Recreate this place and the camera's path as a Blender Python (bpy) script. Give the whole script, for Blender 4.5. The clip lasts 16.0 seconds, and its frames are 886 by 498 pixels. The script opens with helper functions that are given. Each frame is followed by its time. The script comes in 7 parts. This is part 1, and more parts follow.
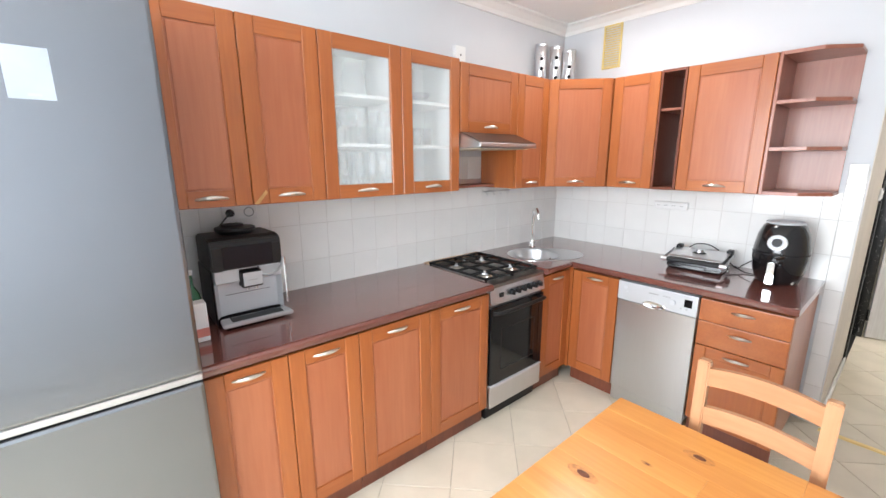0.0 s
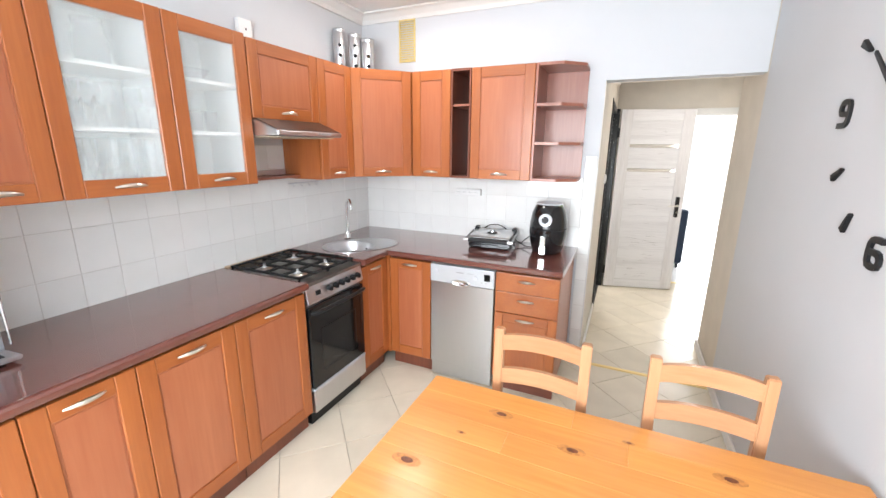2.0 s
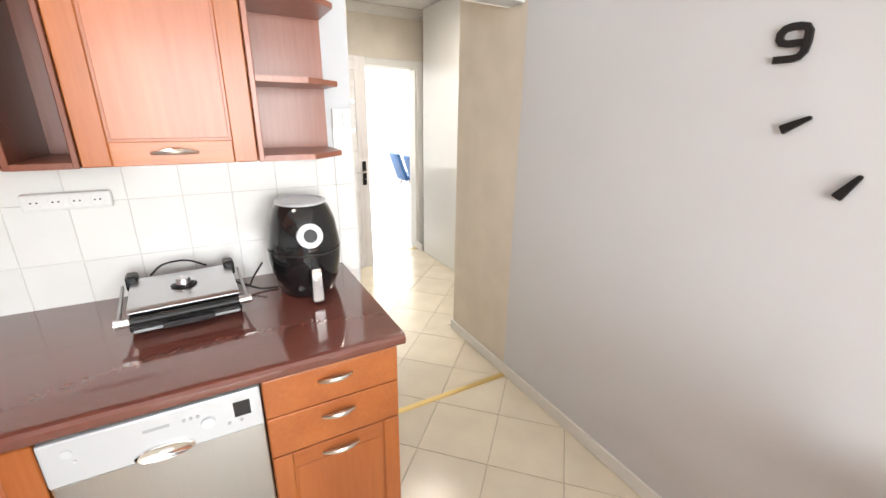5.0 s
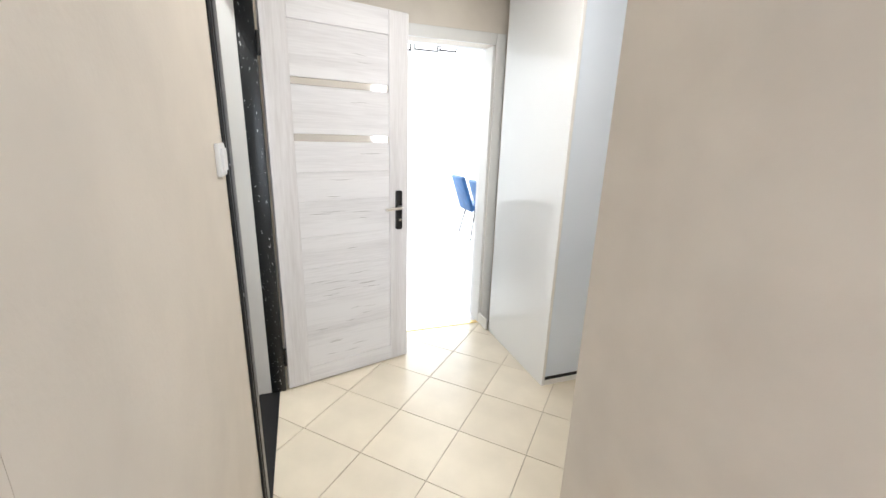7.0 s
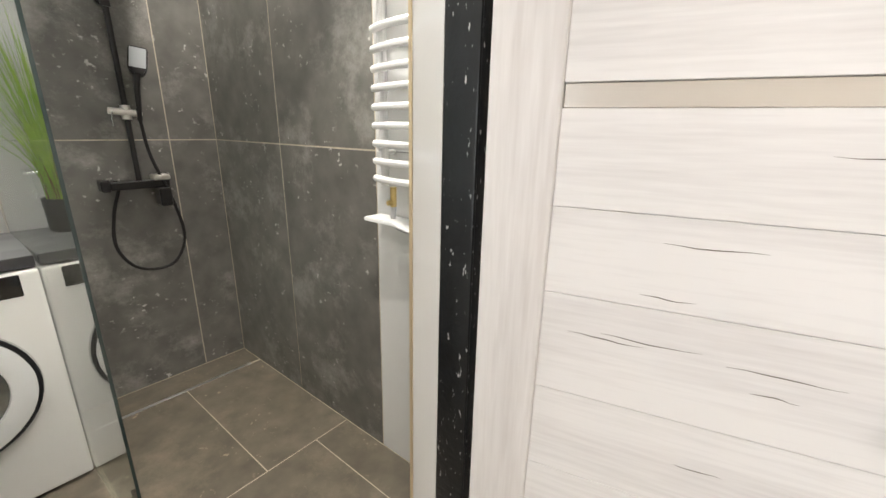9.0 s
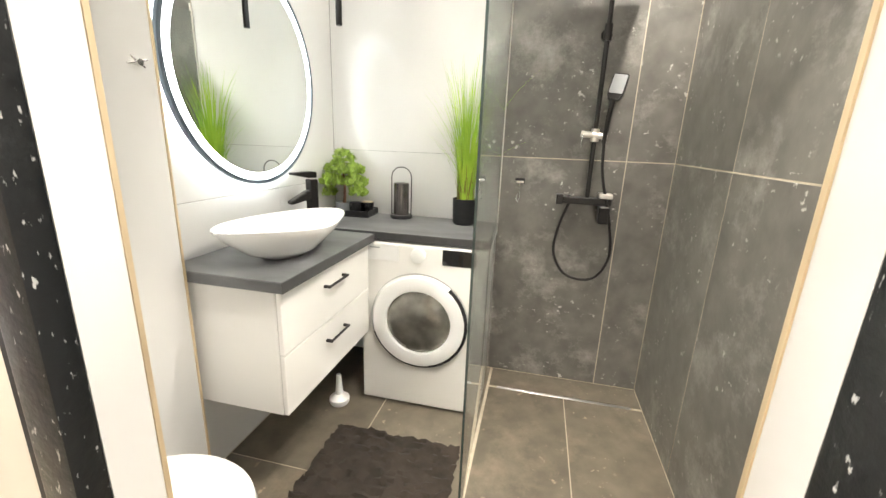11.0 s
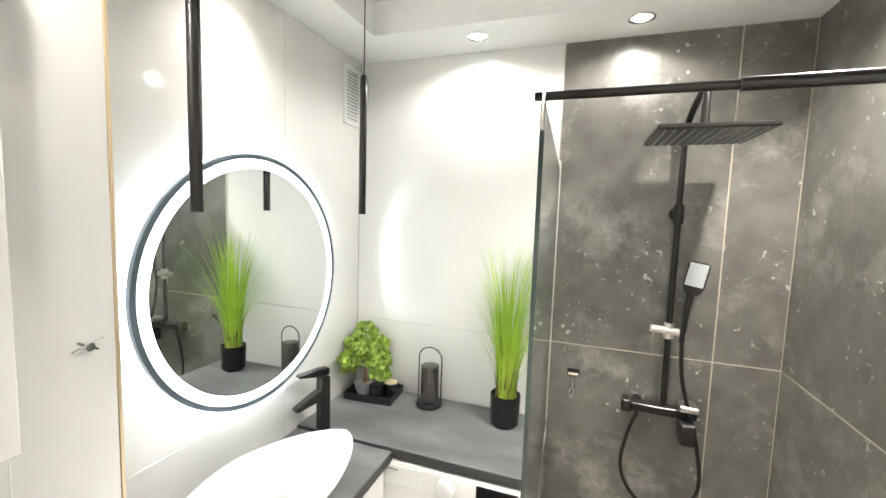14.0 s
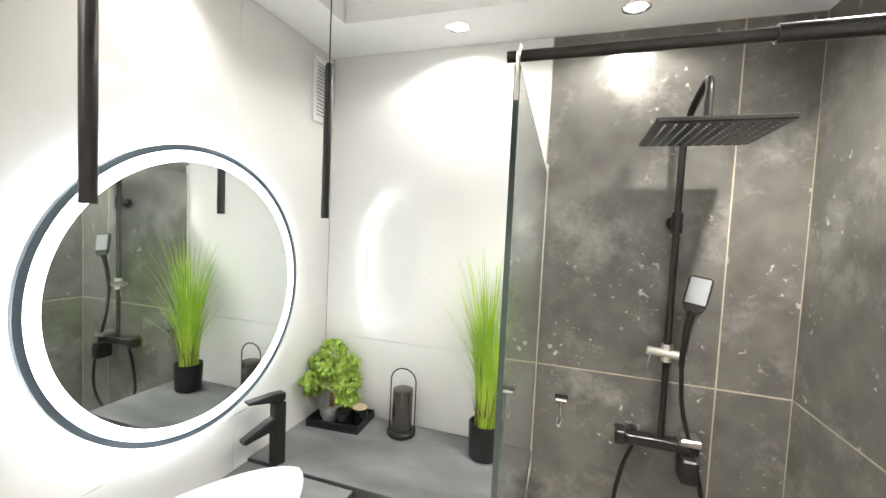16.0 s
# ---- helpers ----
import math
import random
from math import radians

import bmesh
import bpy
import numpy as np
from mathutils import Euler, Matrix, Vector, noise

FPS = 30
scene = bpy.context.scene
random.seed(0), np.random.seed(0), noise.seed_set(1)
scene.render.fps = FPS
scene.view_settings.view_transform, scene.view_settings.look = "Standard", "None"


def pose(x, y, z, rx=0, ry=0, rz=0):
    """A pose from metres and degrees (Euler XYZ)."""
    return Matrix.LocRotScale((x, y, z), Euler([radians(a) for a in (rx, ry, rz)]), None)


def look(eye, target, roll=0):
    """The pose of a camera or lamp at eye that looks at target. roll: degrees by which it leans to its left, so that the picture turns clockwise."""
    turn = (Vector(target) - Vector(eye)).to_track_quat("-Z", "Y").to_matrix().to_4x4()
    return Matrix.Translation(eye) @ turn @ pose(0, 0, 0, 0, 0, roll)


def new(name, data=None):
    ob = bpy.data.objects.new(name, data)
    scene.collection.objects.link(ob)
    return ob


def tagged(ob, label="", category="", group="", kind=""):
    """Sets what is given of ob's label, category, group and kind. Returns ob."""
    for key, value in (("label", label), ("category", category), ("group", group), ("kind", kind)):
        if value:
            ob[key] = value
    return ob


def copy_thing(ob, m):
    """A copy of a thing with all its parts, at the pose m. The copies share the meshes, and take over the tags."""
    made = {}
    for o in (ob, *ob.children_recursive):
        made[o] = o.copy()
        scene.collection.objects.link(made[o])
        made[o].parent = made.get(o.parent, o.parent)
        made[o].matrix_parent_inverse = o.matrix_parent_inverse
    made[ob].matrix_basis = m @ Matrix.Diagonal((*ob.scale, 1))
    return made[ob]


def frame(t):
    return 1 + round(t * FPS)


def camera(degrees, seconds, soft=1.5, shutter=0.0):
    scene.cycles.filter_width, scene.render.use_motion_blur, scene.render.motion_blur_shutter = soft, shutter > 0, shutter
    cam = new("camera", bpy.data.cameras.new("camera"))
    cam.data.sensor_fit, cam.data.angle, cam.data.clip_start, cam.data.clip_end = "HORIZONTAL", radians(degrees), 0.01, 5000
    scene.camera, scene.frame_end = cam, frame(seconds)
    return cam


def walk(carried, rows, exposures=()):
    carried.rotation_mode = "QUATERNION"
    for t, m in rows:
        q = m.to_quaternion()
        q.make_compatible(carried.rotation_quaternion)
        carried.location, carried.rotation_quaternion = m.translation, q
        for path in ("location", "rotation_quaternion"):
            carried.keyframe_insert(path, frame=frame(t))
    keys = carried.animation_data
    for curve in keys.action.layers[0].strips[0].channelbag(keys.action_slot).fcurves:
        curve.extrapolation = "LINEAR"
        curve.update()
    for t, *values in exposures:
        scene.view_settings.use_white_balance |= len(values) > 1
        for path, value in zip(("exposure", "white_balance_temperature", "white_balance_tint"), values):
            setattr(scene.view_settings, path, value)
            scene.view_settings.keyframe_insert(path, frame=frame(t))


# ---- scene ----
cam = camera(95.4, 16.0)
PATH = [
    (0, (2.124, 0.079, 1.58), (0.632, 1.339, 1.147), -0.2),
    (0.5, (2.127, 0.084, 1.58), (0.813, 1.53, 1.151), -0.4),
    (1, (2.127, 0.102, 1.579), (0.974, 1.677, 1.145), -0.5),
    (1.5, (2.152, 0.121, 1.591), (1.14, 1.785, 1.134), -0.3),
    (2, (2.13, 0.143, 1.591), (1.333, 1.912, 1.107), 0.6),
    (2.5, (2.038, 0.177, 1.584), (1.438, 2.019, 1.088), 1.0),
    (3, (1.876, 0.32, 1.55), (1.533, 2.223, 1.037), 1.5),
    (3.5, (1.668, 0.554, 1.555), (1.678, 2.479, 1.012), 1.7),
    (4, (1.441, 0.824, 1.555), (1.908, 2.681, 0.977), 2.0),
    (4.5, (1.352, 1.077, 1.544), (2.113, 2.83, 0.954), 1.5),
    (5, (1.415, 1.474, 1.532), (2.335, 3.132, 0.899), 0.7),
    (5.2, (1.454, 1.632, 1.516), (2.407, 3.27, 0.876), 0.6),
    (7.3, (2.213, 3.284, 1.389), (2.726, 5.141, 0.85), 1.8),
    (7.5, (2.284, 3.443, 1.38), (2.679, 5.328, 0.84), 1.7),
    (8, (2.366, 3.849, 1.388), (2.366, 5.769, 0.827), 1.2),
    (8.5, (2.351, 4.267, 1.376), (1.823, 6.101, 0.777), 0.7),
    (8.8, (2.35, 4.456, 1.354), (1.42, 6.124, 0.761), 0.9),
    (9, (2.376, 4.561, 1.324), (1.187, 6.066, 0.757), 1.2),
    (9.5, (2.345, 4.756, 1.237), (0.688, 5.722, 0.672), 1.8),
    (10, (2.238, 4.882, 1.158), (0.338, 5.213, 0.63), 2.2),
    (10.2, (2.244, 4.909, 1.163), (0.308, 4.98, 0.665), 2.1),
    (12.3, (2.195, 4.908, 1.655), (0.36, 4.306, 1.133), 1.5),
    (12.5, (2.131, 4.877, 1.675), (0.278, 4.293, 1.2), 1.7),
    (13, (1.987, 4.876, 1.738), (0.126, 4.248, 1.361), 1.5),
    (13.5, (1.895, 4.845, 1.769), (0.02, 4.201, 1.507), 1.7),
    (14, (1.84, 4.823, 1.795), (-0.041, 4.167, 1.617), 1.9),
    (14.5, (1.778, 4.806, 1.804), (-0.109, 4.159, 1.665), 2.1),
    (15, (1.712, 4.804, 1.789), (-0.187, 4.183, 1.688), 2.6),
    (15.5, (1.642, 4.822, 1.806), (-0.261, 4.219, 1.686), 2.5),
    (16, (1.66, 4.831, 1.768), (-0.238, 4.208, 1.661), 2.7),
]
EXPOSURES = [(0.0, -0.22, 6250, 10), (0.5, -0.07, 6250, 10), (3.0, -0.13, 6300, 10), (5.2, -0.08, 6700, 10), (7.4, -0.12, 5950, 9), (8.4, -0.36, 6150, 9), (9.0, 0.0, 6400, 10),
             (9.5, 0.33, 6700, 10), (10.2, 0.76, 6700, 10), (12.3, 0.90, 6700, 10), (14.0, 0.84, 6400, 10), (16.0, 0.80, 6350, 10)]

# A soft middle of the doorway walk and of the bathroom approach.
def key_rows():
    rows = [(t, look(eye, target, roll)) for t, eye, target, roll in PATH]
    rows.append((6.2, look((1.93, 2.30, 1.47), (2.78, 4.08, 0.87), 1.0)))
    return sorted(rows, key=lambda r: r[0])


walk(cam, key_rows(), EXPOSURES)

# ---------------------------------------------------------------- world and light
world = bpy.data.worlds.new("sky")
scene.world = world
world.use_nodes = True
wn = world.node_tree.nodes
sky = wn.new("ShaderNodeTexSky")
sky.sky_type, sky.sun_disc = "NISHITA", False
sky.sun_elevation, sky.sun_rotation = radians(40), radians(200)
world.node_tree.links.new(sky.outputs[0], wn["Background"].inputs[0])
wn["Background"].inputs[1].default_value = 0.12


def area_light(name, place, target, w, h, watts, colour, spread=180):
    data = bpy.data.lights.new(name, "AREA")
    data.shape, data.size, data.size_y = "RECTANGLE", w, h
    data.energy, data.color, data.spread = watts, colour, radians(spread)
    ob = new(name, data)
    ob.matrix_world = look(place, target)
    return ob


def spot_light(name, place, target, watts, colour, size, blend=0.6, radius=0.03):
    data = bpy.data.lights.new(name, "SPOT")
    data.energy, data.color, data.spot_size, data.spot_blend = watts, colour, radians(size), blend
    data.shadow_soft_size = radius
    ob = new(name, data)
    ob.matrix_world = look(place, target)
    return ob


DAY = (0.93, 0.97, 1.0)
area_light("kitchen_window_light", (1.50, -1.58, 1.55), (1.50, 2.0, 1.35), 2.26, 1.38, 208, DAY)
# Two unseen area lamps added to flood the far room; its walls are closed.
area_light("room_window_light", (3.6, 10.3, 1.5), (3.0, 5.0, 1.0), 3.6, 2.0, 300, (1.0, 0.99, 0.97))
area_light("room_side_light", (6.7, 8.2, 1.5), (3.0, 8.0, 0.8), 2.4, 2.0, 120, (1.0, 0.99, 0.97))
# Unseen fill under the hall ceiling, added without a fitting.
area_light("hall_lamp_light", (2.85, 4.25, 2.42), (2.85, 4.25, 0), 0.3, 0.3, 20, (1.0, 0.92, 0.83))
area_light("kitchen_lamp_light", (0.80, 2.50, 2.53), (0.80, 2.50, 0), 0.34, 0.34, 8, (1.0, 0.96, 0.90))
for spot_y in (4.37, 4.97):
    spot_light("spot_light", (0.20, spot_y, 2.48), (0.17, spot_y, 0), 8, (1.0, 0.96, 0.90), 160, 0.4)
spot_light("spot_light", (0.85, 3.87, 2.48), (0.85, 3.84, 0), 7.5, (1.0, 0.95, 0.87), 125, 1.0)
# Three unseen spots, added to brighten the toilet, shower and radiator sides.
spot_light("spot_light", (1.62, 4.00, 2.48), (1.62, 4.0, 0), 15, (1.0, 0.95, 0.87), 150)
spot_light("spot_light", (0.75, 5.38, 2.48), (0.75, 5.43, 0), 55, (1.0, 0.95, 0.87), 138, 0.6)
spot_light("spot_light", (1.60, 5.05, 2.48), (1.60, 5.10, 0), 80, (1.0, 0.95, 0.87), 88, 0.5)

# ---------------------------------------------------------------- materials
def mat(name, colour, rough=0.5, metal=0.0, coat=0.0, noise_scale=0.0, amount=0.0, dark=None, bump=0.0, bump_scale=60.0,
        stretch=(1, 1, 1), rand=0.0, rough_var=0.0, spec=0.5):
    m = bpy.data.materials.new(name)
    m.use_nodes = True
    nt = m.node_tree
    b = nt.nodes["Principled BSDF"]
    b.inputs["Base Color"].default_value = (*colour, 1)
    b.inputs["Roughness"].default_value = rough
    b.inputs["Metallic"].default_value = metal
    b.inputs["Coat Weight"].default_value = coat
    b.inputs["Coat Roughness"].default_value = 0.08
    b.inputs["Specular IOR Level"].default_value = spec
    geo = nt.nodes.new("ShaderNodeTexCoord")
    mp = nt.nodes.new("ShaderNodeMapping")
    mp.inputs["Scale"].default_value = stretch
    nt.links.new(geo.outputs["Object"], mp.inputs[0])
    vec = mp.outputs[0]
    col = None
    if amount:
        n1 = nt.nodes.new("ShaderNodeTexNoise")
        n1.inputs["Scale"].default_value, n1.inputs["Detail"].default_value = noise_scale, 6
        nt.links.new(vec, n1.inputs["Vector"])
        ramp = nt.nodes.new("ShaderNodeValToRGB")
        ramp.color_ramp.elements[0].position, ramp.color_ramp.elements[1].position = 0.32, 0.70
        d = dark or tuple(c * (1 - amount) for c in colour)
        ramp.color_ramp.elements[0].color, ramp.color_ramp.elements[1].color = (*d, 1), (*colour, 1)
        nt.links.new(n1.outputs[0], ramp.inputs[0])
        col = ramp.outputs[0]
        if rough_var:
            mr = nt.nodes.new("ShaderNodeMapRange")
            mr.inputs[3].default_value, mr.inputs[4].default_value = max(0, rough - rough_var), rough + rough_var
            nt.links.new(n1.outputs[0], mr.inputs[0])
            nt.links.new(mr.outputs[0], b.inputs["Roughness"])
    if rand:
        info = nt.nodes.new("ShaderNodeObjectInfo")
        hsv = nt.nodes.new("ShaderNodeHueSaturation")
        mr = nt.nodes.new("ShaderNodeMapRange")
        mr.inputs[3].default_value, mr.inputs[4].default_value = 1 - rand, 1 + rand
        nt.links.new(info.outputs["Random"], mr.inputs[0])
        nt.links.new(mr.outputs[0], hsv.inputs["Value"])
        if col:
            nt.links.new(col, hsv.inputs["Color"])
        else:
            hsv.inputs["Color"].default_value = (*colour, 1)
        col = hsv.outputs[0]
    if col:
        nt.links.new(col, b.inputs["Base Color"])
    if bump:
        n2 = nt.nodes.new("ShaderNodeTexNoise")
        n2.inputs["Scale"].default_value, n2.inputs["Detail"].default_value = bump_scale, 4
        nt.links.new(vec, n2.inputs["Vector"])
        bp = nt.nodes.new("ShaderNodeBump")
        bp.inputs["Strength"].default_value, bp.inputs["Distance"].default_value = bump, 0.004
        nt.links.new(n2.outputs[0], bp.inputs["Height"])
        nt.links.new(bp.outputs[0], b.inputs["Normal"])
    return m


def wood(name, light, dark, axis, scale=9.0, rough=0.35, coat=0.2, knots=None, contrast=(0.35, 0.7)):
    """Grain runs along axis 0, 1 or 2 in the object's own space."""
    m = bpy.data.materials.new(name)
    m.use_nodes = True
    nt = m.node_tree
    b = nt.nodes["Principled BSDF"]
    b.inputs["Roughness"].default_value, b.inputs["Coat Weight"].default_value = rough, coat
    b.inputs["Coat Roughness"].default_value = 0.15
    tc, mp = nt.nodes.new("ShaderNodeTexCoord"), nt.nodes.new("ShaderNodeMapping")
    s = [1.0, 1.0, 1.0]
    s[axis] = 0.06
    mp.inputs["Scale"].default_value = s
    info = nt.nodes.new("ShaderNodeObjectInfo")
    mul = nt.nodes.new("ShaderNodeMath")
    mul.operation = "MULTIPLY"
    mul.inputs[1].default_value = 17.0
    nt.links.new(info.outputs["Random"], mul.inputs[0])
    nt.links.new(mul.outputs[0], mp.inputs["Location"])
    nt.links.new(tc.outputs["Object"], mp.inputs[0])
    n1 = nt.nodes.new("ShaderNodeTexNoise")
    n1.inputs["Scale"].default_value, n1.inputs["Detail"].default_value, n1.inputs["Distortion"].default_value = scale, 5, 0.4
    n2 = nt.nodes.new("ShaderNodeTexNoise")
    n2.inputs["Scale"].default_value, n2.inputs["Detail"].default_value = scale * 14, 3
    for n in (n1, n2):
        nt.links.new(mp.outputs[0], n.inputs["Vector"])
    mix = nt.nodes.new("ShaderNodeMix")
    mix.inputs[0].default_value = 0.35
    nt.links.new(n1.outputs[0], mix.inputs[2])
    nt.links.new(n2.outputs[0], mix.inputs[3])
    ramp = nt.nodes.new("ShaderNodeValToRGB")
    ramp.color_ramp.elements[0].position, ramp.color_ramp.elements[1].position = contrast
    ramp.color_ramp.elements[0].color, ramp.color_ramp.elements[1].color = (*dark, 1), (*light, 1)
    nt.links.new(mix.outputs[0], ramp.inputs[0])
    nt.links.new(ramp.outputs[0], b.inputs["Base Color"])
    bp = nt.nodes.new("ShaderNodeBump")
    bp.inputs["Strength"].default_value, bp.inputs["Distance"].default_value = 0.12, 0.002
    nt.links.new(n2.outputs[0], bp.inputs["Height"])
    nt.links.new(bp.outputs[0], b.inputs["Normal"])
    return m


def glow(name, colour, strength):
    m = bpy.data.materials.new(name)
    m.use_nodes = True
    b = m.node_tree.nodes["Principled BSDF"]
    b.inputs["Base Color"].default_value = (*colour, 1)
    b.inputs["Emission Color"].default_value = (*colour, 1)
    b.inputs["Emission Strength"].default_value = strength
    return m


def glassy(name, colour=(1, 1, 1), rough=0.0, ior=1.45):
    m = bpy.data.materials.new(name)
    m.use_nodes = True
    b = m.node_tree.nodes["Principled BSDF"]
    b.inputs["Base Color"].default_value = (*colour, 1)
    b.inputs["Transmission Weight"].default_value = 1.0
    b.inputs["Roughness"].default_value, b.inputs["IOR"].default_value = rough, ior
    return m


def stone(name, base, light, rough):
    """Dark mottled stone-look tile with pale clouds and small chips."""
    m = mat(name, base, rough=rough, noise_scale=9.0, amount=0.5, dark=tuple(c * 0.62 for c in base), bump=0.15, bump_scale=40, rand=0.07)
    nt = m.node_tree
    b = nt.nodes["Principled BSDF"]
    old = b.inputs["Base Color"].links[0].from_socket
    tc = nt.nodes.new("ShaderNodeTexCoord")
    n1 = nt.nodes.new("ShaderNodeTexNoise")
    n1.inputs["Scale"].default_value, n1.inputs["Detail"].default_value, n1.inputs["Roughness"].default_value = 3.2, 15, 0.74
    n2 = nt.nodes.new("ShaderNodeTexNoise")
    n2.inputs["Scale"].default_value, n2.inputs["Detail"].default_value = 38.0, 5
    n3 = nt.nodes.new("ShaderNodeTexNoise")
    n3.inputs["Scale"].default_value, n3.inputs["Detail"].default_value = 5.0, 2
    info = nt.nodes.new("ShaderNodeObjectInfo")
    shift = nt.nodes.new("ShaderNodeVectorMath")
    shift.operation = "MULTIPLY_ADD"
    shift.inputs[1].default_value = (31, 17, 23)
    nt.links.new(info.outputs["Random"], shift.inputs[0])
    nt.links.new(tc.outputs["Object"], shift.inputs[2])
    for n in (n1, n2, n3):
        nt.links.new(shift.outputs[0], n.inputs["Vector"])
    cut = []
    for n, lo, hi, top in ((n1, 0.52, 0.78, 0.60), (n2, 0.635, 0.70, 0.9), (n3, 0.50, 0.62, 1.0)):
        mr = nt.nodes.new("ShaderNodeMapRange")
        mr.inputs[1].default_value, mr.inputs[2].default_value, mr.inputs[4].default_value = lo, hi, top
        nt.links.new(n.outputs[0], mr.inputs[0])
        cut.append(mr)
    mx = nt.nodes.new("ShaderNodeMath")
    mx.operation = "MAXIMUM"
    nt.links.new(cut[0].outputs[0], mx.inputs[0])
    chip = nt.nodes.new("ShaderNodeMath")
    chip.operation = "MULTIPLY"
    nt.links.new(cut[1].outputs[0], chip.inputs[0])
    nt.links.new(cut[2].outputs[0], chip.inputs[1])
    nt.links.new(chip.outputs[0], mx.inputs[1])
    mix = nt.nodes.new("ShaderNodeMix")
    mix.data_type = "RGBA"
    nt.links.new(mx.outputs[0], mix.inputs[0])
    nt.links.new(old, mix.inputs[6])
    mix.inputs[7].default_value = (*light, 1)
    nt.links.new(mix.outputs[2], b.inputs["Base Color"])
    return m


M_GREY_WALL = mat("grey_wall_paint", (0.62, 0.635, 0.655), 0.75, noise_scale=2.0, amount=0.04, bump=0.08, bump_scale=120)
M_BEIGE = mat("beige_wall_paint", (0.72, 0.658, 0.570), 0.75, noise_scale=5.0, amount=0.09, bump=0.10, bump_scale=110)
M_CEIL = mat("ceiling_paint", (0.85, 0.85, 0.845), 0.8, noise_scale=3.0, amount=0.02)
M_TRIM = mat("white_trim", (0.76, 0.75, 0.72), 0.45, noise_scale=8.0, amount=0.04)
M_TILE = mat("white_wall_tile", (0.82, 0.82, 0.80), 0.14, noise_scale=4.0, amount=0.05, rand=0.02, bump=0.05, bump_scale=14)
M_GROUT = mat("pale_grout", (0.70, 0.68, 0.65), 0.9, noise_scale=30, amount=0.15)
M_FLOOR = mat("cream_floor_tile", (0.70, 0.63, 0.505), 0.22, noise_scale=5.0, amount=0.10, rand=0.05, bump=0.05, bump_scale=20, rough_var=0.06)
M_FGROUT = mat("floor_grout", (0.57, 0.51, 0.41), 0.9, noise_scale=30, amount=0.2)
M_CHERRY = wood("cherry_wood", (0.43, 0.135, 0.035), (0.32, 0.088, 0.021), 2, 7, 0.34, 0.15)
M_CHERRY_H = wood("cherry_wood_cross", (0.43, 0.135, 0.035), (0.32, 0.088, 0.021), 1, 7, 0.34, 0.15)
M_CHERRY_X = wood("cherry_wood_rail", (0.43, 0.135, 0.035), (0.32, 0.088, 0.021), 0, 7, 0.34, 0.15)
M_PANEL = wood("cherry_panel", (0.45, 0.158, 0.070), (0.355, 0.106, 0.043), 2, 5, 0.34, 0.15)
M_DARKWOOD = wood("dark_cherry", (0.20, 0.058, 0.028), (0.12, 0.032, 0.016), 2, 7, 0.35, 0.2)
M_SHELFWOOD = wood("red_brown_shelf", (0.38, 0.15, 0.095), (0.27, 0.09, 0.055), 2, 6, 0.35, 0.2)
M_TOP = mat("dark_red_worktop", (0.150, 0.050, 0.038), 0.16, noise_scale=55, amount=0.1, dark=(0.138, 0.046, 0.035), coat=0.9)
M_TOP.node_tree.nodes["Principled BSDF"].inputs["Coat Roughness"].default_value = 0.03
M_STEEL = mat("brushed_steel", (0.62, 0.62, 0.63), 0.30, 1.0, noise_scale=90, amount=0.03, stretch=(1, 1, 0.03), rough_var=0.04)
M_DISHW = mat("dishwasher_steel", (0.52, 0.53, 0.54), 0.28, 1.0, noise_scale=160, amount=0.03, stretch=(1, 1, 0.02))
M_EDGE = mat("dark_grey_edge", (0.045, 0.045, 0.047), 0.45, noise_scale=30, amount=0.2)
M_FRIDGE = mat("fridge_steel", (0.225, 0.238, 0.256), 0.27, 1.0, noise_scale=3, amount=0.06)
M_CHROME = mat("chrome", (0.80, 0.80, 0.80), 0.12, 1.0)
M_SATIN = mat("satin_nickel", (0.70, 0.67, 0.62), 0.28, 1.0)
M_BLACK = mat("black_gloss_plastic", (0.010, 0.010, 0.011), 0.12, coat=0.3)
M_BLACKM = mat("black_matte", (0.010, 0.010, 0.011), 0.42, noise_scale=40, amount=0.2, spec=0.35)
M_SCREEN = mat("dark_display_glass", (0.012, 0.010, 0.014), 0.25, spec=0.2)
M_IRON = mat("cast_iron", (0.010, 0.010, 0.010), 0.6, spec=0.3, bump=0.2, bump_scale=300)
M_SILVERP = mat("silver_plastic", (0.58, 0.60, 0.63), 0.28, 0.15)
M_WHITE = mat("white_plastic", (0.78, 0.78, 0.77), 0.3)
M_WHITEG = mat("white_gloss", (0.80, 0.79, 0.76), 0.08, coat=0.4)
M_CERAMIC = mat("white_ceramic", (0.82, 0.82, 0.81), 0.08, coat=0.5)
M_GREYP = mat("grey_plastic", (0.35, 0.36, 0.37), 0.35)
M_YELLOWV = mat("yellowed_plastic", (0.72, 0.56, 0.22), 0.45, noise_scale=20, amount=0.1)
M_PINE = wood("orange_pine", (0.70, 0.325, 0.080), (0.57, 0.215, 0.043), 0, 6, 0.34, 0.2)
M_PALEPINE = wood("pale_pine", (0.55, 0.295, 0.150), (0.42, 0.195, 0.088), 2, 6, 0.38, 0.1)
M_PALEPINE_H = wood("pale_pine_cross", (0.55, 0.295, 0.150), (0.42, 0.195, 0.088), 0, 6, 0.38, 0.1)
M_KNOTHALO = mat("pine_knot_halo", (0.60, 0.235, 0.055), 0.36, noise_scale=90, amount=0.35)
M_KNOT = mat("pine_knot", (0.19, 0.050, 0.016), 0.4, noise_scale=60, amount=0.5)
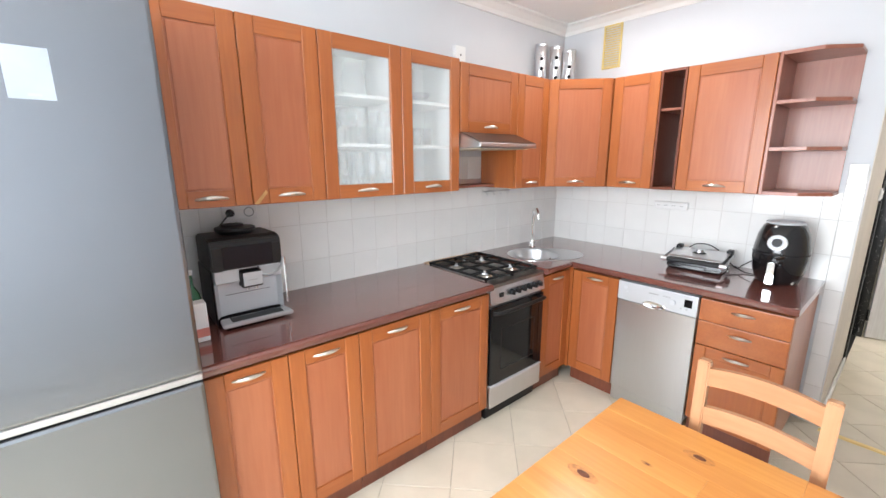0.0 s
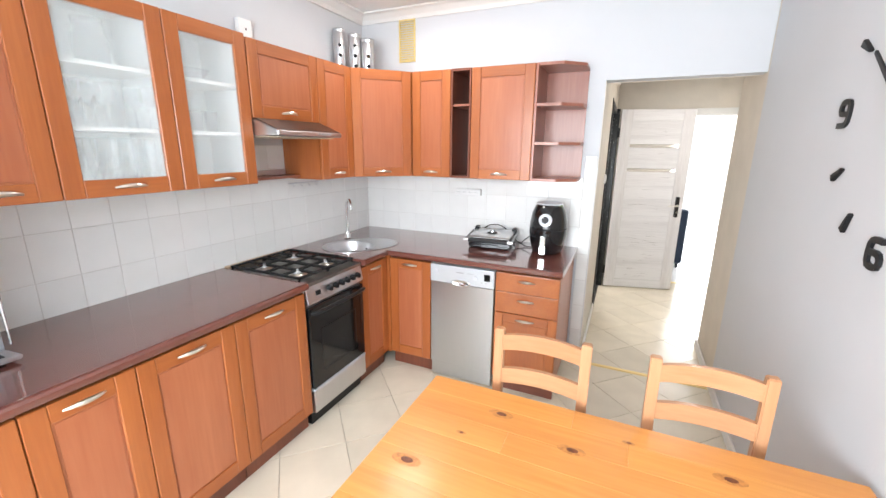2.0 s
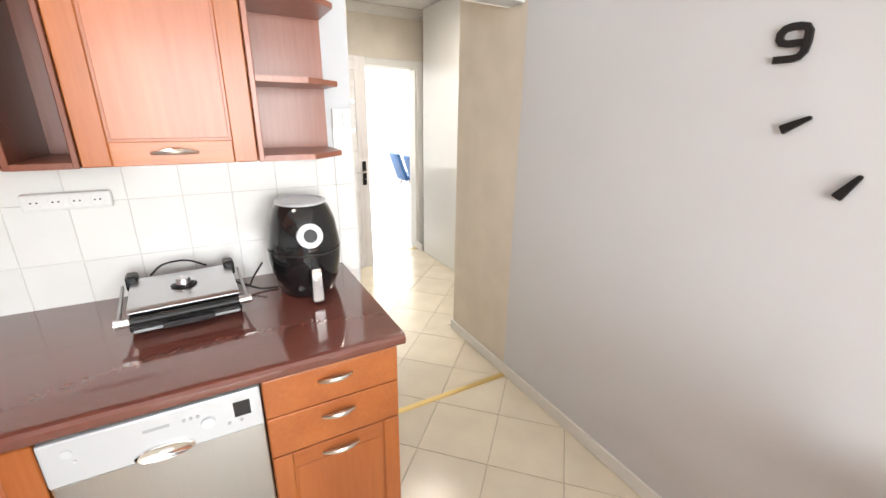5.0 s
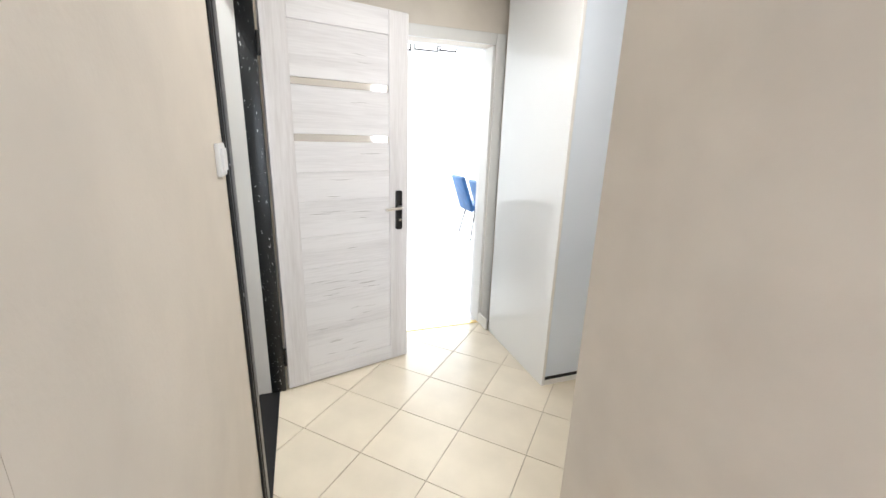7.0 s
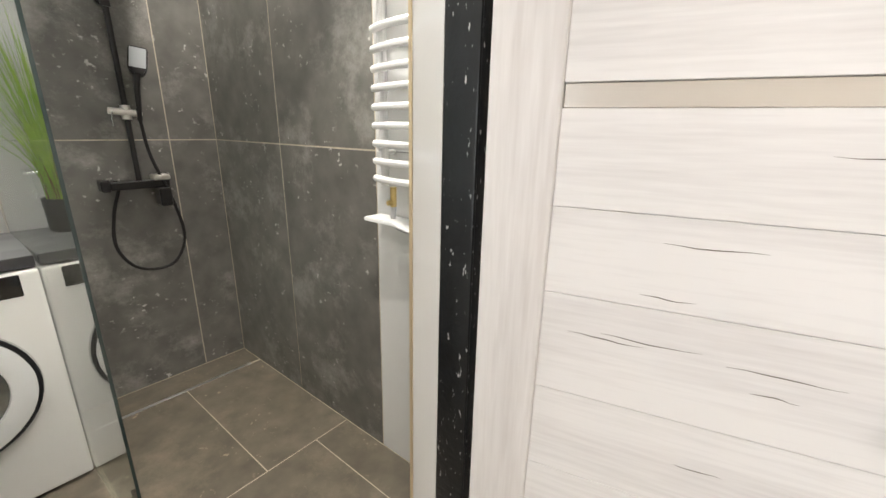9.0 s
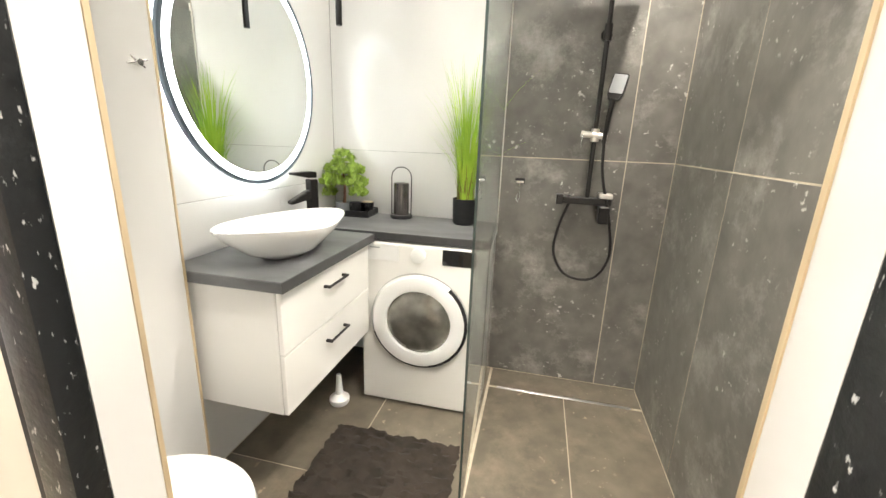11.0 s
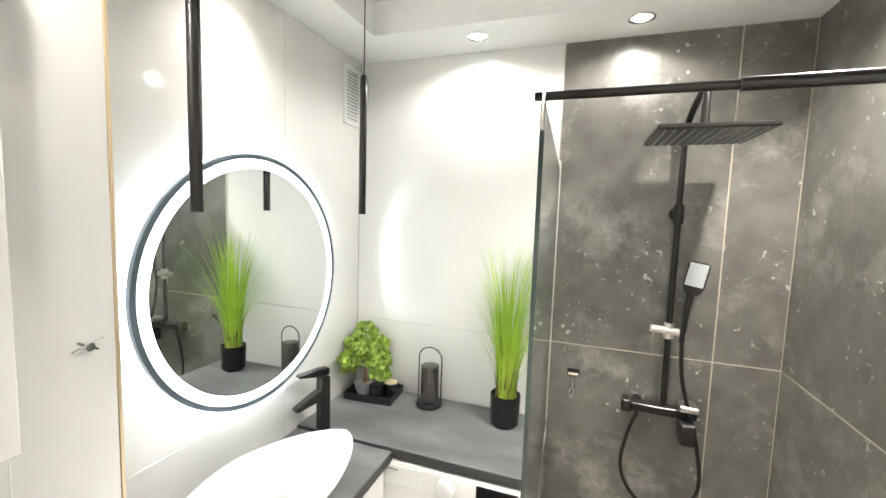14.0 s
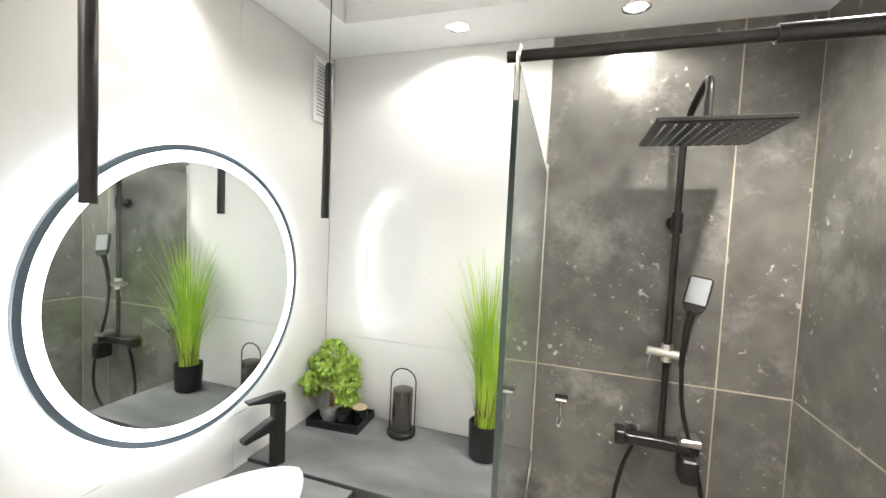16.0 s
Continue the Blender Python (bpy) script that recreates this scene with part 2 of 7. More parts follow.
M_WASHED = wood("whitewashed_wood", (0.71, 0.695, 0.695), (0.56, 0.54, 0.54), 0, 9, 0.5, 0.0, contrast=(0.30, 0.56))
M_WASHED_V = wood("whitewashed_wood_upright", (0.70, 0.68, 0.675), (0.54, 0.51, 0.50), 2, 9, 0.5, 0.0, contrast=(0.28, 0.56))
M_CRACK = mat("wood_crack", (0.16, 0.14, 0.12), 0.8)
M_THINGLASS = mat("thin_clear_glass", (0.86, 0.90, 0.90), 0.04)
M_THINGLASS.node_tree.nodes["Principled BSDF"].inputs["Alpha"].default_value = 0.13
# Clear pane; the bright reflection on it is painted as a white haze.
M_SHEENGLASS = mat("cabinet_glass_white_sheen", (0.84, 0.90, 0.90), 0.05, coat=0.3)
M_SHEENGLASS.node_tree.nodes["Principled BSDF"].inputs["Alpha"].default_value = 0.26
M_HOB = mat("hob_steel", (0.30, 0.285, 0.265), 0.30, 1.0, noise_scale=30, amount=0.1)
M_SHGLASS = glassy("shower_glass", (0.90, 0.96, 0.93))
M_SATINGL = mat("satin_glass_strip", (0.92, 0.86, 0.78), 0.22)
M_SATINGL.node_tree.nodes["Principled BSDF"].inputs["Transmission Weight"].default_value = 0.55
M_PANELPALE = mat("pale_silver_panel", (0.54, 0.56, 0.58), 0.30, 0.2, noise_scale=6, amount=0.03)
M_PAPER = mat("greyed_paper", (0.33, 0.36, 0.40), 0.5, noise_scale=12, amount=0.08)
M_NAVY = mat("dark_navy_fabric", (0.012, 0.022, 0.045), 0.85, noise_scale=30, amount=0.3, bump=0.2, bump_scale=200)
M_DARKSTEEL = mat("dark_hood_steel", (0.16, 0.155, 0.15), 0.30, 1.0, noise_scale=60, amount=0.06, stretch=(1, 0.03, 1))
M_MIRROR = mat("mirror", (0.86, 0.90, 0.89), 0.0, 1.0)
M_BLACKGL = mat("black_glass", (0.006, 0.006, 0.007), 0.04, coat=0.1, spec=0.4)
M_STONE = stone("dark_stone_tile", (0.172, 0.163, 0.146), (0.58, 0.56, 0.52), 0.33)
M_STONEF = stone("dark_stone_floor", (0.170, 0.145, 0.108), (0.36, 0.29, 0.21), 0.42)
M_DGROUT = mat("stone_grout", (0.56, 0.49, 0.38), 0.9, noise_scale=30, amount=0.2)
M_BGROUT = mat("dark_grout", (0.05, 0.05, 0.05), 0.9)
M_BTILE = mat("gloss_white_tile", (0.70, 0.695, 0.68), 0.07, noise_scale=3, amount=0.03, coat=0.3)
M_GOLD = mat("gold_trim", (0.72, 0.58, 0.38), 0.35, 0.5)
M_GREYTOP = mat("grey_worktop", (0.205, 0.208, 0.212), 0.34, noise_scale=6.5, amount=0.5, dark=(0.085, 0.087, 0.090), stretch=(1, 0.45, 1), bump=0.05, bump_scale=30)
M_BLACKPAINT = mat("worn_black_paint", (0.006, 0.007, 0.008), 0.32, noise_scale=30, amount=0.3, bump=0.3, bump_scale=60)


def chipped(m, pale):
    """Paint worn through in small upright chips."""
    nt = m.node_tree
    b = nt.nodes["Principled BSDF"]
    old = b.inputs["Base Color"].links[0].from_socket
    tc, mp, n = nt.nodes.new("ShaderNodeTexCoord"), nt.nodes.new("ShaderNodeMapping"), nt.nodes.new("ShaderNodeTexNoise")
    mp.inputs["Scale"].default_value = (1, 1, 0.35)
    n.inputs["Scale"].default_value, n.inputs["Detail"].default_value = 130.0, 8
    nt.links.new(tc.outputs["Object"], mp.inputs[0])
    nt.links.new(mp.outputs[0], n.inputs["Vector"])
    mr, mix = nt.nodes.new("ShaderNodeMapRange"), nt.nodes.new("ShaderNodeMix")
    mr.inputs[1].default_value, mr.inputs[2].default_value = 0.65, 0.70
    nt.links.new(n.outputs[0], mr.inputs[0])
    mix.data_type = "RGBA"
    nt.links.new(mr.outputs[0], mix.inputs[0])
    nt.links.new(old, mix.inputs[6])
    mix.inputs[7].default_value = (*pale, 1)
    nt.links.new(mix.outputs[2], b.inputs["Base Color"])


chipped(M_BLACKPAINT, (0.45, 0.45, 0.44))
M_BLACKMETAL = mat("black_metal", (0.030, 0.028, 0.027), 0.32, 0.6)
M_BRASS = mat("brass_strip", (0.78, 0.60, 0.26), 0.28, 0.9)
M_GRASS = mat("grass_green", (0.46, 0.64, 0.06), 0.5, rand=0.1, noise_scale=9, amount=0.45, dark=(0.24, 0.44, 0.03))
M_LEAF = mat("bonsai_green", (0.38, 0.56, 0.08), 0.55, noise_scale=40, amount=0.5)
M_STEM = mat("brown_stem", (0.16, 0.055, 0.03), 0.7)
M_RUG = mat("dark_rug", (0.040, 0.029, 0.021), 0.95, noise_scale=14, amount=0.6, bump=0.6, bump_scale=160)
M_BLUE = mat("blue_velvet", (0.030, 0.115, 0.29), 0.7, noise_scale=8, amount=0.35)
M_ROOMWALL = mat("white_room_paint", (0.84, 0.84, 0.83), 0.8, noise_scale=2, amount=0.02)
M_ROOMFLOOR = mat("pale_room_floor", (0.72, 0.72, 0.72), 0.25, noise_scale=2, amount=0.05)
# Wardrobe white with the cool daylight on its front painted in.
M_WARDCOOL = mat("wardrobe_cool_daylight", (0.74, 0.82, 0.93), 0.12, noise_scale=2, amount=0.02, coat=0.3)
M_WARD = mat("wardrobe_white", (0.82, 0.83, 0.83), 0.14, noise_scale=2, amount=0.02, coat=0.2)
M_RING = glow("mirror_light", (0.90, 0.97, 1.0), 4.5)
M_RIM = mat("blue_grey_rim", (0.10, 0.13, 0.16), 0.35, 0.3)
M_HALO = glow("mirror_backlight", (0.90, 0.97, 1.0), 12.0)
M_LAMP = glow("lamp_glow", (1.0, 0.97, 0.92), 4.5)
M_SPOT = glow("spot_glow", (1.0, 0.93, 0.80), 18.0)

# ---------------------------------------------------------------- mesh helpers
def box_bm(x0, y0, z0, x1, y1, z1, bevel=0.0, seg=1):
    bm = bmesh.new()
    bmesh.ops.create_cube(bm, size=1)
    for v in bm.verts:
        v.co = Vector((x0 + (v.co.x + .5) * (x1 - x0), y0 + (v.co.y + .5) * (y1 - y0), z0 + (v.co.z + .5) * (z1 - z0)))
    if bevel:
        bmesh.ops.bevel(bm, geom=list(bm.edges), offset=bevel, segments=seg, affect="EDGES", profile=0.6)
    return bm


def join_bm(*bms):
    out = bmesh.new()
    for b in bms:
        me = bpy.data.meshes.new("tmp")
        b.to_mesh(me)
        b.free()
        out.from_mesh(me)
        bpy.data.meshes.remove(me)
    return out


def cyl_bm(a, b, r0, r1=None, seg=16):
    """A closed round bar from a to b."""
    a, b = Vector(a), Vector(b)
    r1 = r0 if r1 is None else r1
    bm = bmesh.new()
    bmesh.ops.create_cone(bm, cap_ends=True, segments=seg, radius1=r0, radius2=r1, depth=(b - a).length)
    turn = (b - a).to_track_quat("Z", "Y").to_matrix().to_4x4()
    bmesh.ops.transform(bm, matrix=Matrix.Translation((a + b) / 2) @ turn, verts=bm.verts)
    return bm


def tube_bm(points, r, seg=10):
    """A closed round tube along a line of points; r may be one number or one for each point."""
    pts = [Vector(p) for p in points]
    bm = bmesh.new()
    rings = []
    up = Vector((0.13, 0.21, 0.97)).normalized()
    for i, p in enumerate(pts):
        d = (pts[min(i + 1, len(pts) - 1)] - pts[max(i - 1, 0)]).normalized()
        u = d.cross(up)
        if u.length < 0.05:
            u = d.cross(Vector((1, 0.1, 0)))
        u.normalize()
        w = d.cross(u)
        rr = r[i] if isinstance(r, (list, tuple)) else r
        rings.append([bm.verts.new(p + rr * (math.cos(2 * math.pi * k / seg) * u + math.sin(2 * math.pi * k / seg) * w)) for k in range(seg)])
    for q0, q1 in zip(rings, rings[1:]):
        for k in range(seg):
            bm.faces.new((q0[k], q0[(k + 1) % seg], q1[(k + 1) % seg], q1[k]))
    bm.faces.new(rings[0][::-1])
    bm.faces.new(rings[-1])
    return bm


def curve_pts(points, n=8):
    """A smooth line through the given points."""
    p = [Vector(q) for q in points]
    p = [2 * p[0] - p[1]] + p + [2 * p[-1] - p[-2]]
    out = []
    for i in range(1, len(p) - 2):
        for k in range(n):
            t = k / n
            out.append(0.5 * (2 * p[i] + (p[i + 1] - p[i - 1]) * t + (2 * p[i - 1] - 5 * p[i] + 4 * p[i + 1] - p[i + 2]) * t * t
                              + (3 * p[i] - p[i - 1] - 3 * p[i + 1] + p[i + 2]) * t ** 3))
    out.append(p[-2])
    return out


def lathe_bm(profile, centre=(0, 0, 0), seg=32, sx=1.0, sy=1.0):
    """Spins (radius, height) pairs about the upright axis."""
    bm = bmesh.new()
    rings = []
    for r, z in profile:
        if r < 1e-5:
            rings.append([bm.verts.new((centre[0], centre[1], centre[2] + z))])
        else:
            rings.append([bm.verts.new((centre[0] + sx * r * math.cos(2 * math.pi * k / seg), centre[1] + sy * r * math.sin(2 * math.pi * k / seg), centre[2] + z)) for k in range(seg)])
    for a, b in zip(rings, rings[1:]):
        for k in range(seg):
            j = (k + 1) % seg
            if len(a) == 1:
                bm.faces.new((a[0], b[j], b[k]))
            elif len(b) == 1:
                bm.faces.new((a[k], a[j], b[0]))
            else:
                bm.faces.new((a[k], a[j], b[j], b[k]))
    bmesh.ops.recalc_face_normals(bm, faces=bm.faces)
    return bm


def prism_bm(poly, lo, hi, axis="z", bevel=0.0):
    """A flat outline made solid between lo and hi along an axis."""
    def put(u, v, h):
        return {"z": (u, v, h), "x": (h, u, v), "y": (u, h, v)}[axis]
    bm = bmesh.new()
    a = [bm.verts.new(put(u, v, lo)) for u, v in poly]
    b = [bm.verts.new(put(u, v, hi)) for u, v in poly]
    n = len(poly)
    bm.faces.new(a[::-1])
    bm.faces.new(b)
    for k in range(n):
        bm.faces.new((a[k], a[(k + 1) % n], b[(k + 1) % n], b[k]))
    bmesh.ops.recalc_face_normals(bm, faces=bm.faces)
    if bevel:
        bmesh.ops.bevel(bm, geom=list(bm.edges), offset=bevel, segments=2, affect="EDGES")
    return bm


def mesh_of(name, bm, material, smooth=False):
    me = bpy.data.meshes.new(name)
    bm.to_mesh(me)
    bm.free()
    if material:
        me.materials.append(material)
    if smooth:
        for p in me.polygons:
            p.use_smooth = True
        me.set_sharp_from_angle(angle=radians(35))
    return me


def part(name, bm, material, parent, label="", smooth=False):
    ob = new(name, mesh_of(name, bm, material, smooth))
    ob.parent = parent
    if label:
        ob["label"] = label
    return ob


def thing(name, label, category, group="", at=(0, 0, 0), turn=0.0):
    e = new(name)
    e.matrix_basis = pose(*at, 0, 0, turn)
    e.empty_display_size = 0.05
    return tagged(e, label, category, group)


def solid(name, bm, material, label, category, group="", smooth=False):
    ob = new(name, mesh_of(name, bm, material, smooth))
    return tagged(ob, label, category, group)


def structure(name, bm, material, label, category="wall", smooth=False):
    ob = new(name, mesh_of(name, bm, material, smooth))
    return tagged(ob, label, category, kind="structure")


def clip_poly(poly, x0, y0, x1, y1):
    for axis, lim, sign in ((0, x0, 1), (0, x1, -1), (1, y0, 1), (1, y1, -1)):
        out = []
        for i, p in enumerate(poly):
            q = poly[(i + 1) % len(poly)]
            pi, qi = sign * (p[axis] - lim) >= 0, sign * (q[axis] - lim) >= 0
            if pi:
                out.append(p)
            if pi != qi:
                s = (lim - p[axis]) / (q[axis] - p[axis])
                out.append((p[0] + s * (q[0] - p[0]), p[1] + s * (q[1] - p[1])))
        poly = out
        if len(poly) < 3:
            return []
    return poly

# ---------------------------------------------------------------- structure
XW, YE, XC = 1.93, 3.20, 2.80          # hall wall, kitchen end wall, clock wall
KC, HC, BC = 2.64, 2.52, 2.51          # ceilings: kitchen, hall, bathroom
YB = -1.60                             # window wall behind the start

structure("wall_west", box_bm(-0.15, YB - 0.2, 0, 0, YE, KC + 0.2), M_GREY_WALL, "light grey painted kitchen wall with cabinets along it")
structure("wall_end", box_bm(-0.15, YE, 0, XW, 3.70, KC + 0.2), M_GREY_WALL, "light grey painted kitchen end wall beside the passage")
structure("lintel", box_bm(XW, YE, 2.04, XC, YE + 0.11, KC + 0.2), M_GREY_WALL, "light grey wall above the kitchen passage", "wall")
structure("lintel_back", box_bm(XW + 0.005, YE + 0.1105, 2.036, XC + 0.001, YE + 0.117, HC), M_BEIGE, "beige painted back of the wall above the passage", "wall")
structure("wall_clock", box_bm(XC, YB - 0.2, 0, XC + 0.15, 3.175, KC + 0.2), M_GREY_WALL, "light grey painted wall with a large clock")
structure("wall_passage", box_bm(XC + 0.002, 3.175, 0, XC + 0.15, 3.80, KC + 0.2), M_BEIGE, "beige painted wall of the short passage")
structure("passage_jamb", box_bm(XW - 0.01, YE + 0.118, 0, XW + 0.004, 3.82, HC), M_BEIGE, "beige painted side of the passage", "wall")
structure("wall_passage_back", box_bm(XC + 0.15, 3.72, 0, 4.60, 3.80, HC + 0.3), M_BEIGE, "beige painted hall wall")
# window wall behind the start, with an opening
for n, b in (("wall_window_left", (0, YB - 0.2, 0, 0.35, YB, KC)), ("wall_window_right", (2.65, YB - 0.2, 0, XC, YB, KC)),
             ("wall_window_below", (0.35, YB - 0.2, 0, 2.65, YB, 0.85)), ("wall_window_above", (0.35, YB - 0.2, 2.25, 2.65, YB, KC))):
    structure(n, box_bm(*b), M_GREY_WALL, "light grey painted wall round the kitchen window")
win = structure("window_1", join_bm(*[box_bm(*b, 0.004) for b in ((0.35, YB - 0.14, 0.85, 2.65, YB - 0.08, 0.91), (0.35, YB - 0.14, 2.19, 2.65, YB - 0.08, 2.25),
      (0.35, YB - 0.14, 0.91, 0.41, YB - 0.08, 2.19), (2.59, YB - 0.14, 0.91, 2.65, YB - 0.08, 2.19), (1.47, YB - 0.14, 0.91, 1.53, YB - 0.08, 2.19))]), M_WHITE, "white framed kitchen window", "window")
# hall
structure("wall_hall_west", box_bm(1.83, 3.70, 0, XW, 4.36, HC + 0.2), M_BEIGE, "beige painted hall wall with a light switch")
structure("wall_hall_far", box_bm(1.83, 5.162, 0, XW, 5.66, HC + 0.2), M_BEIGE, "beige painted hall wall behind the open door")
structure("wall_over_door", box_bm(1.83, 4.36, 2.03, XW, 5.162, HC + 0.2), M_BEIGE, "beige painted wall over the bathroom door")
structure("wall_hall_end_left", box_bm(1.83, 5.66, 0, 2.56, 5.78, HC + 0.2), M_BEIGE, "beige painted end wall of the hall")
structure("wall_hall_end_right", box_bm(3.39, 5.66, 0, 4.60, 5.78, HC + 0.2), M_BEIGE, "beige painted end wall of the hall")
structure("wall_hall_end_top", box_bm(2.56, 5.66, 1.985, 3.39, 5.78, HC + 0.2), M_BEIGE, "beige painted wall over the room door")
structure("wall_hall_east", box_bm(4.45, 3.86, 0, 4.60, 5.66, HC + 0.2), M_BEIGE, "beige painted side wall of the hall")
structure("ceiling_kitchen", box_bm(-0.15, YB - 0.2, KC, XC + 0.15, YE, KC + 0.12), M_CEIL, "white painted kitchen ceiling", "ceiling")
structure("passage_reveal", box_bm(XW - 0.01, YE + 0.004, 0, XW + 0.004, YE + 0.1175, 2.036), M_BEIGE, "beige painted reveal of the passage", "wall")
structure("ceiling_hall", box_bm(XW, YE + 0.1175, HC, 4.60, 5.66, HC + 0.12), M_CEIL, "white painted hall ceiling", "ceiling")
# floors
structure("floor", box_bm(-0.1, YB - 0.2, -0.12, XC + 0.1, 3.86, -0.006), M_FGROUT, "grouted bed of the cream floor tiles", "floor")
structure("floor_hall", box_bm(XW, 3.86, -0.12, 4.60, 5.78, -0.006), M_FGROUT, "grouted bed of the cream hall tiles", "floor")
# mouldings and skirting
def cove(a, b, out, z):
    """A quarter-round ceiling moulding from a to b; out points into the room."""
    a, b, o = Vector((*a, z)), Vector((*b, z)), Vector((*out, 0))
    bm = bmesh.new()
    prof = [(0, 0), (0, -0.075), (0.012, -0.075), (0.02, -0.05), (0.05, -0.02), (0.075, -0.012), (0.075, 0)]
    ra = [bm.verts.new(a + o * u + Vector((0, 0, v))) for u, v in prof]
    rb = [bm.verts.new(b + o * u + Vector((0, 0, v))) for u, v in prof]
    for k in range(len(prof)):
        j = (k + 1) % len(prof)
        bm.faces.new((ra[k], ra[j], rb[j], rb[k]))
    bm.faces.new(ra)
    bm.faces.new(rb[::-1])
    bmesh.ops.recalc_face_normals(bm, faces=bm.faces)
    return bm


for a, b, o in (((0, YB), (0, YE), (1, 0)), ((0, YE), (XC, YE), (0, -1)), ((XC, YB), (XC, YE), (-1, 0))):
    structure("trim", cove(a, b, o, KC - 0.002), M_TRIM, "white ceiling moulding", "moulding")
structure("trim", cove((2.0, 5.66), (4.4, 5.66), (0, -1), HC - 0.002), M_TRIM, "white ceiling moulding", "moulding")
structure("baseboard", box_bm(XC - 0.014, 1.0, 0, XC - 0.001, 3.80, 0.075, 0.004), M_TRIM, "white skirting board along the clock wall", "skirting")
structure("baseboard", box_bm(XC - 0.014, 3.801, 0, XC + 0.15, 3.814, 0.075, 0.004), M_TRIM, "white skirting board round the wall end", "skirting")
structure("baseboard", box_bm(XW + 0.005, YE + 0.0, 0, XW + 0.018, 4.30, 0.075, 0.004), M_TRIM, "white skirting board along the hall", "skirting")
structure("baseboard", box_bm(3.375, 5.52, 0, 3.389, 5.659, 0.085, 0.004), M_TRIM, "white skirting beside the room door", "skirting")
# brass threshold strip
solid("threshold_strip", prism_bm([(3.135, 0), (3.175, 0), (3.168, 0.006), (3.142, 0.006)], XW + 0.02, XC - 0.015, "x"), M_BRASS, "narrow brass threshold strip across the tiled floor", "threshold")

# ---------------------------------------------------------------- kitchen cabinets
def handle_bm(w=0.115):
    """A bowed metal pull, standing on the local front plane."""
    pts, rad = [], []
    for k in range(13):
        s = k / 12 * 2 - 1
        pts.append((s * w / 2, -0.004 - 0.020 * (1 - s * s), 0.006 * (1 - s * s)))
        rad.append(0.0035 + 0.0055 * (1 - s * s))
    bm = tube_bm(pts, rad, 8)
    return bm


def moved(bm, x, y, z, size=1.0):
    bmesh.ops.transform(bm, matrix=pose(x, y, z) @ Matrix.Scale(size, 4), verts=bm.verts)
    return bm


def framed_door(parent, x, z, w, h, fr=0.065, glass=False, handle="bottom", y=0.0, deep=0.020, panel=None):
    g = 0.0015
    x0, x1, z0, z1 = x + g, x + w - g, z + g, z + h - g
    if glass:
        d = part("door", box_bm(x0 + fr - 0.004, y + 0.009, z0 + fr - 0.004, x1 - fr + 0.004, y + 0.012, z1 - fr + 0.004), M_SHEENGLASS, parent, "glazed cherry door")
        d.visible_shadow = False
    else:
        d = part("door", box_bm(x0 + fr - 0.004, y + 0.008, z0 + fr - 0.004, x1 - fr + 0.004, y + deep - 0.002, z1 - fr + 0.004), panel or M_PANEL, parent, "cherry panel door")
        part("panel", box_bm(x0 + fr + 0.007, y + 0.0052, z0 + fr + 0.007, x1 - fr - 0.007, y + 0.0079, z1 - fr - 0.007, 0.0015), panel or M_PANEL, d, "pinkish cherry veneer panel")
    for b in ((x0, x0 + fr), (x1 - fr, x1)):
        part("stile", box_bm(b[0], y, z0, b[1], y + deep, z1, 0.003), M_CHERRY, d, "orange cherry stile")
    for b in ((z0, z0 + fr), (z1 - fr, z1)):
        part("rail", box_bm(x0 + fr + 0.0004, y + 0.0008, b[0], x1 - fr - 0.0004, y + deep, b[1], 0.002), M_CHERRY_X, d, "orange cherry rail")
    hz = {"bottom": z0 + 0.033, "top": z1 - 0.035}.get(handle)
    if hz:
        part("handle", moved(handle_bm(), (x0 + x1) / 2, y, hz), M_SATIN, d, "bowed satin nickel handle", smooth=True)
    return d


def carcass_bm(w, h, d, y=0.021, t=0.016):
    return join_bm(box_bm(0, y, 0, t, d, h), box_bm(w - t, y, 0, w, d, h), box_bm(t, y, 0, w - t, d, t), box_bm(t, y, h - t, w - t, d, h),
                   box_bm(t, d - 0.006, t, w - t, d, h - t))


def base_unit(name, label, at, turn, w, depth=0.56, doors=True, panel=None):
    c = thing(name, label, "kitchen cabinet", "kitchen base cabinets", at, turn)
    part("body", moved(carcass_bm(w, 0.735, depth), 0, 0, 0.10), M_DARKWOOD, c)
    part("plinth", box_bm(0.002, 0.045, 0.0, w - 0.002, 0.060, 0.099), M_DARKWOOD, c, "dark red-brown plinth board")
    if doors:
        framed_door(c, 0, 0.105, w, 0.73, handle="top", panel=panel)
    return c


BX = 0.625
for y0, w in ((0.255, 0.295), (0.55, 0.31), (0.86, 0.40), (1.26, 0.43)):
    base_unit("base_cabinet", "orange cherry base cabinet with a pinkish panel door", (BX, y0, 0), 90, w)
base_unit("base_cabinet", "narrow cherry base cabinet between cooker and corner", (BX, 2.205, 0), 90, 0.305, 0.075)
base_unit("corner_base_cabinet", "cherry corner base cabinet under the sink", (0.645, 2.515, 0), 0, 0.325, 0.075)

# drawer unit
du = thing("drawer_unit", "cherry drawer unit with two drawers and a door", "kitchen cabinet", "kitchen base cabinets", (1.432, 2.515, 0))
part("body", moved(carcass_bm(0.40, 0.735, 0.66), 0, 0, 0.10), M_CHERRY, du)
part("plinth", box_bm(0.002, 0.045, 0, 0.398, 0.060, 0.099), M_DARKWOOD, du)
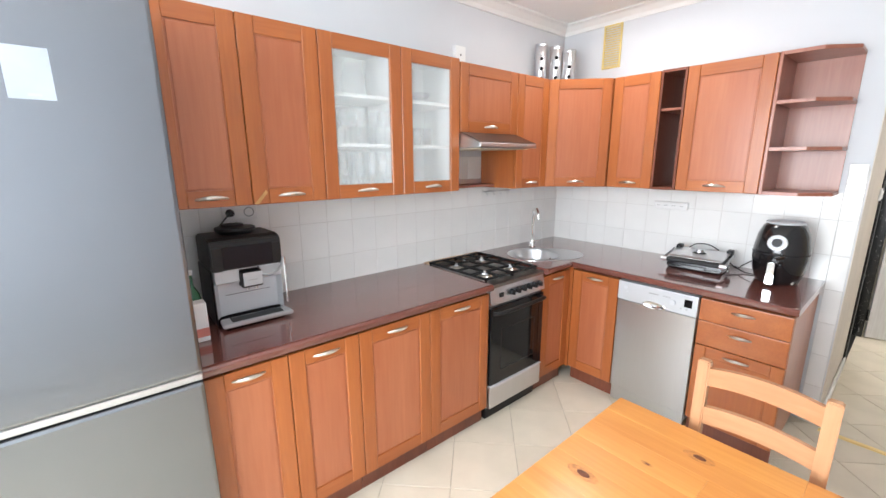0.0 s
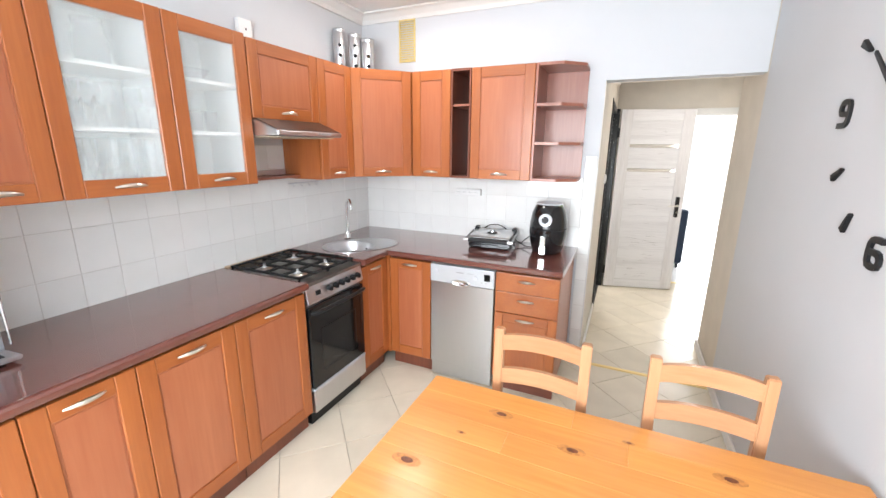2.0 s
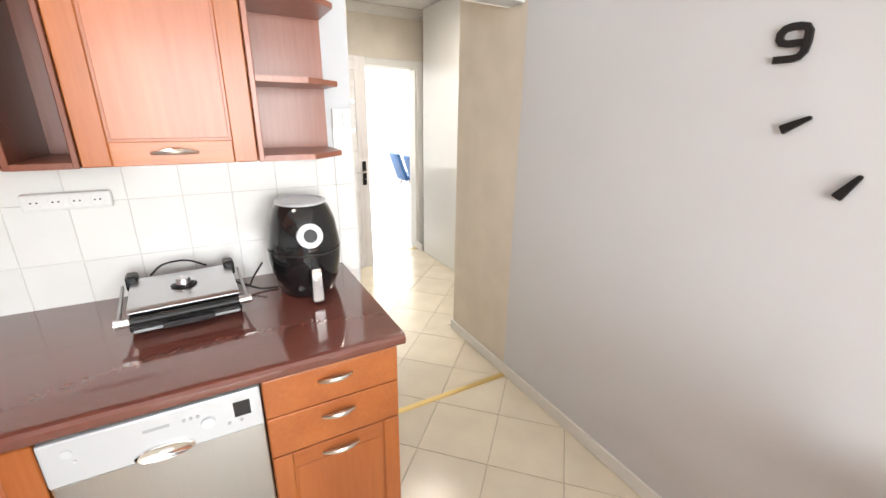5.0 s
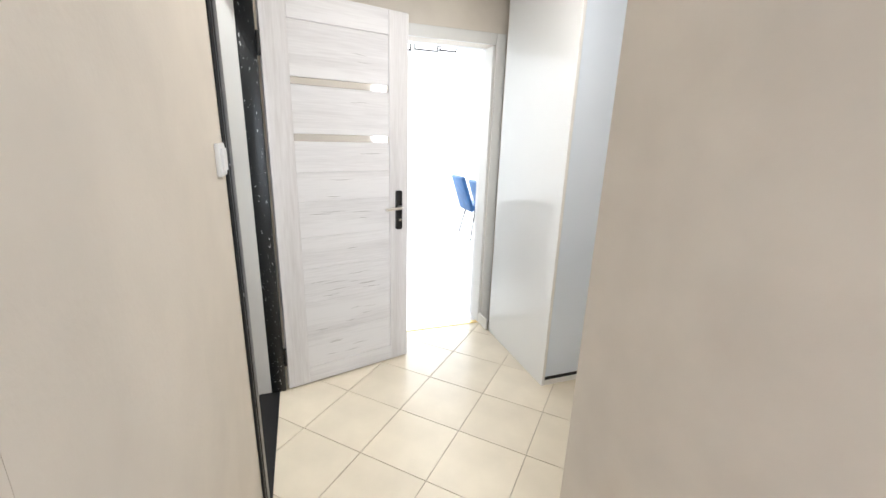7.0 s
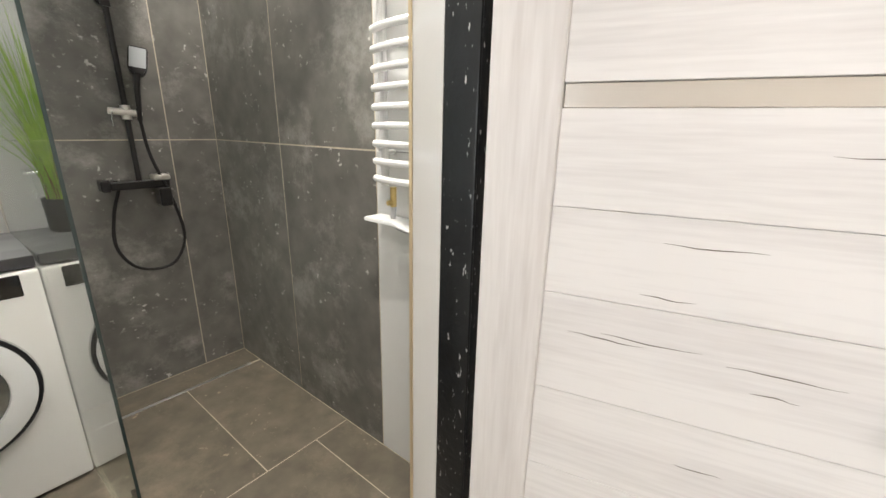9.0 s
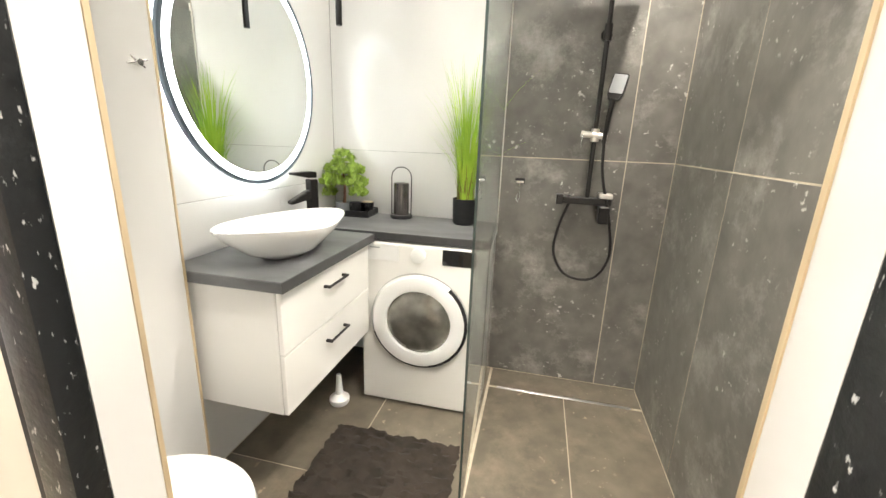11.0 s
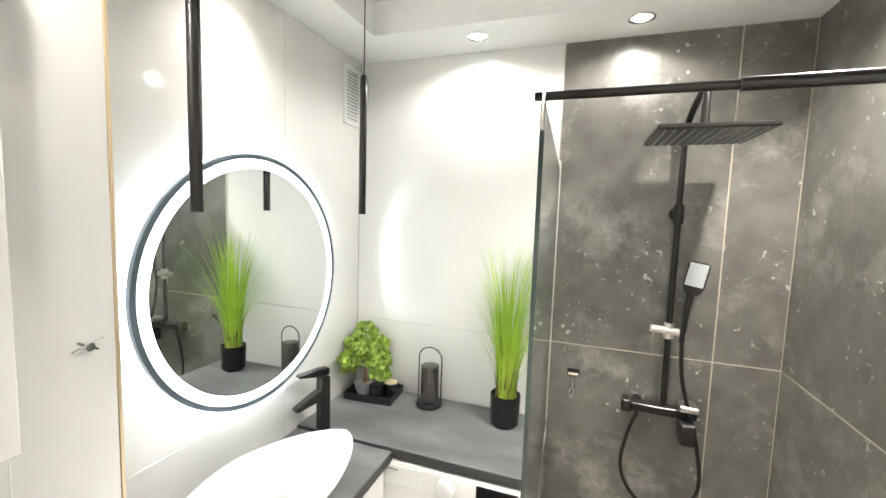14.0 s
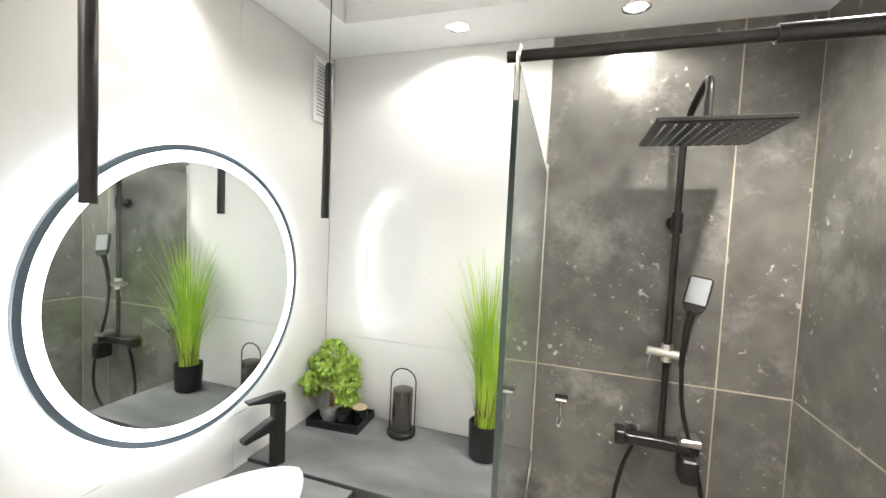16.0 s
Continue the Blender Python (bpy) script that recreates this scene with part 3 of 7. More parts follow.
for z0, z1 in ((0.712, 0.835), (0.572, 0.709)):
    dr = part("drawer_front", box_bm(0.0015, 0, z0, 0.3985, 0.020, z1, 0.004, 2), M_CHERRY_H, du, "plain orange cherry drawer front")
    part("handle", moved(handle_bm(0.10), 0.2, 0, z1 - 0.045), M_SATIN, dr, "bowed satin nickel handle", smooth=True)
framed_door(du, 0, 0.105, 0.40, 0.463, fr=0.055, handle="top", panel=M_CHERRY)

UZ, UH = 1.385, 0.735
def wall_unit(label, at, turn, w, h=UH, handle="bottom", depth=0.33, glass=False, name="wall_cabinet"):
    c = thing(name, label, "wall cabinet", "kitchen wall cabinets", at, turn)
    part("body", carcass_bm(w, h, depth - 0.003), M_WHITE if glass else M_CHERRY, c, "white melamine inside" if glass else "")
    framed_door(c, 0, 0, w, h, handle=handle, glass=glass)
    return c


UX = 0.335
for y0, w, gl in ((0.26, 0.30, False), (0.56, 0.325, False), (0.885, 0.435, True), (1.32, 0.40, True)):
    c = wall_unit("cherry wall cabinet with a glass door and glassware inside" if gl else
                  ("cherry wall cabinet with a chipped lower corner" if y0 == 0.56 else "cherry wall cabinet with a pinkish panel door"),
                  (UX, y0, UZ + 0.012), 90, w, glass=gl)
    if gl:
        for sz in (0.245, 0.475):
            part("shelf", box_bm(0.017, 0.03, sz, w - 0.017, 0.32, sz + 0.016), M_WHITE, c, "white shelf board")
    if y0 == 0.56:
        part("chip", prism_bm([(0.004, 0.004), (0.055, 0.062), (0.060, 0.048), (0.022, 0.004)], -0.0012, 0.0005, "y"), mat("bare_wood", (0.62, 0.36, 0.14), 0.7, noise_scale=40, amount=0.3), c, "pale bare wood chip")
wall_unit("short cherry wall cabinet over the cooker hood", (UX, 1.725, 1.735), 90, 0.505, 0.385)
wall_unit("narrow tall cherry wall cabinet beside the hood", (UX, 2.232, UZ), 90, 0.335)
# diagonal corner unit
dc = thing("corner_wall_cabinet", "cherry corner wall cabinet with a slanted door", "wall cabinet", "kitchen wall cabinets", (0, 0, UZ))
part("body", prism_bm([(0.003, 2.57), (0.322, 2.57), (0.632, 2.882), (0.632, 3.197), (0.003, 3.197)], 0, UH, "z"), M_CHERRY, dc)
ang = math.degrees(math.atan2(2.868 - 2.57, 0.64 - 0.335))
width = math.hypot(0.64 - 0.335, 2.868 - 2.57)
cd = framed_door(dc, 0, 0, width, UH)
cd.matrix_basis = pose(0.335, 2.562, 0, 0, 0, ang)
# end wall units
wall_unit("narrow cherry wall cabinet with a panel door", (0.642, 2.87, UZ), 0, 0.305)
wall_unit("wide cherry wall cabinet with a panel door", (1.10, 2.87, UZ), 0, 0.43)
ni = thing("open_niche_shelf", "narrow open cherry niche with one shelf", "wall shelf", "", (0.949, 2.87, UZ))
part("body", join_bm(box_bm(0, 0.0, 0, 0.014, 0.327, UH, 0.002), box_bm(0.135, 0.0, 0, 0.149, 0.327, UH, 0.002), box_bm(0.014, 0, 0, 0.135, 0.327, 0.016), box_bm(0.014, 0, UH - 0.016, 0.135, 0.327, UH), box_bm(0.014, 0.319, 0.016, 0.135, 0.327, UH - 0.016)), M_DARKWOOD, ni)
part("shelf", box_bm(0.0145, 0.012, 0.49, 0.1345, 0.318, 0.506, 0.002), M_SHELFWOOD, ni)
es = thing("end_corner_shelf", "open end shelf unit of red-brown wood with slanted shelves", "wall shelf", "", (1.532, 2.87, UZ))
part("side_panel", box_bm(0, 0, 0, 0.016, 0.327, UH, 0.002), M_SHELFWOOD, es)
part("back_panel", box_bm(0.016, 0.317, 0.016, 0.290, 0.327, UH - 0.016), M_SHELFWOOD, es)
for z in (0.0, 0.235, 0.475, UH - 0.018):
    part("shelf", prism_bm([(0.0165, 0.002), (0.17, 0.002), (0.292, 0.118), (0.292, 0.316), (0.0165, 0.316)], z, z + 0.018, "z", 0.002), M_SHELFWOOD, es, "slanted red-brown shelf board")

# worktops
WT = 0.892
def nosing(a, b, out):
    """A rounded front edge from a to b, out pointing into the room."""
    a, b, o = Vector((*a, 0)), Vector((*b, 0)), Vector((*out, 0))
    bm = bmesh.new()
    prof = [(0.0, WT - 0.038), (0.014, WT - 0.038), (0.022, WT - 0.033), (0.026, WT - 0.022), (0.025, WT - 0.010), (0.018, WT - 0.002), (0.008, WT), (0.0, WT)]
    ra = [bm.verts.new(a + o * u + Vector((0, 0, v))) for u, v in prof]
    rb = [bm.verts.new(b + o * u + Vector((0, 0, v))) for u, v in prof]
    for k in range(len(prof) - 1):
        bm.faces.new((ra[k], ra[k + 1], rb[k + 1], rb[k]))
    bm.faces.new(ra)
    bm.faces.new(rb[::-1])
    bmesh.ops.recalc_face_normals(bm, faces=bm.faces)
    return bm


t1 = thing("worktop", "dark red mottled laminate worktop beside the fridge", "worktop")
part("slab", box_bm(0.003, 0.255, WT - 0.038, 0.632, 1.692, WT), M_TOP, t1)
part("front_edge", nosing((0.632, 0.255), (0.632, 1.692), (1, 0)), M_TOP, t1, "rounded front edge", smooth=True)
t2 = thing("corner_worktop", "dark red mottled laminate corner worktop with a sink", "worktop")
SX, SY, SR = 0.345, 2.475, 0.172
hole = [(SX + SR * math.cos(math.radians(270 - 10 * k)), SY + SR * 0.94 * math.sin(math.radians(270 - 10 * k))) for k in range(37)]
part("slab", prism_bm([(SX, 2.204), (0.632, 2.204), (0.632, 2.504), (1.846, 2.504), (1.846, 3.192), (0.003, 3.192), (0.003, 2.204), (SX - 0.0004, 2.204)] + hole, WT - 0.038, WT, "z"), M_TOP, t2)
part("front_edge", nosing((0.632, 2.204), (0.632, 2.479), (1, 0)), M_TOP, t2, "rounded front edge", smooth=True)
part("front_edge", nosing((0.632, 2.504), (1.846, 2.504), (0, -1)), M_TOP, t2, "rounded front edge", smooth=True)
solid("corner_post", box_bm(0.606, 2.5115, 0.10, 0.6445, 2.534, WT - 0.039), M_CHERRY, "narrow cherry corner post between base cabinets", "cabinet post")

# ---------------------------------------------------------------- fridge
fr = thing("fridge", "tall grey steel fridge freezer with a paper note", "fridge", "", (0.70, -0.344, 0), 90)
part("body", box_bm(0.0, 0.065, 0.02, 0.60, 0.67, 2.03, 0.01, 2), M_GREYP, fr)
part("door", box_bm(0.002, 0, 0.902, 0.598, 0.060, 2.03, 0.012, 2), M_FRIDGE, fr, "upper steel door")
part("door", box_bm(0.002, 0, 0.05, 0.598, 0.060, 0.872, 0.012, 2), M_FRIDGE, fr, "lower steel freezer door")
part("handle_strip", box_bm(0.004, 0.006, 0.8755, 0.596, 0.062, 0.8995, 0.003), M_STEEL, fr, "bright recessed grip strip")
part("foot", box_bm(0.03, 0.08, 0.0, 0.57, 0.60, 0.021), M_BLACKM, fr)
part("paper_note", box_bm(0.290, -0.0014, 1.725, 0.375, -0.0006, 1.845), M_PAPER, fr, "white paper note stuck on the door")
part("print_line", box_bm(0.325, -0.0022, 1.733, 0.350, -0.0015, 1.739), M_GREYP, fr)

# ---------------------------------------------------------------- table and chairs
tb = thing("dining_table", "orange pine dining table with knots", "table", "", (1.555, 0.700, 0))
TL, TW = 1.225, 0.675
n = 7
for k in range(n):
    y0, y1 = k * TW / n, (k + 1) * TW / n
    cut = [0, (0.42, 0.77, 0.55, 0.88, 0.33, 0.66, 0.5)[k], TL]
    for a, b in zip(cut, cut[1:]):
        part("plank", box_bm(a + 0.0001, y0 + 0.0001, 0.730, b - 0.0001, y1 - 0.0001, 0.762, 0.0006), M_PINE, tb)
for x, y, kr in ((0.285, 0.555, 1.0), (0.513, 0.484, 1.0), (0.105, 0.255, 1.1), (0.903, 0.549, 1.0), (0.70, 0.20, 0.8), (1.08, 0.27, 0.9), (0.40, 0.09, 0.8), (0.66, 0.585, 0.45), (0.20, 0.42, 0.4), (0.80, 0.36, 0.5)):
    kn = part("knot_halo", lathe_bm([(0, 0.0005), (0.024 * kr, 0.0004), (0.030 * kr, 0)], (x, y, 0.762), 18, 1.35, 0.62), M_KNOTHALO, tb, "reddish ring round a knot")
    part("knot", lathe_bm([(0, 0.0011), (0.010 * kr, 0.0011), (0.013 * kr, 0.0004)], (x + 0.002, y, 0.762), 14, 1.3, 0.75), M_KNOT, kn, "dark brown knot")
for x in (0.05, TL - 0.11):
    for y in (0.05, TW - 0.11):
        part("leg", box_bm(x, y, 0, x + 0.06, y + 0.06, 0.729, 0.006), M_PALEPINE, tb)
for b in ((0.11, 0.06, TL - 0.11, 0.08), (0.11, TW - 0.08, TL - 0.11, TW - 0.06)):
    part("apron", box_bm(b[0], b[1], 0.64, b[2], b[3], 0.729), M_PINE, tb)


def bowed_rail(z0, z1, w, bow):
    bm = bmesh.new()
    n = 14
    rows = []
    for k in range(n + 1):
        s = k / n
        x = s * w
        arch = bow * 4 * s * (1 - s)
        yb = 0.012 * 4 * s * (1 - s)
        rows.append([bm.verts.new((x, yb + dy, z)) for dy, z in ((-0.009, z0 + arch * 0.8), (0.009, z0 + arch * 0.8), (0.009, z1 + arch), (-0.009, z1 + arch))])
    for a, b in zip(rows, rows[1:]):
        for k in range(4):
            bm.faces.new((a[k], a[(k + 1) % 4], b[(k + 1) % 4], b[k]))
    bm.faces.new(rows[0])
    bm.faces.new(rows[-1][::-1])
    bmesh.ops.recalc_face_normals(bm, faces=bm.faces)
    return bm


def pine_chair(at, turn):
    """Local: the backrest stands at y = 0, the seat runs towards -y."""
    c = thing("dining_chair", "pale pine dining chair pushed under the table", "chair", "dining chairs", at, turn)
    W = 0.335
    for x in (0, W - 0.034):
        part("back_post", prism_bm([(-0.018, 0), (0.018, 0), (0.018, 0.44), (0.022, 0.96), (-0.010, 0.96), (-0.018, 0.44)], x, x + 0.034, "x", 0.004), M_PALEPINE, c)
    for x in (0, W - 0.034):
        part("leg", box_bm(x, -0.38, 0, x + 0.034, -0.346, 0.43, 0.004), M_PALEPINE, c)
    part("back_rail", moved(bowed_rail(0.880, 0.938, W - 0.068, 0.011), 0.034, 0.004, 0), M_PALEPINE_H, c, smooth=True)
    part("back_rail", moved(bowed_rail(0.747, 0.806, W - 0.068, 0.008), 0.034, 0.003, 0), M_PALEPINE_H, c, smooth=True)
    for x in (0.017, W - 0.017):
        part("screw_hole", cyl_bm((x, 0.0185, 0.905), (x, 0.0225, 0.905), 0.005, None, 10), M_KNOT, c, "dark screw hole")
    for k in range(4):
        y = -0.37 + k * 0.088
        part("seat_slat", box_bm(0.004, y, 0.431, W - 0.004, y + 0.082, 0.449, 0.004), M_PALEPINE_H, c)
    part("stretcher", box_bm(0.034, -0.374, 0.37, W - 0.034, -0.352, 0.43), M_PALEPINE_H, c)
    part("stretcher", box_bm(0.034, -0.011, 0.37, W - 0.034, 0.011, 0.43), M_PALEPINE_H, c)
    for x in (0.006, W - 0.028):
        part("side_stretcher", box_bm(x, -0.346, 0.18, x + 0.022, -0.018, 0.215), M_PALEPINE, c)
        part("seat_rail", box_bm(x, -0.346, 0.375, x + 0.022, -0.018, 0.430), M_PALEPINE, c)
    return c


ch = pine_chair((1.750, 1.462, 0), 0)
ch2 = copy_thing(ch, pose(2.258, 1.470, 0, 0, 0, 1.5))

# ---------------------------------------------------------------- kitchen appliances
ck = thing("gas_cooker", "free-standing steel gas cooker with a black oven door", "cooker", "", (0.64, 1.697, 0), 90)
CW = 0.502
part("body", box_bm(0, 0.03, 0.085, CW, 0.62, 0.855, 0.004), M_STEEL, ck)
part("plinth", box_bm(0.012, 0.05, 0.0, CW - 0.012, 0.58, 0.084), M_BLACKM, ck, "black recessed base")
part("control_panel", prism_bm([(0.03, 0.755), (0.0, 0.760), (0.018, 0.862), (0.03, 0.870)], 0.001, CW - 0.001, "x", 0.003), M_STEEL, ck, "slanted steel control panel")
for k in range(6):
    x = 0.175 + k * 0.053
    part("knob", join_bm(cyl_bm((x, 0.008, 0.812), (x, -0.016, 0.808), 0.017, 0.015, 14), box_bm(x - 0.003, -0.024, 0.796, x + 0.003, -0.014, 0.822, 0.001)), M_BLACKM, ck, "black control knob", smooth=True)
part("button", box_bm(0.070, 0.001, 0.796, 0.105, 0.012, 0.822, 0.002), M_BLACKM, ck)
od = part("oven_door", box_bm(0.004, 0.004, 0.245, CW - 0.004, 0.030, 0.735, 0.005), M_BLACKGL, ck, "black glass oven door")
part("handle", join_bm(tube_bm(curve_pts([(0.02, 0.004, 0.705), (0.05, -0.032, 0.715), (0.25, -0.042, 0.718), (0.45, -0.032, 0.715), (0.48, 0.004, 0.705)]), 0.011, 10)), M_BLACKM, od, "black bowed oven handle", smooth=True)
part("window_frame", join_bm(box_bm(0.09, 0.0028, 0.33, 0.41, 0.0045, 0.334), box_bm(0.09, 0.0028, 0.59, 0.41, 0.0045, 0.594), box_bm(0.09, 0.0028, 0.334, 0.094, 0.0045, 0.59), box_bm(0.406, 0.0028, 0.334, 0.41, 0.0045, 0.59)), M_BLACKMETAL, od)
part("trim_bar", box_bm(0.004, 0.000, 0.232, CW - 0.004, 0.03, 0.243, 0.002), M_SILVERP, ck)
part("drawer", box_bm(0.004, 0.004, 0.092, CW - 0.004, 0.030, 0.228, 0.004), M_STEEL, ck, "steel storage drawer front")
part("hob", box_bm(0.0, 0.012, 0.856, CW, 0.62, 0.878, 0.006, 2), M_HOB, ck, "steel hob plate")
part("lid_edge", box_bm(0.0, 0.606, 0.878, CW, 0.632, 0.900, 0.003), mat("tan_lid_edge", (0.50, 0.36, 0.24), 0.4), ck, "tan rear edge strip")
for bx, by, r in ((0.13, 0.19, 0.050), (0.375, 0.19, 0.042), (0.13, 0.45, 0.042), (0.375, 0.45, 0.054)):
    bn = part("burner", lathe_bm([(0, 0.010), (r * 0.7, 0.010), (r * 0.95, 0.006), (r * 1.1, 0.0), (r * 1.1, -0.002), (0, -0.002)], (bx, by, 0.880), 20), M_SATIN, ck, "grey burner ring", smooth=True)
    part("burner_cap", lathe_bm([(0, 0.020), (r * 0.62, 0.019), (r * 0.68, 0.014), (r * 0.66, 0.010), (0, 0.010)], (bx, by, 0.880), 20), M_SILVERP, bn, smooth=True)
for gx in (0.02, 0.258):
    bars = []
    x0, x1, y0, y1, z = gx, gx + 0.224, 0.07, 0.585, 0.905
    for a, b in (((x0, y0), (x1, y0)), ((x0, y1), (x1, y1)), ((x0, y0), (x0, y1)), ((x1, y0), (x1, y1)), ((x0, 0.325), (x1, 0.325))):
        bars.append(box_bm(min(a[0], b[0]) - 0.007, min(a[1], b[1]) - 0.008, z - 0.011, max(a[0], b[0]) + 0.007, max(a[1], b[1]) + 0.008, z, 0.001))
    cx = (x0 + x1) / 2
    for cy in (0.19, 0.45):
        for dx, dy in ((1, 0), (-1, 0), (0, 1), (0, -1)):
            ax, ay = cx + dx * 0.025, cy + dy * 0.025
            ex, ey = cx + dx * 0.112, cy + dy * 0.127
            bars.append(box_bm(min(ax, ex) - 0.008, min(ay, ey) - 0.008, z - 0.011, max(ax, ex) + 0.008, max(ay, ey) + 0.008, z + 0.002, 0.001))
    for fx in (x0, x1):
        for fy in (y0, y1):
            bars.append(box_bm(fx - 0.004, fy - 0.004, 0.876, fx + 0.004, fy + 0.004, z))
    part("pan_support", join_bm(*bars), M_IRON, ck, "black cast iron pan support")

hd = thing("cooker_hood", "slim steel cooker hood under the short cabinet", "cooker hood", "", (0, 1.727, 0))
part("body", prism_bm([(0.006, 1.645), (0.30, 1.645), (0.49, 1.650), (0.49, 1.672), (0.33, 1.732), (0.006, 1.732)], 0, 0.50, "y", 0.003), M_STEEL, hd)
part("front_panel", prism_bm([(0.335, 1.7335), (0.492, 1.6745), (0.4935, 1.6765), (0.337, 1.7365)], 0.004, 0.496, "y", 0.0005), M_DARKSTEEL, hd, "dark steel slanted front")
part("front_rail", box_bm(0.491, 0.0, 1.648, 0.500, 0.50, 1.673, 0.003), M_STEEL, hd, "polished front rail")
part("filter", box_bm(0.05, 0.03, 1.640, 0.46, 0.47, 1.6445), mat("filter_fleece", (0.62, 0.55, 0.42), 0.8, noise_scale=90, amount=0.2), hd, "beige grease filter")
for k in range(5):
    part("button", box_bm(0.500, 0.30 + k * 0.022, 1.657, 0.502, 0.312 + k * 0.022, 1.667), M_GREYP, hd)
ws = thing("spice_shelf", "small wooden wall shelf with a steel rail under the hood", "wall shelf", "", (0.008, 1.726, 1.395))
part("board", box_bm(0, 0, 0, 0.14, 0.50, 0.016, 0.002), M_SHELFWOOD, ws)
part("rail", box_bm(0.0, 0.0, 0.0165, 0.012, 0.50, 0.05, 0.002), M_STEEL, ws)
hr = thing("hook_rail", "thin steel hook rail under the cabinet", "hook rail", "", (0.012, 2.25, 1.345))
part("rail", tube_bm([(0, 0, 0), (0, 0.30, 0)], 0.004, 8), M_STEEL, hr)
for k in range(4):
    part("hook", tube_bm(curve_pts([(0.004, 0.03 + k * 0.075, 0.002), (0.012, 0.03 + k * 0.075, -0.012), (0.02, 0.03 + k * 0.075, -0.025), (0.028, 0.03 + k * 0.075, -0.012)], 4), 0.0018, 6), M_STEEL, hr)
for k in range(2):
    part("mount", cyl_bm((-0.008, 0.02 + k * 0.26, 0), (0.0, 0.02 + k * 0.26, 0), 0.006), M_STEEL, hr)

dw = thing("dishwasher", "narrow silver dishwasher with a pale control panel", "dishwasher", "", (0.975, 2.505, 0))
part("body", box_bm(0.004, 0.028, 0.06, 0.450, 0.60, 0.838), M_GREYP, dw)
part("door", box_bm(0.002, 0.0, 0.115, 0.452, 0.027, 0.715, 0.004), M_DISHW, dw, "brushed steel door")
cp = part("control_panel", box_bm(0.002, -0.006, 0.717, 0.452, 0.027, 0.838, 0.006, 2), M_PANELPALE, dw, "pale silver control panel")
part("grip", lathe_bm([(0, -0.002), (0.045, 0.002), (0.058, 0.006), (0.064, 0.004), (0.066, 0.0), (0, -0.006)], (0, 0, 0), 32, 1.0, 0.36), M_CHROME, cp, "oval bright grip hollow", smooth=True).matrix_basis = pose(0.225, -0.0065, 0.728, 90, 0, 0)
part("dial", cyl_bm((0.325, -0.006, 0.775), (0.325, -0.014, 0.775), 0.017, 0.015, 20), M_SILVERP, cp, smooth=True)
part("display", box_bm(0.385, -0.0075, 0.765, 0.425, -0.006, 0.810), M_BLACKGL, cp, "black square display")
for k, (x, z) in enumerate(((0.05, 0.80), (0.06, 0.775), (0.275, 0.800), (0.29, 0.800), (0.305, 0.800), (0.37, 0.752), (0.40, 0.752))):
    part("button", cyl_bm((x, -0.006, z), (x, -0.0085, z), 0.0045 if k else 0.011, None, 10), M_GREYP if k > 1 else M_SILVERP, cp)
part("badge", box_bm(0.19, -0.0070, 0.795, 0.245, -0.006, 0.803), M_GREYP, cp)
part("kick_plate", box_bm(0.006, 0.012, 0.012, 0.448, 0.030, 0.112, 0.003), M_DISHW, dw)
part("foot", box_bm(0.03, 0.04, 0, 0.42, 0.55, 0.062), M_BLACKM, dw)

# sink set into the corner worktop
sk = thing("kitchen_sink", "round stainless steel sink with a drainer rim", "sink", "", (SX, SY, WT))
bowl_prof = [(0.186, 0.0035), (0.178, 0.005), (0.170, 0.002), (0.164, -0.012), (0.156, -0.09), (0.140, -0.135), (0.10, -0.150), (0.0, -0.155)]
part("bowl", lathe_bm(bowl_prof, (0, 0, 0), 44, 1.0, 0.94), M_STEEL, sk, "deep round bowl", smooth=True)
def ring_plate(inner, outer, lo, hi, n=72):
    """A flat ring between two outlines given as functions of the angle."""
    bm = bmesh.new()
    loops = []
    for f, z in ((inner, lo), (outer, lo), (outer, hi), (inner, hi)):
        loops.append([bm.verts.new((*f(2 * math.pi * k / n), z)) for k in range(n)])
    for q0, q1 in zip(loops, loops[1:] + loops[:1]):
        for k in range(n):
            bm.faces.new((q0[k], q0[(k + 1) % n], q1[(k + 1) % n], q1[k]))
    bmesh.ops.recalc_face_normals(bm, faces=bm.faces)
    return bm


def drainer_edge(a):
    r = 0.205 + 0.15 * max(0.0, math.cos(a - radians(55))) ** 3
    return r * math.cos(a), r * math.sin(a)


part("rim", ring_plate(lambda a: (0.182 * math.cos(a), 0.171 * math.sin(a)), drainer_edge, 0.0003, 0.0035), M_STEEL, sk, "flat drainer rim")
part("drain", lathe_bm([(0, 0.006), (0.026, 0.005), (0.034, 0.0), (0, -0.001)], (0, 0, -0.153), 20), M_CHROME, sk, smooth=True)
for dx in (-0.014, 0.014):
    part("overflow", cyl_bm((0.05 + dx, 0.142, -0.05), (0.047 + dx, 0.136, -0.05), 0.008, None, 12), M_BLACKM, sk)

fc = thing("kitchen_tap", "tall chrome swan-neck kitchen tap", "tap", "", (0.150, 2.690, WT + 0.0035))
part("base", lathe_bm([(0, 0.055), (0.017, 0.055), (0.022, 0.045), (0.022, 0.008), (0.027, 0.0), (0, 0)], (0, 0, 0), 20), M_CHROME, fc, smooth=True)
part("spout", tube_bm(curve_pts([(0, 0, 0.05), (0, 0, 0.20), (0.015, -0.01, 0.285), (0.055, -0.035, 0.305), (0.085, -0.055, 0.275), (0.090, -0.058, 0.235)]), 0.0105, 12), M_CHROME, fc, smooth=True)
part("lever", tube_bm([(0.015, 0.0, 0.035), (0.065, 0.03, 0.062)], [0.008, 0.005], 10), M_CHROME, fc, smooth=True)

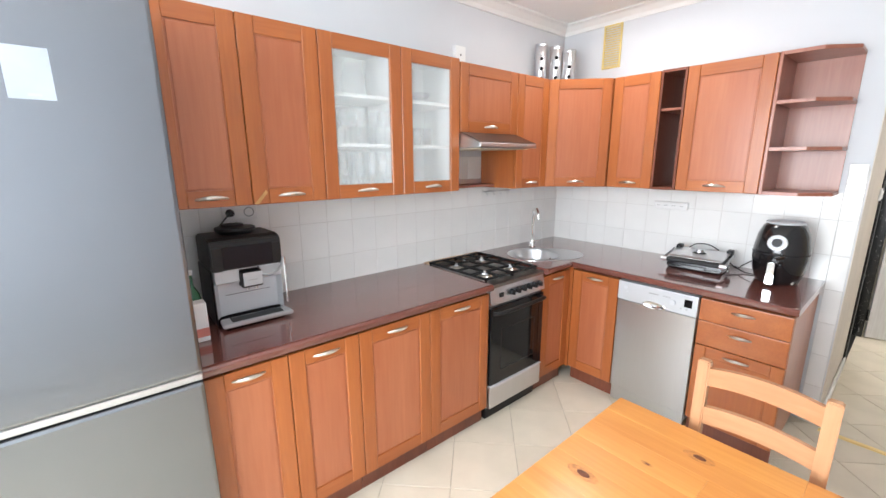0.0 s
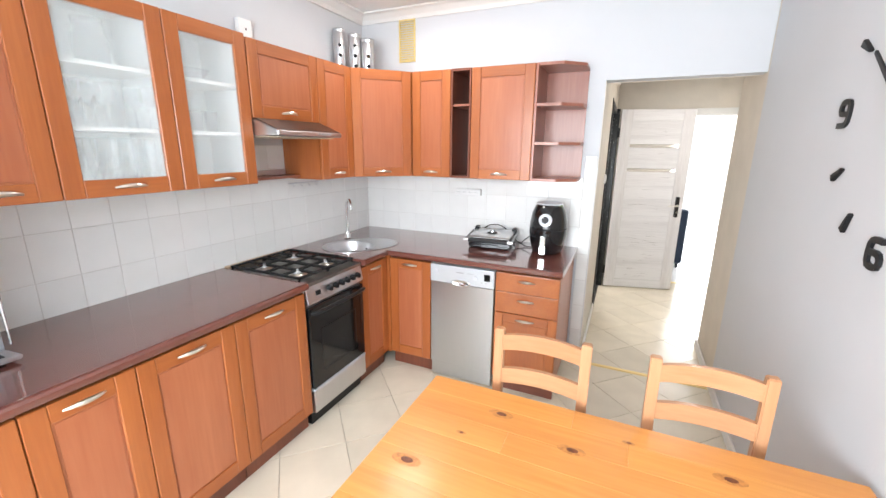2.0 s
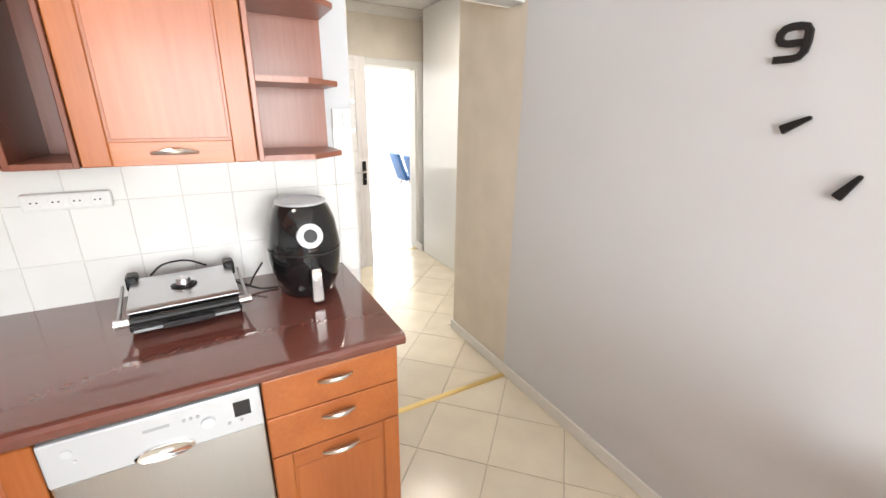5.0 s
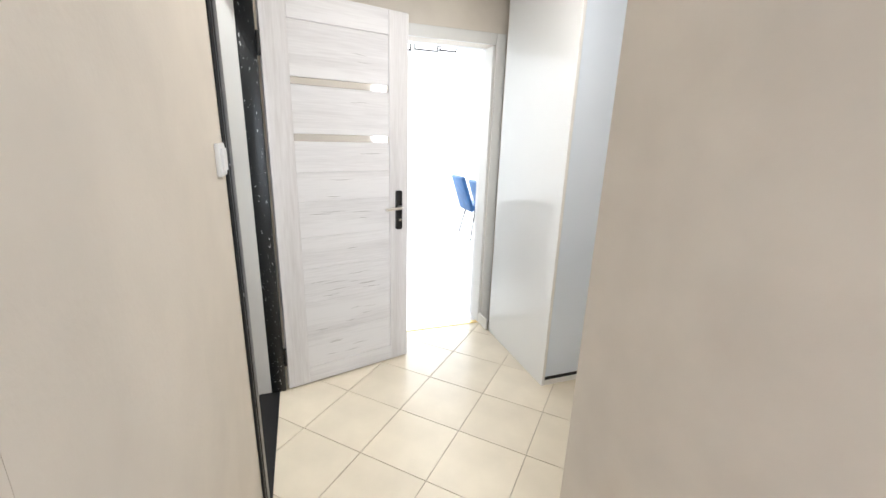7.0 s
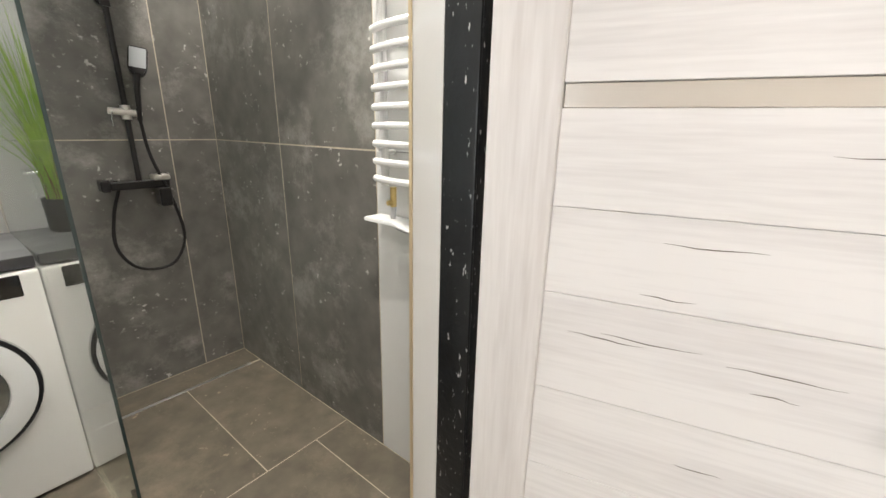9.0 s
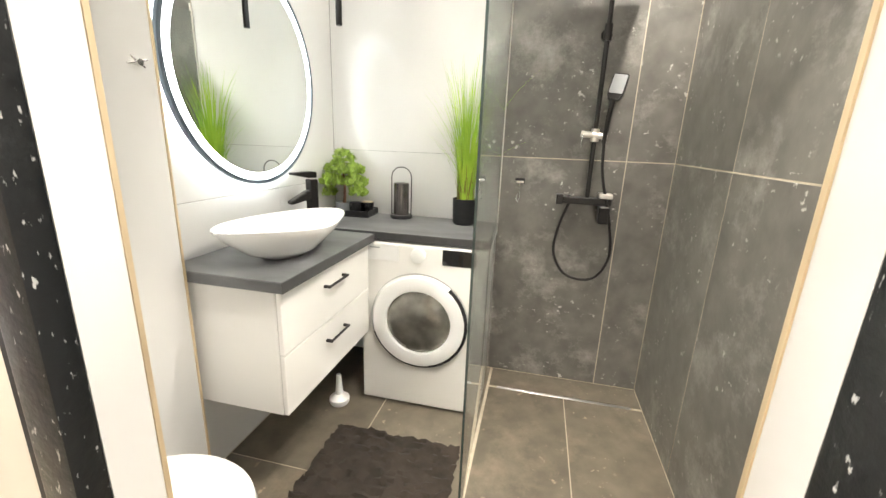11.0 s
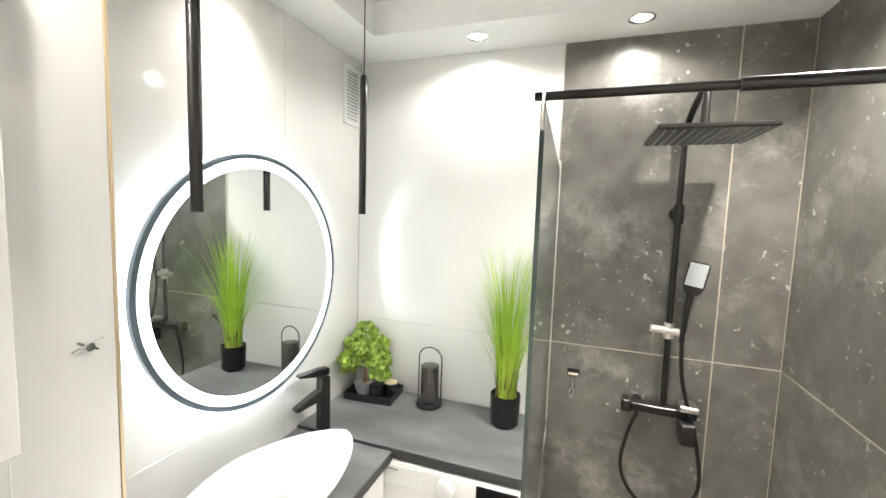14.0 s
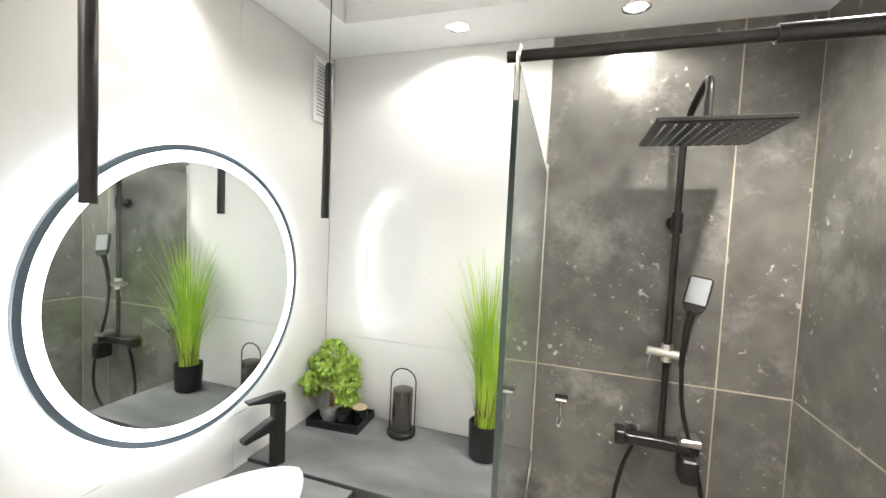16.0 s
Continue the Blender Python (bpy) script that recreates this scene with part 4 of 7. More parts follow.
# coffee machine
cm = thing("coffee_machine", "black and silver bean-to-cup coffee machine", "coffee machine", "", (0.335, 0.385, WT), 90)
part("body", box_bm(0, 0.085, 0.0, 0.275, 0.315, 0.300, 0.012, 2), M_BLACKM, cm)
top = part("top_cover", prism_bm([(0.030, 0.236), (0.318, 0.236), (0.318, 0.350), (0.300, 0.366), (0.070, 0.372), (0.040, 0.360), (0.028, 0.340)], -0.004, 0.279, "x", 0.006), M_BLACKM, cm, "black upper housing")
part("screen", box_bm(0.040, 0.0260, 0.246, 0.240, 0.0285, 0.338, 0.001), M_SCREEN, top, "dark glass display band")
part("light_line", box_bm(0.036, 0.0245, 0.2375, 0.262, 0.0275, 0.2405), M_PANELPALE, top, "thin bright line")
part("side_panel", box_bm(-0.008, 0.045, 0.0, 0.0, 0.315, 0.236, 0.003), M_BLACKM, cm, "black side cheek")
part("side_panel", box_bm(0.275, 0.070, 0.0, 0.281, 0.315, 0.236, 0.002), M_SILVERP, cm, "silver side cheek")
part("bean_lid", join_bm(lathe_bm([(0, 0.030), (0.055, 0.030), (0.082, 0.026), (0.085, 0.018), (0.070, 0.0), (0, 0)], (0.135, 0.185, 0.370), 28), lathe_bm([(0, 0.014), (0.045, 0.012), (0.05, 0)], (0.125, 0.185, 0.398), 20)), M_BLACKM, cm, "black bean container lid", smooth=True)
part("control_band", box_bm(0.004, 0.040, 0.180, 0.100, 0.084, 0.2355, 0.003), M_PANELPALE, cm, "pale silver control band")
part("control_band", box_bm(0.180, 0.040, 0.180, 0.271, 0.084, 0.2355, 0.003), M_PANELPALE, cm, "pale silver control band")
part("front_panel", prism_bm([(0.0005, 0.046), (0.018, 0.074), (0.050, 0.082), (0.225, 0.082), (0.258, 0.074), (0.2745, 0.046), (0.2745, 0.0845), (0.0005, 0.0845)], 0.030, 0.1795, "z"), M_SILVERP, cm, "hollow silver cup bay", smooth=True)
part("bay_joint", box_bm(0.045, 0.0795, 0.118, 0.230, 0.0822, 0.1195), M_BLACKM, cm, "dark joint across the cup bay")
sp = part("spout_block", box_bm(0.098, 0.000, 0.158, 0.182, 0.060, 0.226, 0.006, 2), M_BLACKM, cm, "dark coffee spout block")
part("spout_face", box_bm(0.104, -0.0035, 0.166, 0.180, 0.001, 0.224, 0.003, 2), M_PANELPALE, sp, "silver spout face")
part("spout_badge", box_bm(0.122, -0.0045, 0.190, 0.160, -0.0033, 0.193), M_GREYP, sp)
for x in (0.122, 0.156):
    part("nozzle", cyl_bm((x, 0.020, 0.160), (x, 0.020, 0.146), 0.006), M_CHROME, sp)
part("milk_hose", tube_bm(curve_pts([(0.182, 0.02, 0.20), (0.225, 0.012, 0.198), (0.265, 0.014, 0.225), (0.283, 0.030, 0.262)]), 0.006, 8), M_GREYP, cm, smooth=True)
part("milk_pipe", tube_bm([(0.284, 0.032, 0.262), (0.286, 0.030, 0.20), (0.286, 0.024, 0.05)], [0.008, 0.006, 0.004], 8), M_CHROME, cm, "thin bright milk pipe", smooth=True)
tr = part("drip_tray", prism_bm([(0.006, 0.0445), (0.0, -0.040), (0.288, -0.040), (0.278, 0.0445)], 0.012, 0.029, "z", 0.004), M_STEEL, cm, "steel drip tray")
part("grate", box_bm(0.040, -0.024, 0.0292, 0.250, 0.034, 0.0305), M_BLACKM, tr, "black slotted grate")
part("foot", box_bm(0.02, 0.0, 0.0, 0.255, 0.084, 0.0118), M_BLACKM, cm)
wb = thing("milk_carton", "white carton with a pink stripe behind the coffee machine", "carton", "", (0.385, 0.275, WT))
part("box", box_bm(-0.03, 0.0, 0.0, 0.03, 0.055, 0.155, 0.003), M_WHITE, wb)
part("stripe", box_bm(-0.0305, -0.0005, 0.02, 0.0305, 0.0555, 0.055), mat("pink_print", (0.62, 0.22, 0.18), 0.5), wb, "pink printed stripe")
gb = thing("green_bottle", "green glass bottle standing behind the coffee machine", "bottle", "", (0.30, 0.300, WT))
part("bottle", lathe_bm([(0, 0), (0.030, 0), (0.033, 0.006), (0.033, 0.14), (0.028, 0.165), (0.012, 0.20), (0.011, 0.245), (0, 0.245)], (0, 0, 0), 20), mat("dark_green_glass", (0.02, 0.10, 0.045), 0.08, coat=0.4), gb, smooth=True)
part("cap", cyl_bm((0, 0, 0.2452), (0, 0, 0.262), 0.0135, None, 14), M_WHITE, gb, smooth=True)
pl = thing("wall_socket", "black plug in a white wall socket under the cabinet", "socket", "", (0.008, 0.56, 1.335))
part("plate", box_bm(0, -0.06, -0.035, 0.009, 0.10, 0.035, 0.004), M_WHITE, pl)
part("plug", cyl_bm((0.009, -0.025, 0), (0.045, -0.025, 0), 0.019, 0.013), M_BLACKM, pl, smooth=True)
part("socket_ring", lathe_bm([(0.019, 0), (0.023, 0.003), (0.024, 0)], (0, 0, 0), 20), M_GREYP, pl).matrix_basis = pose(0.009, 0.06, 0, 0, 90, 0)
part("cable", tube_bm(curve_pts([(0.045, -0.025, 0), (0.06, -0.05, -0.01), (0.05, -0.09, -0.06)]), 0.0035, 6), M_BLACKM, pl, smooth=True)

# contact grill
gr = thing("contact_grill", "closed steel and black contact grill on the worktop", "grill", "", (1.105, 2.83, WT), 4)
part("base", prism_bm([(0.0, 0.016), (0.02, 0.0), (0.24, 0.0), (0.26, 0.012), (0.26, 0.050), (0.0, 0.046)], 0.014, 0.316, "x", 0.008), M_BLACK, gr, "black lower housing")
part("upper_jaw", prism_bm([(0.004, 0.050), (0.256, 0.054), (0.256, 0.092), (0.004, 0.074)], 0.020, 0.310, "x", 0.006), M_BLACKM, gr, "black upper jaw")
part("lid", prism_bm([(-0.004, 0.076), (0.236, 0.0935), (0.236, 0.104), (0.010, 0.088), (-0.006, 0.081)], 0.016, 0.314, "x", 0.003), M_STEEL, gr, "brushed steel lid plate")
part("handle", tube_bm([(0.020, -0.024, 0.062), (0.310, -0.024, 0.062)], 0.013, 12), M_BLACKM, gr, "black front grip bar", smooth=True)
for x0, x1 in ((-0.014, 0.022), (0.308, 0.344)):
    part("end_cap", tube_bm([(x0, -0.024, 0.062), (x1, -0.024, 0.062)], 0.0135, 14), M_STEEL, gr, "steel end cap", smooth=True)
    xm = x0 + 0.010 if x0 < 0 else x1 - 0.010
    part("arm", prism_bm([(-0.030, 0.056), (-0.016, 0.054), (0.20, 0.086), (0.20, 0.100), (-0.030, 0.070)], xm - 0.004, xm + 0.004, "x", 0.002), M_GREYP, gr, "grey side arm")
for x in (0.004, 0.292):
    part("hinge", box_bm(x, 0.205, 0.070, x + 0.034, 0.262, 0.122, 0.006), M_BLACKM, gr, "black rear hinge block")
dl = part("thermostat", lathe_bm([(0, 0.006), (0.030, 0.006), (0.038, 0.002), (0.038, 0), (0, 0)], (0.165, 0.120, 0.0965), 28, 1.0, 0.85), M_BLACKM, gr, "round black dial plate", smooth=True)
part("dial_knob", lathe_bm([(0, 0.024), (0.019, 0.023), (0.022, 0.018), (0.022, 0.004), (0, 0.004)], (0.165, 0.120, 0.0985), 24), M_STEEL, dl, "steel dial knob", smooth=True)
part("drip_drawer", box_bm(0.095, -0.010, 0.010, 0.235, 0.010, 0.036, 0.004), M_BLACK, gr, "dark drip drawer front")
part("cable", tube_bm(curve_pts([(0.07, 0.255, 0.10), (0.11, 0.27, 0.128), (0.18, 0.275, 0.130), (0.24, 0.262, 0.104)]), 0.0035, 8), M_BLACKM, gr, smooth=True)
part("mains_cable", tube_bm(curve_pts([(0.312, 0.22, 0.045), (0.36, 0.19, 0.020), (0.385, 0.22, 0.040), (0.430, 0.27, 0.075)]), 0.0035, 8), M_BLACKM, gr, smooth=True)
part("mains_cable", tube_bm(curve_pts([(0.345, 0.20, 0.030), (0.40, 0.17, 0.008), (0.46, 0.16, 0.005)]), 0.0035, 8), M_BLACKM, gr, smooth=True)

# air fryer
af = thing("air_fryer", "glossy black egg-shaped air fryer with a silver handle", "air fryer", "", (1.658, 2.985, WT))
part("body", lathe_bm([(0, 0.0), (0.098, 0.0), (0.108, 0.008), (0.128, 0.07), (0.138, 0.14), (0.136, 0.20), (0.124, 0.27), (0.104, 0.318), (0.09, 0.333), (0.0, 0.336)], (0, 0, 0), 44, 0.93, 1.05), M_BLACK, af, smooth=True)
part("top_ring", lathe_bm([(0.094, 0.334), (0.096, 0.342), (0.082, 0.346), (0.078, 0.340), (0.0, 0.338)], (0, 0, 0), 40, 0.93, 1.05), M_SILVERP, af, "silver grey top ring", smooth=True)
hb = part("handle", prism_bm([(-0.021, 0.012), (0.021, 0.012), (0.017, 0.145), (-0.017, 0.145)], -0.188, -0.128, "y", 0.008), M_BLACK, af)
part("grip", prism_bm([(-0.018, 0.018), (0.018, 0.018), (0.015, 0.138), (-0.015, 0.138)], -0.194, -0.187, "y", 0.003), M_CHROME, hb, "silver grip face")
part("drawer_line", lathe_bm([(0.1385, 0.168), (0.1395, 0.171), (0.1385, 0.174)], (0, 0, 0), 44, 0.93, 1.05), M_BLACKM, af, smooth=True)
dial = part("control_dial", lathe_bm([(0, 0.016), (0.024, 0.016), (0.026, 0.010), (0.030, 0.012), (0.042, 0.010), (0.045, 0.0), (0, 0)], (0, 0, 0), 36), M_SILVERP, af, "silver ring dial", smooth=True)
dial.matrix_basis = pose(0, -0.128, 0.238, 76, 0, 0)
part("dial_face", lathe_bm([(0, 0.0172), (0.022, 0.0170), (0.023, 0.0162)], (0, 0, 0), 30), M_BLACKM, dial)

# power strip, switch, grille, canisters
ps = thing("power_strip", "white four-way power strip fixed on the tiles", "socket", "", (0.865, 3.192, 1.255))
part("body", box_bm(0, -0.034, -0.027, 0.225, 0, 0.027, 0.008, 2), M_WHITE, ps)
for k in range(4):
    s = part("socket", lathe_bm([(0.022, 0), (0.024, 0.003), (0.019, 0.003), (0.018, 0.0005), (0, 0.0005)], (0, 0, 0), 22), M_WHITE, ps, smooth=True)
    s.matrix_basis = pose(0.034 + k * 0.052, -0.034, 0, 90, 0, 0)
    for dx in (-0.007, 0.007):
        part("pin_hole", cyl_bm((0.034 + k * 0.052 + dx, -0.0345, 0.001), (0.034 + k * 0.052 + dx, -0.0352, 0.001), 0.0028, None, 8), M_BLACKM, ps)
sw = thing("light_switch", "white double light switch beside the passage", "switch", "", (1.847, 3.191, 1.475))
part("plate", box_bm(0, -0.010, 0, 0.075, 0, 0.075, 0.004, 2), M_WHITE, sw)
for x in (0.008, 0.039):
    part("rocker", box_bm(x, -0.014, 0.010, x + 0.028, -0.009, 0.065, 0.003), M_WHITE, sw)
vg = thing("vent_grille", "yellowed slatted ventilation grille high on the wall", "vent", "", (0.355, 3.199, 2.255))
part("frame", join_bm(box_bm(0, -0.012, 0, 0.145, 0, 0.014, 0.002), box_bm(0, -0.012, 0.296, 0.145, 0, 0.31, 0.002), box_bm(0, -0.012, 0.014, 0.014, 0, 0.296, 0.002), box_bm(0.131, -0.012, 0.014, 0.145, 0, 0.296, 0.002)), M_YELLOWV, vg)
for k in range(17):
    part("slat", prism_bm([(-0.010, 0.018 + k * 0.0165), (-0.008, 0.017 + k * 0.0165), (-0.001, 0.027 + k * 0.0165), (-0.003, 0.028 + k * 0.0165)], 0.0142, 0.1308, "x"), M_YELLOWV, vg)
for k, (x, y, h) in enumerate(((0.075, 2.80, 0.315), (0.165, 2.86, 0.285), (0.245, 2.91, 0.255))):
    cn = thing("storage_canister", "brushed steel storage canister with round windows, on a wall cabinet", "canister", "steel canisters", (x, y, UZ + UH), 0)
    part("body", lathe_bm([(0, 0), (0.045, 0), (0.047, 0.004), (0.047, h - 0.03), (0.045, h - 0.026), (0, h - 0.026)], (0, 0, 0), 24), M_STEEL, cn, smooth=True)
    part("lid", lathe_bm([(0.047, h - 0.026), (0.048, h - 0.008), (0.040, h), (0, h)], (0, 0, 0), 24), M_STEEL, cn, smooth=True)
    for z in (0.06, 0.13, 0.20):
        if z < h - 0.06:
            a = radians(-50)
            part("window", cyl_bm((0.045 * math.cos(a), 0.045 * math.sin(a), z), (0.0485 * math.cos(a), 0.0485 * math.sin(a), z), 0.013, None, 16), M_BLACKGL, cn, "round dark window")
jb = thing("junction_box", "small white junction box on the wall above the cabinets", "junction box", "", (0.0, 1.955, 2.19))
part("box", box_bm(0.0, 0, 0, 0.035, 0.09, 0.11, 0.006, 2), M_WHITE, jb)
part("socket_hole", cyl_bm((0.035, 0.045, 0.055), (0.0362, 0.045, 0.055), 0.006), M_BLACKM, jb)
lp = thing("ceiling_lamp", "round white glass ceiling lamp, switched on", "ceiling lamp", "", (0.80, 2.50, 0))
part("shade", lathe_bm([(0, -0.100), (0.19, -0.097), (0.215, -0.088), (0.228, -0.065), (0.225, -0.025), (0.20, -0.012), (0, -0.012)], (0, 0, KC), 40), M_LAMP, lp, "lit white shade", smooth=True)
part("base", lathe_bm([(0.20, -0.012), (0.205, 0.0), (0, 0.0)], (0, 0, KC - 0.001), 40), M_WHITE, lp)

# glassware behind the glass doors
def goblet(r, h, flute=False):
    if flute:
        return [(0.0, 0.0), (0.028, 0.001), (0.006, 0.006), (0.004, 0.05), (0.016, 0.09), (r, h * 0.75), (r * 0.9, h), (r * 0.84, h), (r * 0.92, h * 0.75), (0.013, 0.095), (0, 0.085)]
    return [(0.0, 0.0), (0.032, 0.001), (0.006, 0.006), (0.0045, 0.07), (0.022, 0.085), (r, 0.12), (r * 0.85, h), (r * 0.80, h), (r * 0.94, 0.12), (0.02, 0.090), (0, 0.086)]


protos = {}
def glass_item(kind, at, label):
    if kind not in protos:
        prof = {"flute": goblet(0.023, 0.205, True), "wine": goblet(0.037, 0.170),
                "jug": [(0, 0), (0.05, 0.0), (0.058, 0.01), (0.062, 0.09), (0.045, 0.13), (0.052, 0.165), (0.048, 0.165), (0.041, 0.13), (0.058, 0.09), (0.054, 0.012), (0, 0.006)],
                "bowl": [(0, 0), (0.035, 0.0), (0.065, 0.025), (0.085, 0.05), (0.081, 0.05), (0.06, 0.028), (0.03, 0.006), (0, 0.006)],
                "tumbler": [(0, 0), (0.027, 0), (0.032, 0.10), (0.029, 0.10), (0.025, 0.008), (0, 0.008)]}[kind]
        protos[kind] = mesh_of(kind, lathe_bm(prof, (0, 0, 0), 18), M_THINGLASS, True)
    ob = new({"flute": "champagne_flute", "wine": "wine_glass", "jug": "glass_jug", "bowl": "glass_bowl", "tumbler": "tumbler"}[kind], protos[kind])
    ob.location = at
    ob.visible_shadow = False
    return tagged(ob, label, "glassware", "glassware in the wall cabinet")


for r, x in enumerate((0.25, 0.16)):
    for k in range(5):
        glass_item("flute", (x, 0.955 + k * 0.073, 1.4135), "tall clear champagne flute on a white shelf")
        glass_item("wine", (x, 0.960 + k * 0.076, 1.6585), "clear stemmed wine glass on a white shelf") if k != 3 else None
glass_item("jug", (0.20, 1.12, 1.8885), "squat clear glass jug on the top shelf")
glass_item("tumbler", (0.22, 0.97, 1.8885), "clear glass tumbler on the top shelf")
glass_item("bowl", (0.20, 1.51, 1.8885), "shallow clear glass bowl on the top shelf")
for y in (1.45, 1.53, 1.61):
    glass_item("tumbler", (0.17, y, 1.6585), "clear glass tumbler on a white shelf")

# wall clock with loose numerals
CY, CZ = 1.668, 1.722
wc = thing("wall_clock", "large black stick-on wall clock with loose numerals and bars", "clock", "", (XC, CY, CZ), -90)
part("hub", lathe_bm([(0, 0.034), (0.03, 0.034), (0.034, 0.028), (0.064, 0.026), (0.069, 0.020), (0.069, 0.0), (0, 0)], (0, 0, 0), 40), M_BLACKM, wc, smooth=True).matrix_basis = pose(0, 0, 0, 90, 0, 0)
def hand_bm(angle, length, back, w):
    a = radians(angle)
    d, nrm = Vector((math.cos(a), math.sin(a))), Vector((-math.sin(a), math.cos(a)))
    pts = [d * length + nrm * w * 0.25, d * length - nrm * w * 0.25, -d * 0.02 - nrm * w * 0.5, -d * back - nrm * w * 0.7, -d * back + nrm * w * 0.7, -d * 0.02 + nrm * w * 0.5]
    return prism_bm([(p.x, p.y) for p in pts], -0.043, -0.036, "y", 0.001)
part("hour_hand", hand_bm(140, 0.25, 0.075, 0.022), M_BLACKM, wc)
part("minute_hand", hand_bm(-48, 0.30, 0.06, 0.016), M_BLACKM, wc).location = (0, -0.009, 0)
part("cap", cyl_bm((0, -0.034, 0), (0, -0.055, 0), 0.007, None, 12), M_SATIN, wc)
def stroke_bm(points, w=0.026):
    """A thick flat stroke along points in the local upright plane."""
    p = [Vector(q) for q in points]
    lo, hi = [], []
    for i, q in enumerate(p):
        d = (p[min(i + 1, len(p) - 1)] - p[max(i - 1, 0)]).normalized()
        nn = Vector((-d.y, d.x)) * w / 2
        lo.append(q - nn)
        hi.append(q + nn)
    bm = bmesh.new()
    rows = [[bm.verts.new((v.x, yy, v.y)) for v, yy in ((a, 0.0), (b, 0.0), (b, -0.014), (a, -0.014))] for a, b in zip(lo, hi)]
    for r0, r1 in zip(rows, rows[1:]):
        for k in range(4):
            bm.faces.new((r0[k], r0[(k + 1) % 4], r1[(k + 1) % 4], r1[k]))
    bm.faces.new(rows[0])
    bm.faces.new(rows[-1][::-1])
    bmesh.ops.recalc_face_normals(bm, faces=bm.faces)
    return bm


def numeral_bm(word):
    """Squarish digits drawn as thick strokes, the same 9 and 6 turned about."""
    six = [(0.050, 0.056), (-0.012, 0.056), (-0.032, 0.050), (-0.044, 0.034), (-0.047, 0.0), (-0.045, -0.036), (-0.034, -0.052), (-0.014, -0.057), (0.014, -0.057),
           (0.034, -0.052), (0.045, -0.036), (0.045, -0.018), (0.034, -0.003), (0.014, 0.002), (-0.036, 0.002)]
    three = [(-0.045, 0.056), (0.03, 0.056), (0.044, 0.046), (0.044, 0.012), (0.03, 0.0), (-0.02, 0.0), (0.03, 0.0), (0.044, -0.012), (0.044, -0.046), (0.03, -0.056), (-0.045, -0.056)]
    if word == "6":
        return stroke_bm(six)
    if word == "9":
        return stroke_bm([(-x, -z) for x, z in six])
    if word == "3":
        return stroke_bm(three)
    one = [(-0.075, 0.036), (-0.050, 0.056), (-0.046, -0.056)]
    two = [(-0.010, 0.050), (0.05, 0.056), (0.062, 0.044), (0.062, 0.010), (0.0, -0.040), (-0.006, -0.054), (0.066, -0.056)]
    return join_bm(stroke_bm(one), stroke_bm(two))


for hour in range(1, 13):
    a = radians(90 - hour * 30)
    cx, cz = 0.40 * math.cos(a), 0.41 * math.sin(a)
    if hour % 3 == 0:
        part("numeral", moved(numeral_bm(str(hour)), cx, 0, cz, 0.70), M_BLACKM, wc, "thick black numeral " + str(hour))
    else:
        d, nrm = Vector((math.cos(a), math.sin(a))), Vector((-math.sin(a), math.cos(a)))
        c = Vector((cx, cz)) * 0.99
        pts = [c + d * 0.035 + nrm * 0.013, c + d * 0.035 - nrm * 0.013, c - d * 0.035 - nrm * 0.005, c - d * 0.035 + nrm * 0.005]
        part("hour_bar", prism_bm([(p.x, p.y) for p in pts], -0.014, 0.0, "y", 0.002), M_BLACKM, wc)

# ---------------------------------------------------------------- hall
# bathroom door frame: old steel frame painted black, worn along its edges
for n, b in (("near", (1.902, 4.318, 0, 1.944, 4.376, 2.03)), ("far", (1.902, 5.150, 0, 1.978, 5.160, 2.03)), ("far_outer", (1.9305, 5.1605, 0, 1.976, 5.205, 2.03)), ("top", (1.902, 4.377, 1.975, 1.944, 5.149, 2.03))):
    structure("door_frame_" + n, box_bm(*b, 0.006, 2), M_BLACKPAINT, "worn black painted steel door frame", "door frame", True)
structure("door_frame_edge", box_bm(1.9305, 4.302, 0, 1.940, 4.3175, 2.05, 0.003), M_BLACKM, "black edge strip of the door frame", "door frame")
structure("threshold_1", box_bm(1.84, 4.377, -0.004, 1.945, 5.149, 0.006, 0.002), M_BLACKM, "dark threshold of the bathroom", "threshold")
structure("tile_jamb", box_bm(1.829, 5.152, 0, 1.9015, 5.1615, 2.03), M_BTILE, "glossy white tiled side of the door opening", "wall")
structure("tile_jamb_near", box_bm(1.829, 4.3605, 0, 1.9015, 4.374, 2.03), M_BTILE, "glossy white tiled side of the door opening", "wall")
structure("trim_gold", box_bm(1.8205, 4.3605, 0, 1.8285, 4.376, 2.03), M_GOLD, "gold edge trim on the tiled corner", "trim")
structure("trim_gold", box_bm(1.8205, 5.150, 0, 1.8285, 5.1615, 2.03), M_GOLD, "gold edge trim on the tiled corner", "trim")
# open door leaf
LW, LH = 0.748, 2.015
lf = thing("door_1", "open whitewashed wooden door with two slim glass strips", "door", "", (1.996, 5.152, 0.008), 14.4)
tagged(lf, kind="structure")
ST = 0.118
for x0 in (0, LW - ST):
    part("stile", box_bm(x0, 0, 0, x0 + ST, 0.040, LH, 0.003), M_WASHED_V, lf, "upright whitewashed door stile")
rails = [(0.0, 0.095), (1.895, LH)]
for z0, z1 in rails:
    part("rail", box_bm(ST, 0.0005, z0, LW - ST, 0.0395, z1, 0.002), M_WASHED, lf)
zs = [0.095, 0.295, 0.49, 0.685, 0.86, 1.05, 1.20, 1.352]
for z0, z1 in zip(zs, zs[1:]):
    part("plank", box_bm(ST, 0.006, z0 + 0.0004, LW - ST, 0.034, z1 - 0.0004, 0.001), M_WASHED, lf, "whitewashed cross plank")
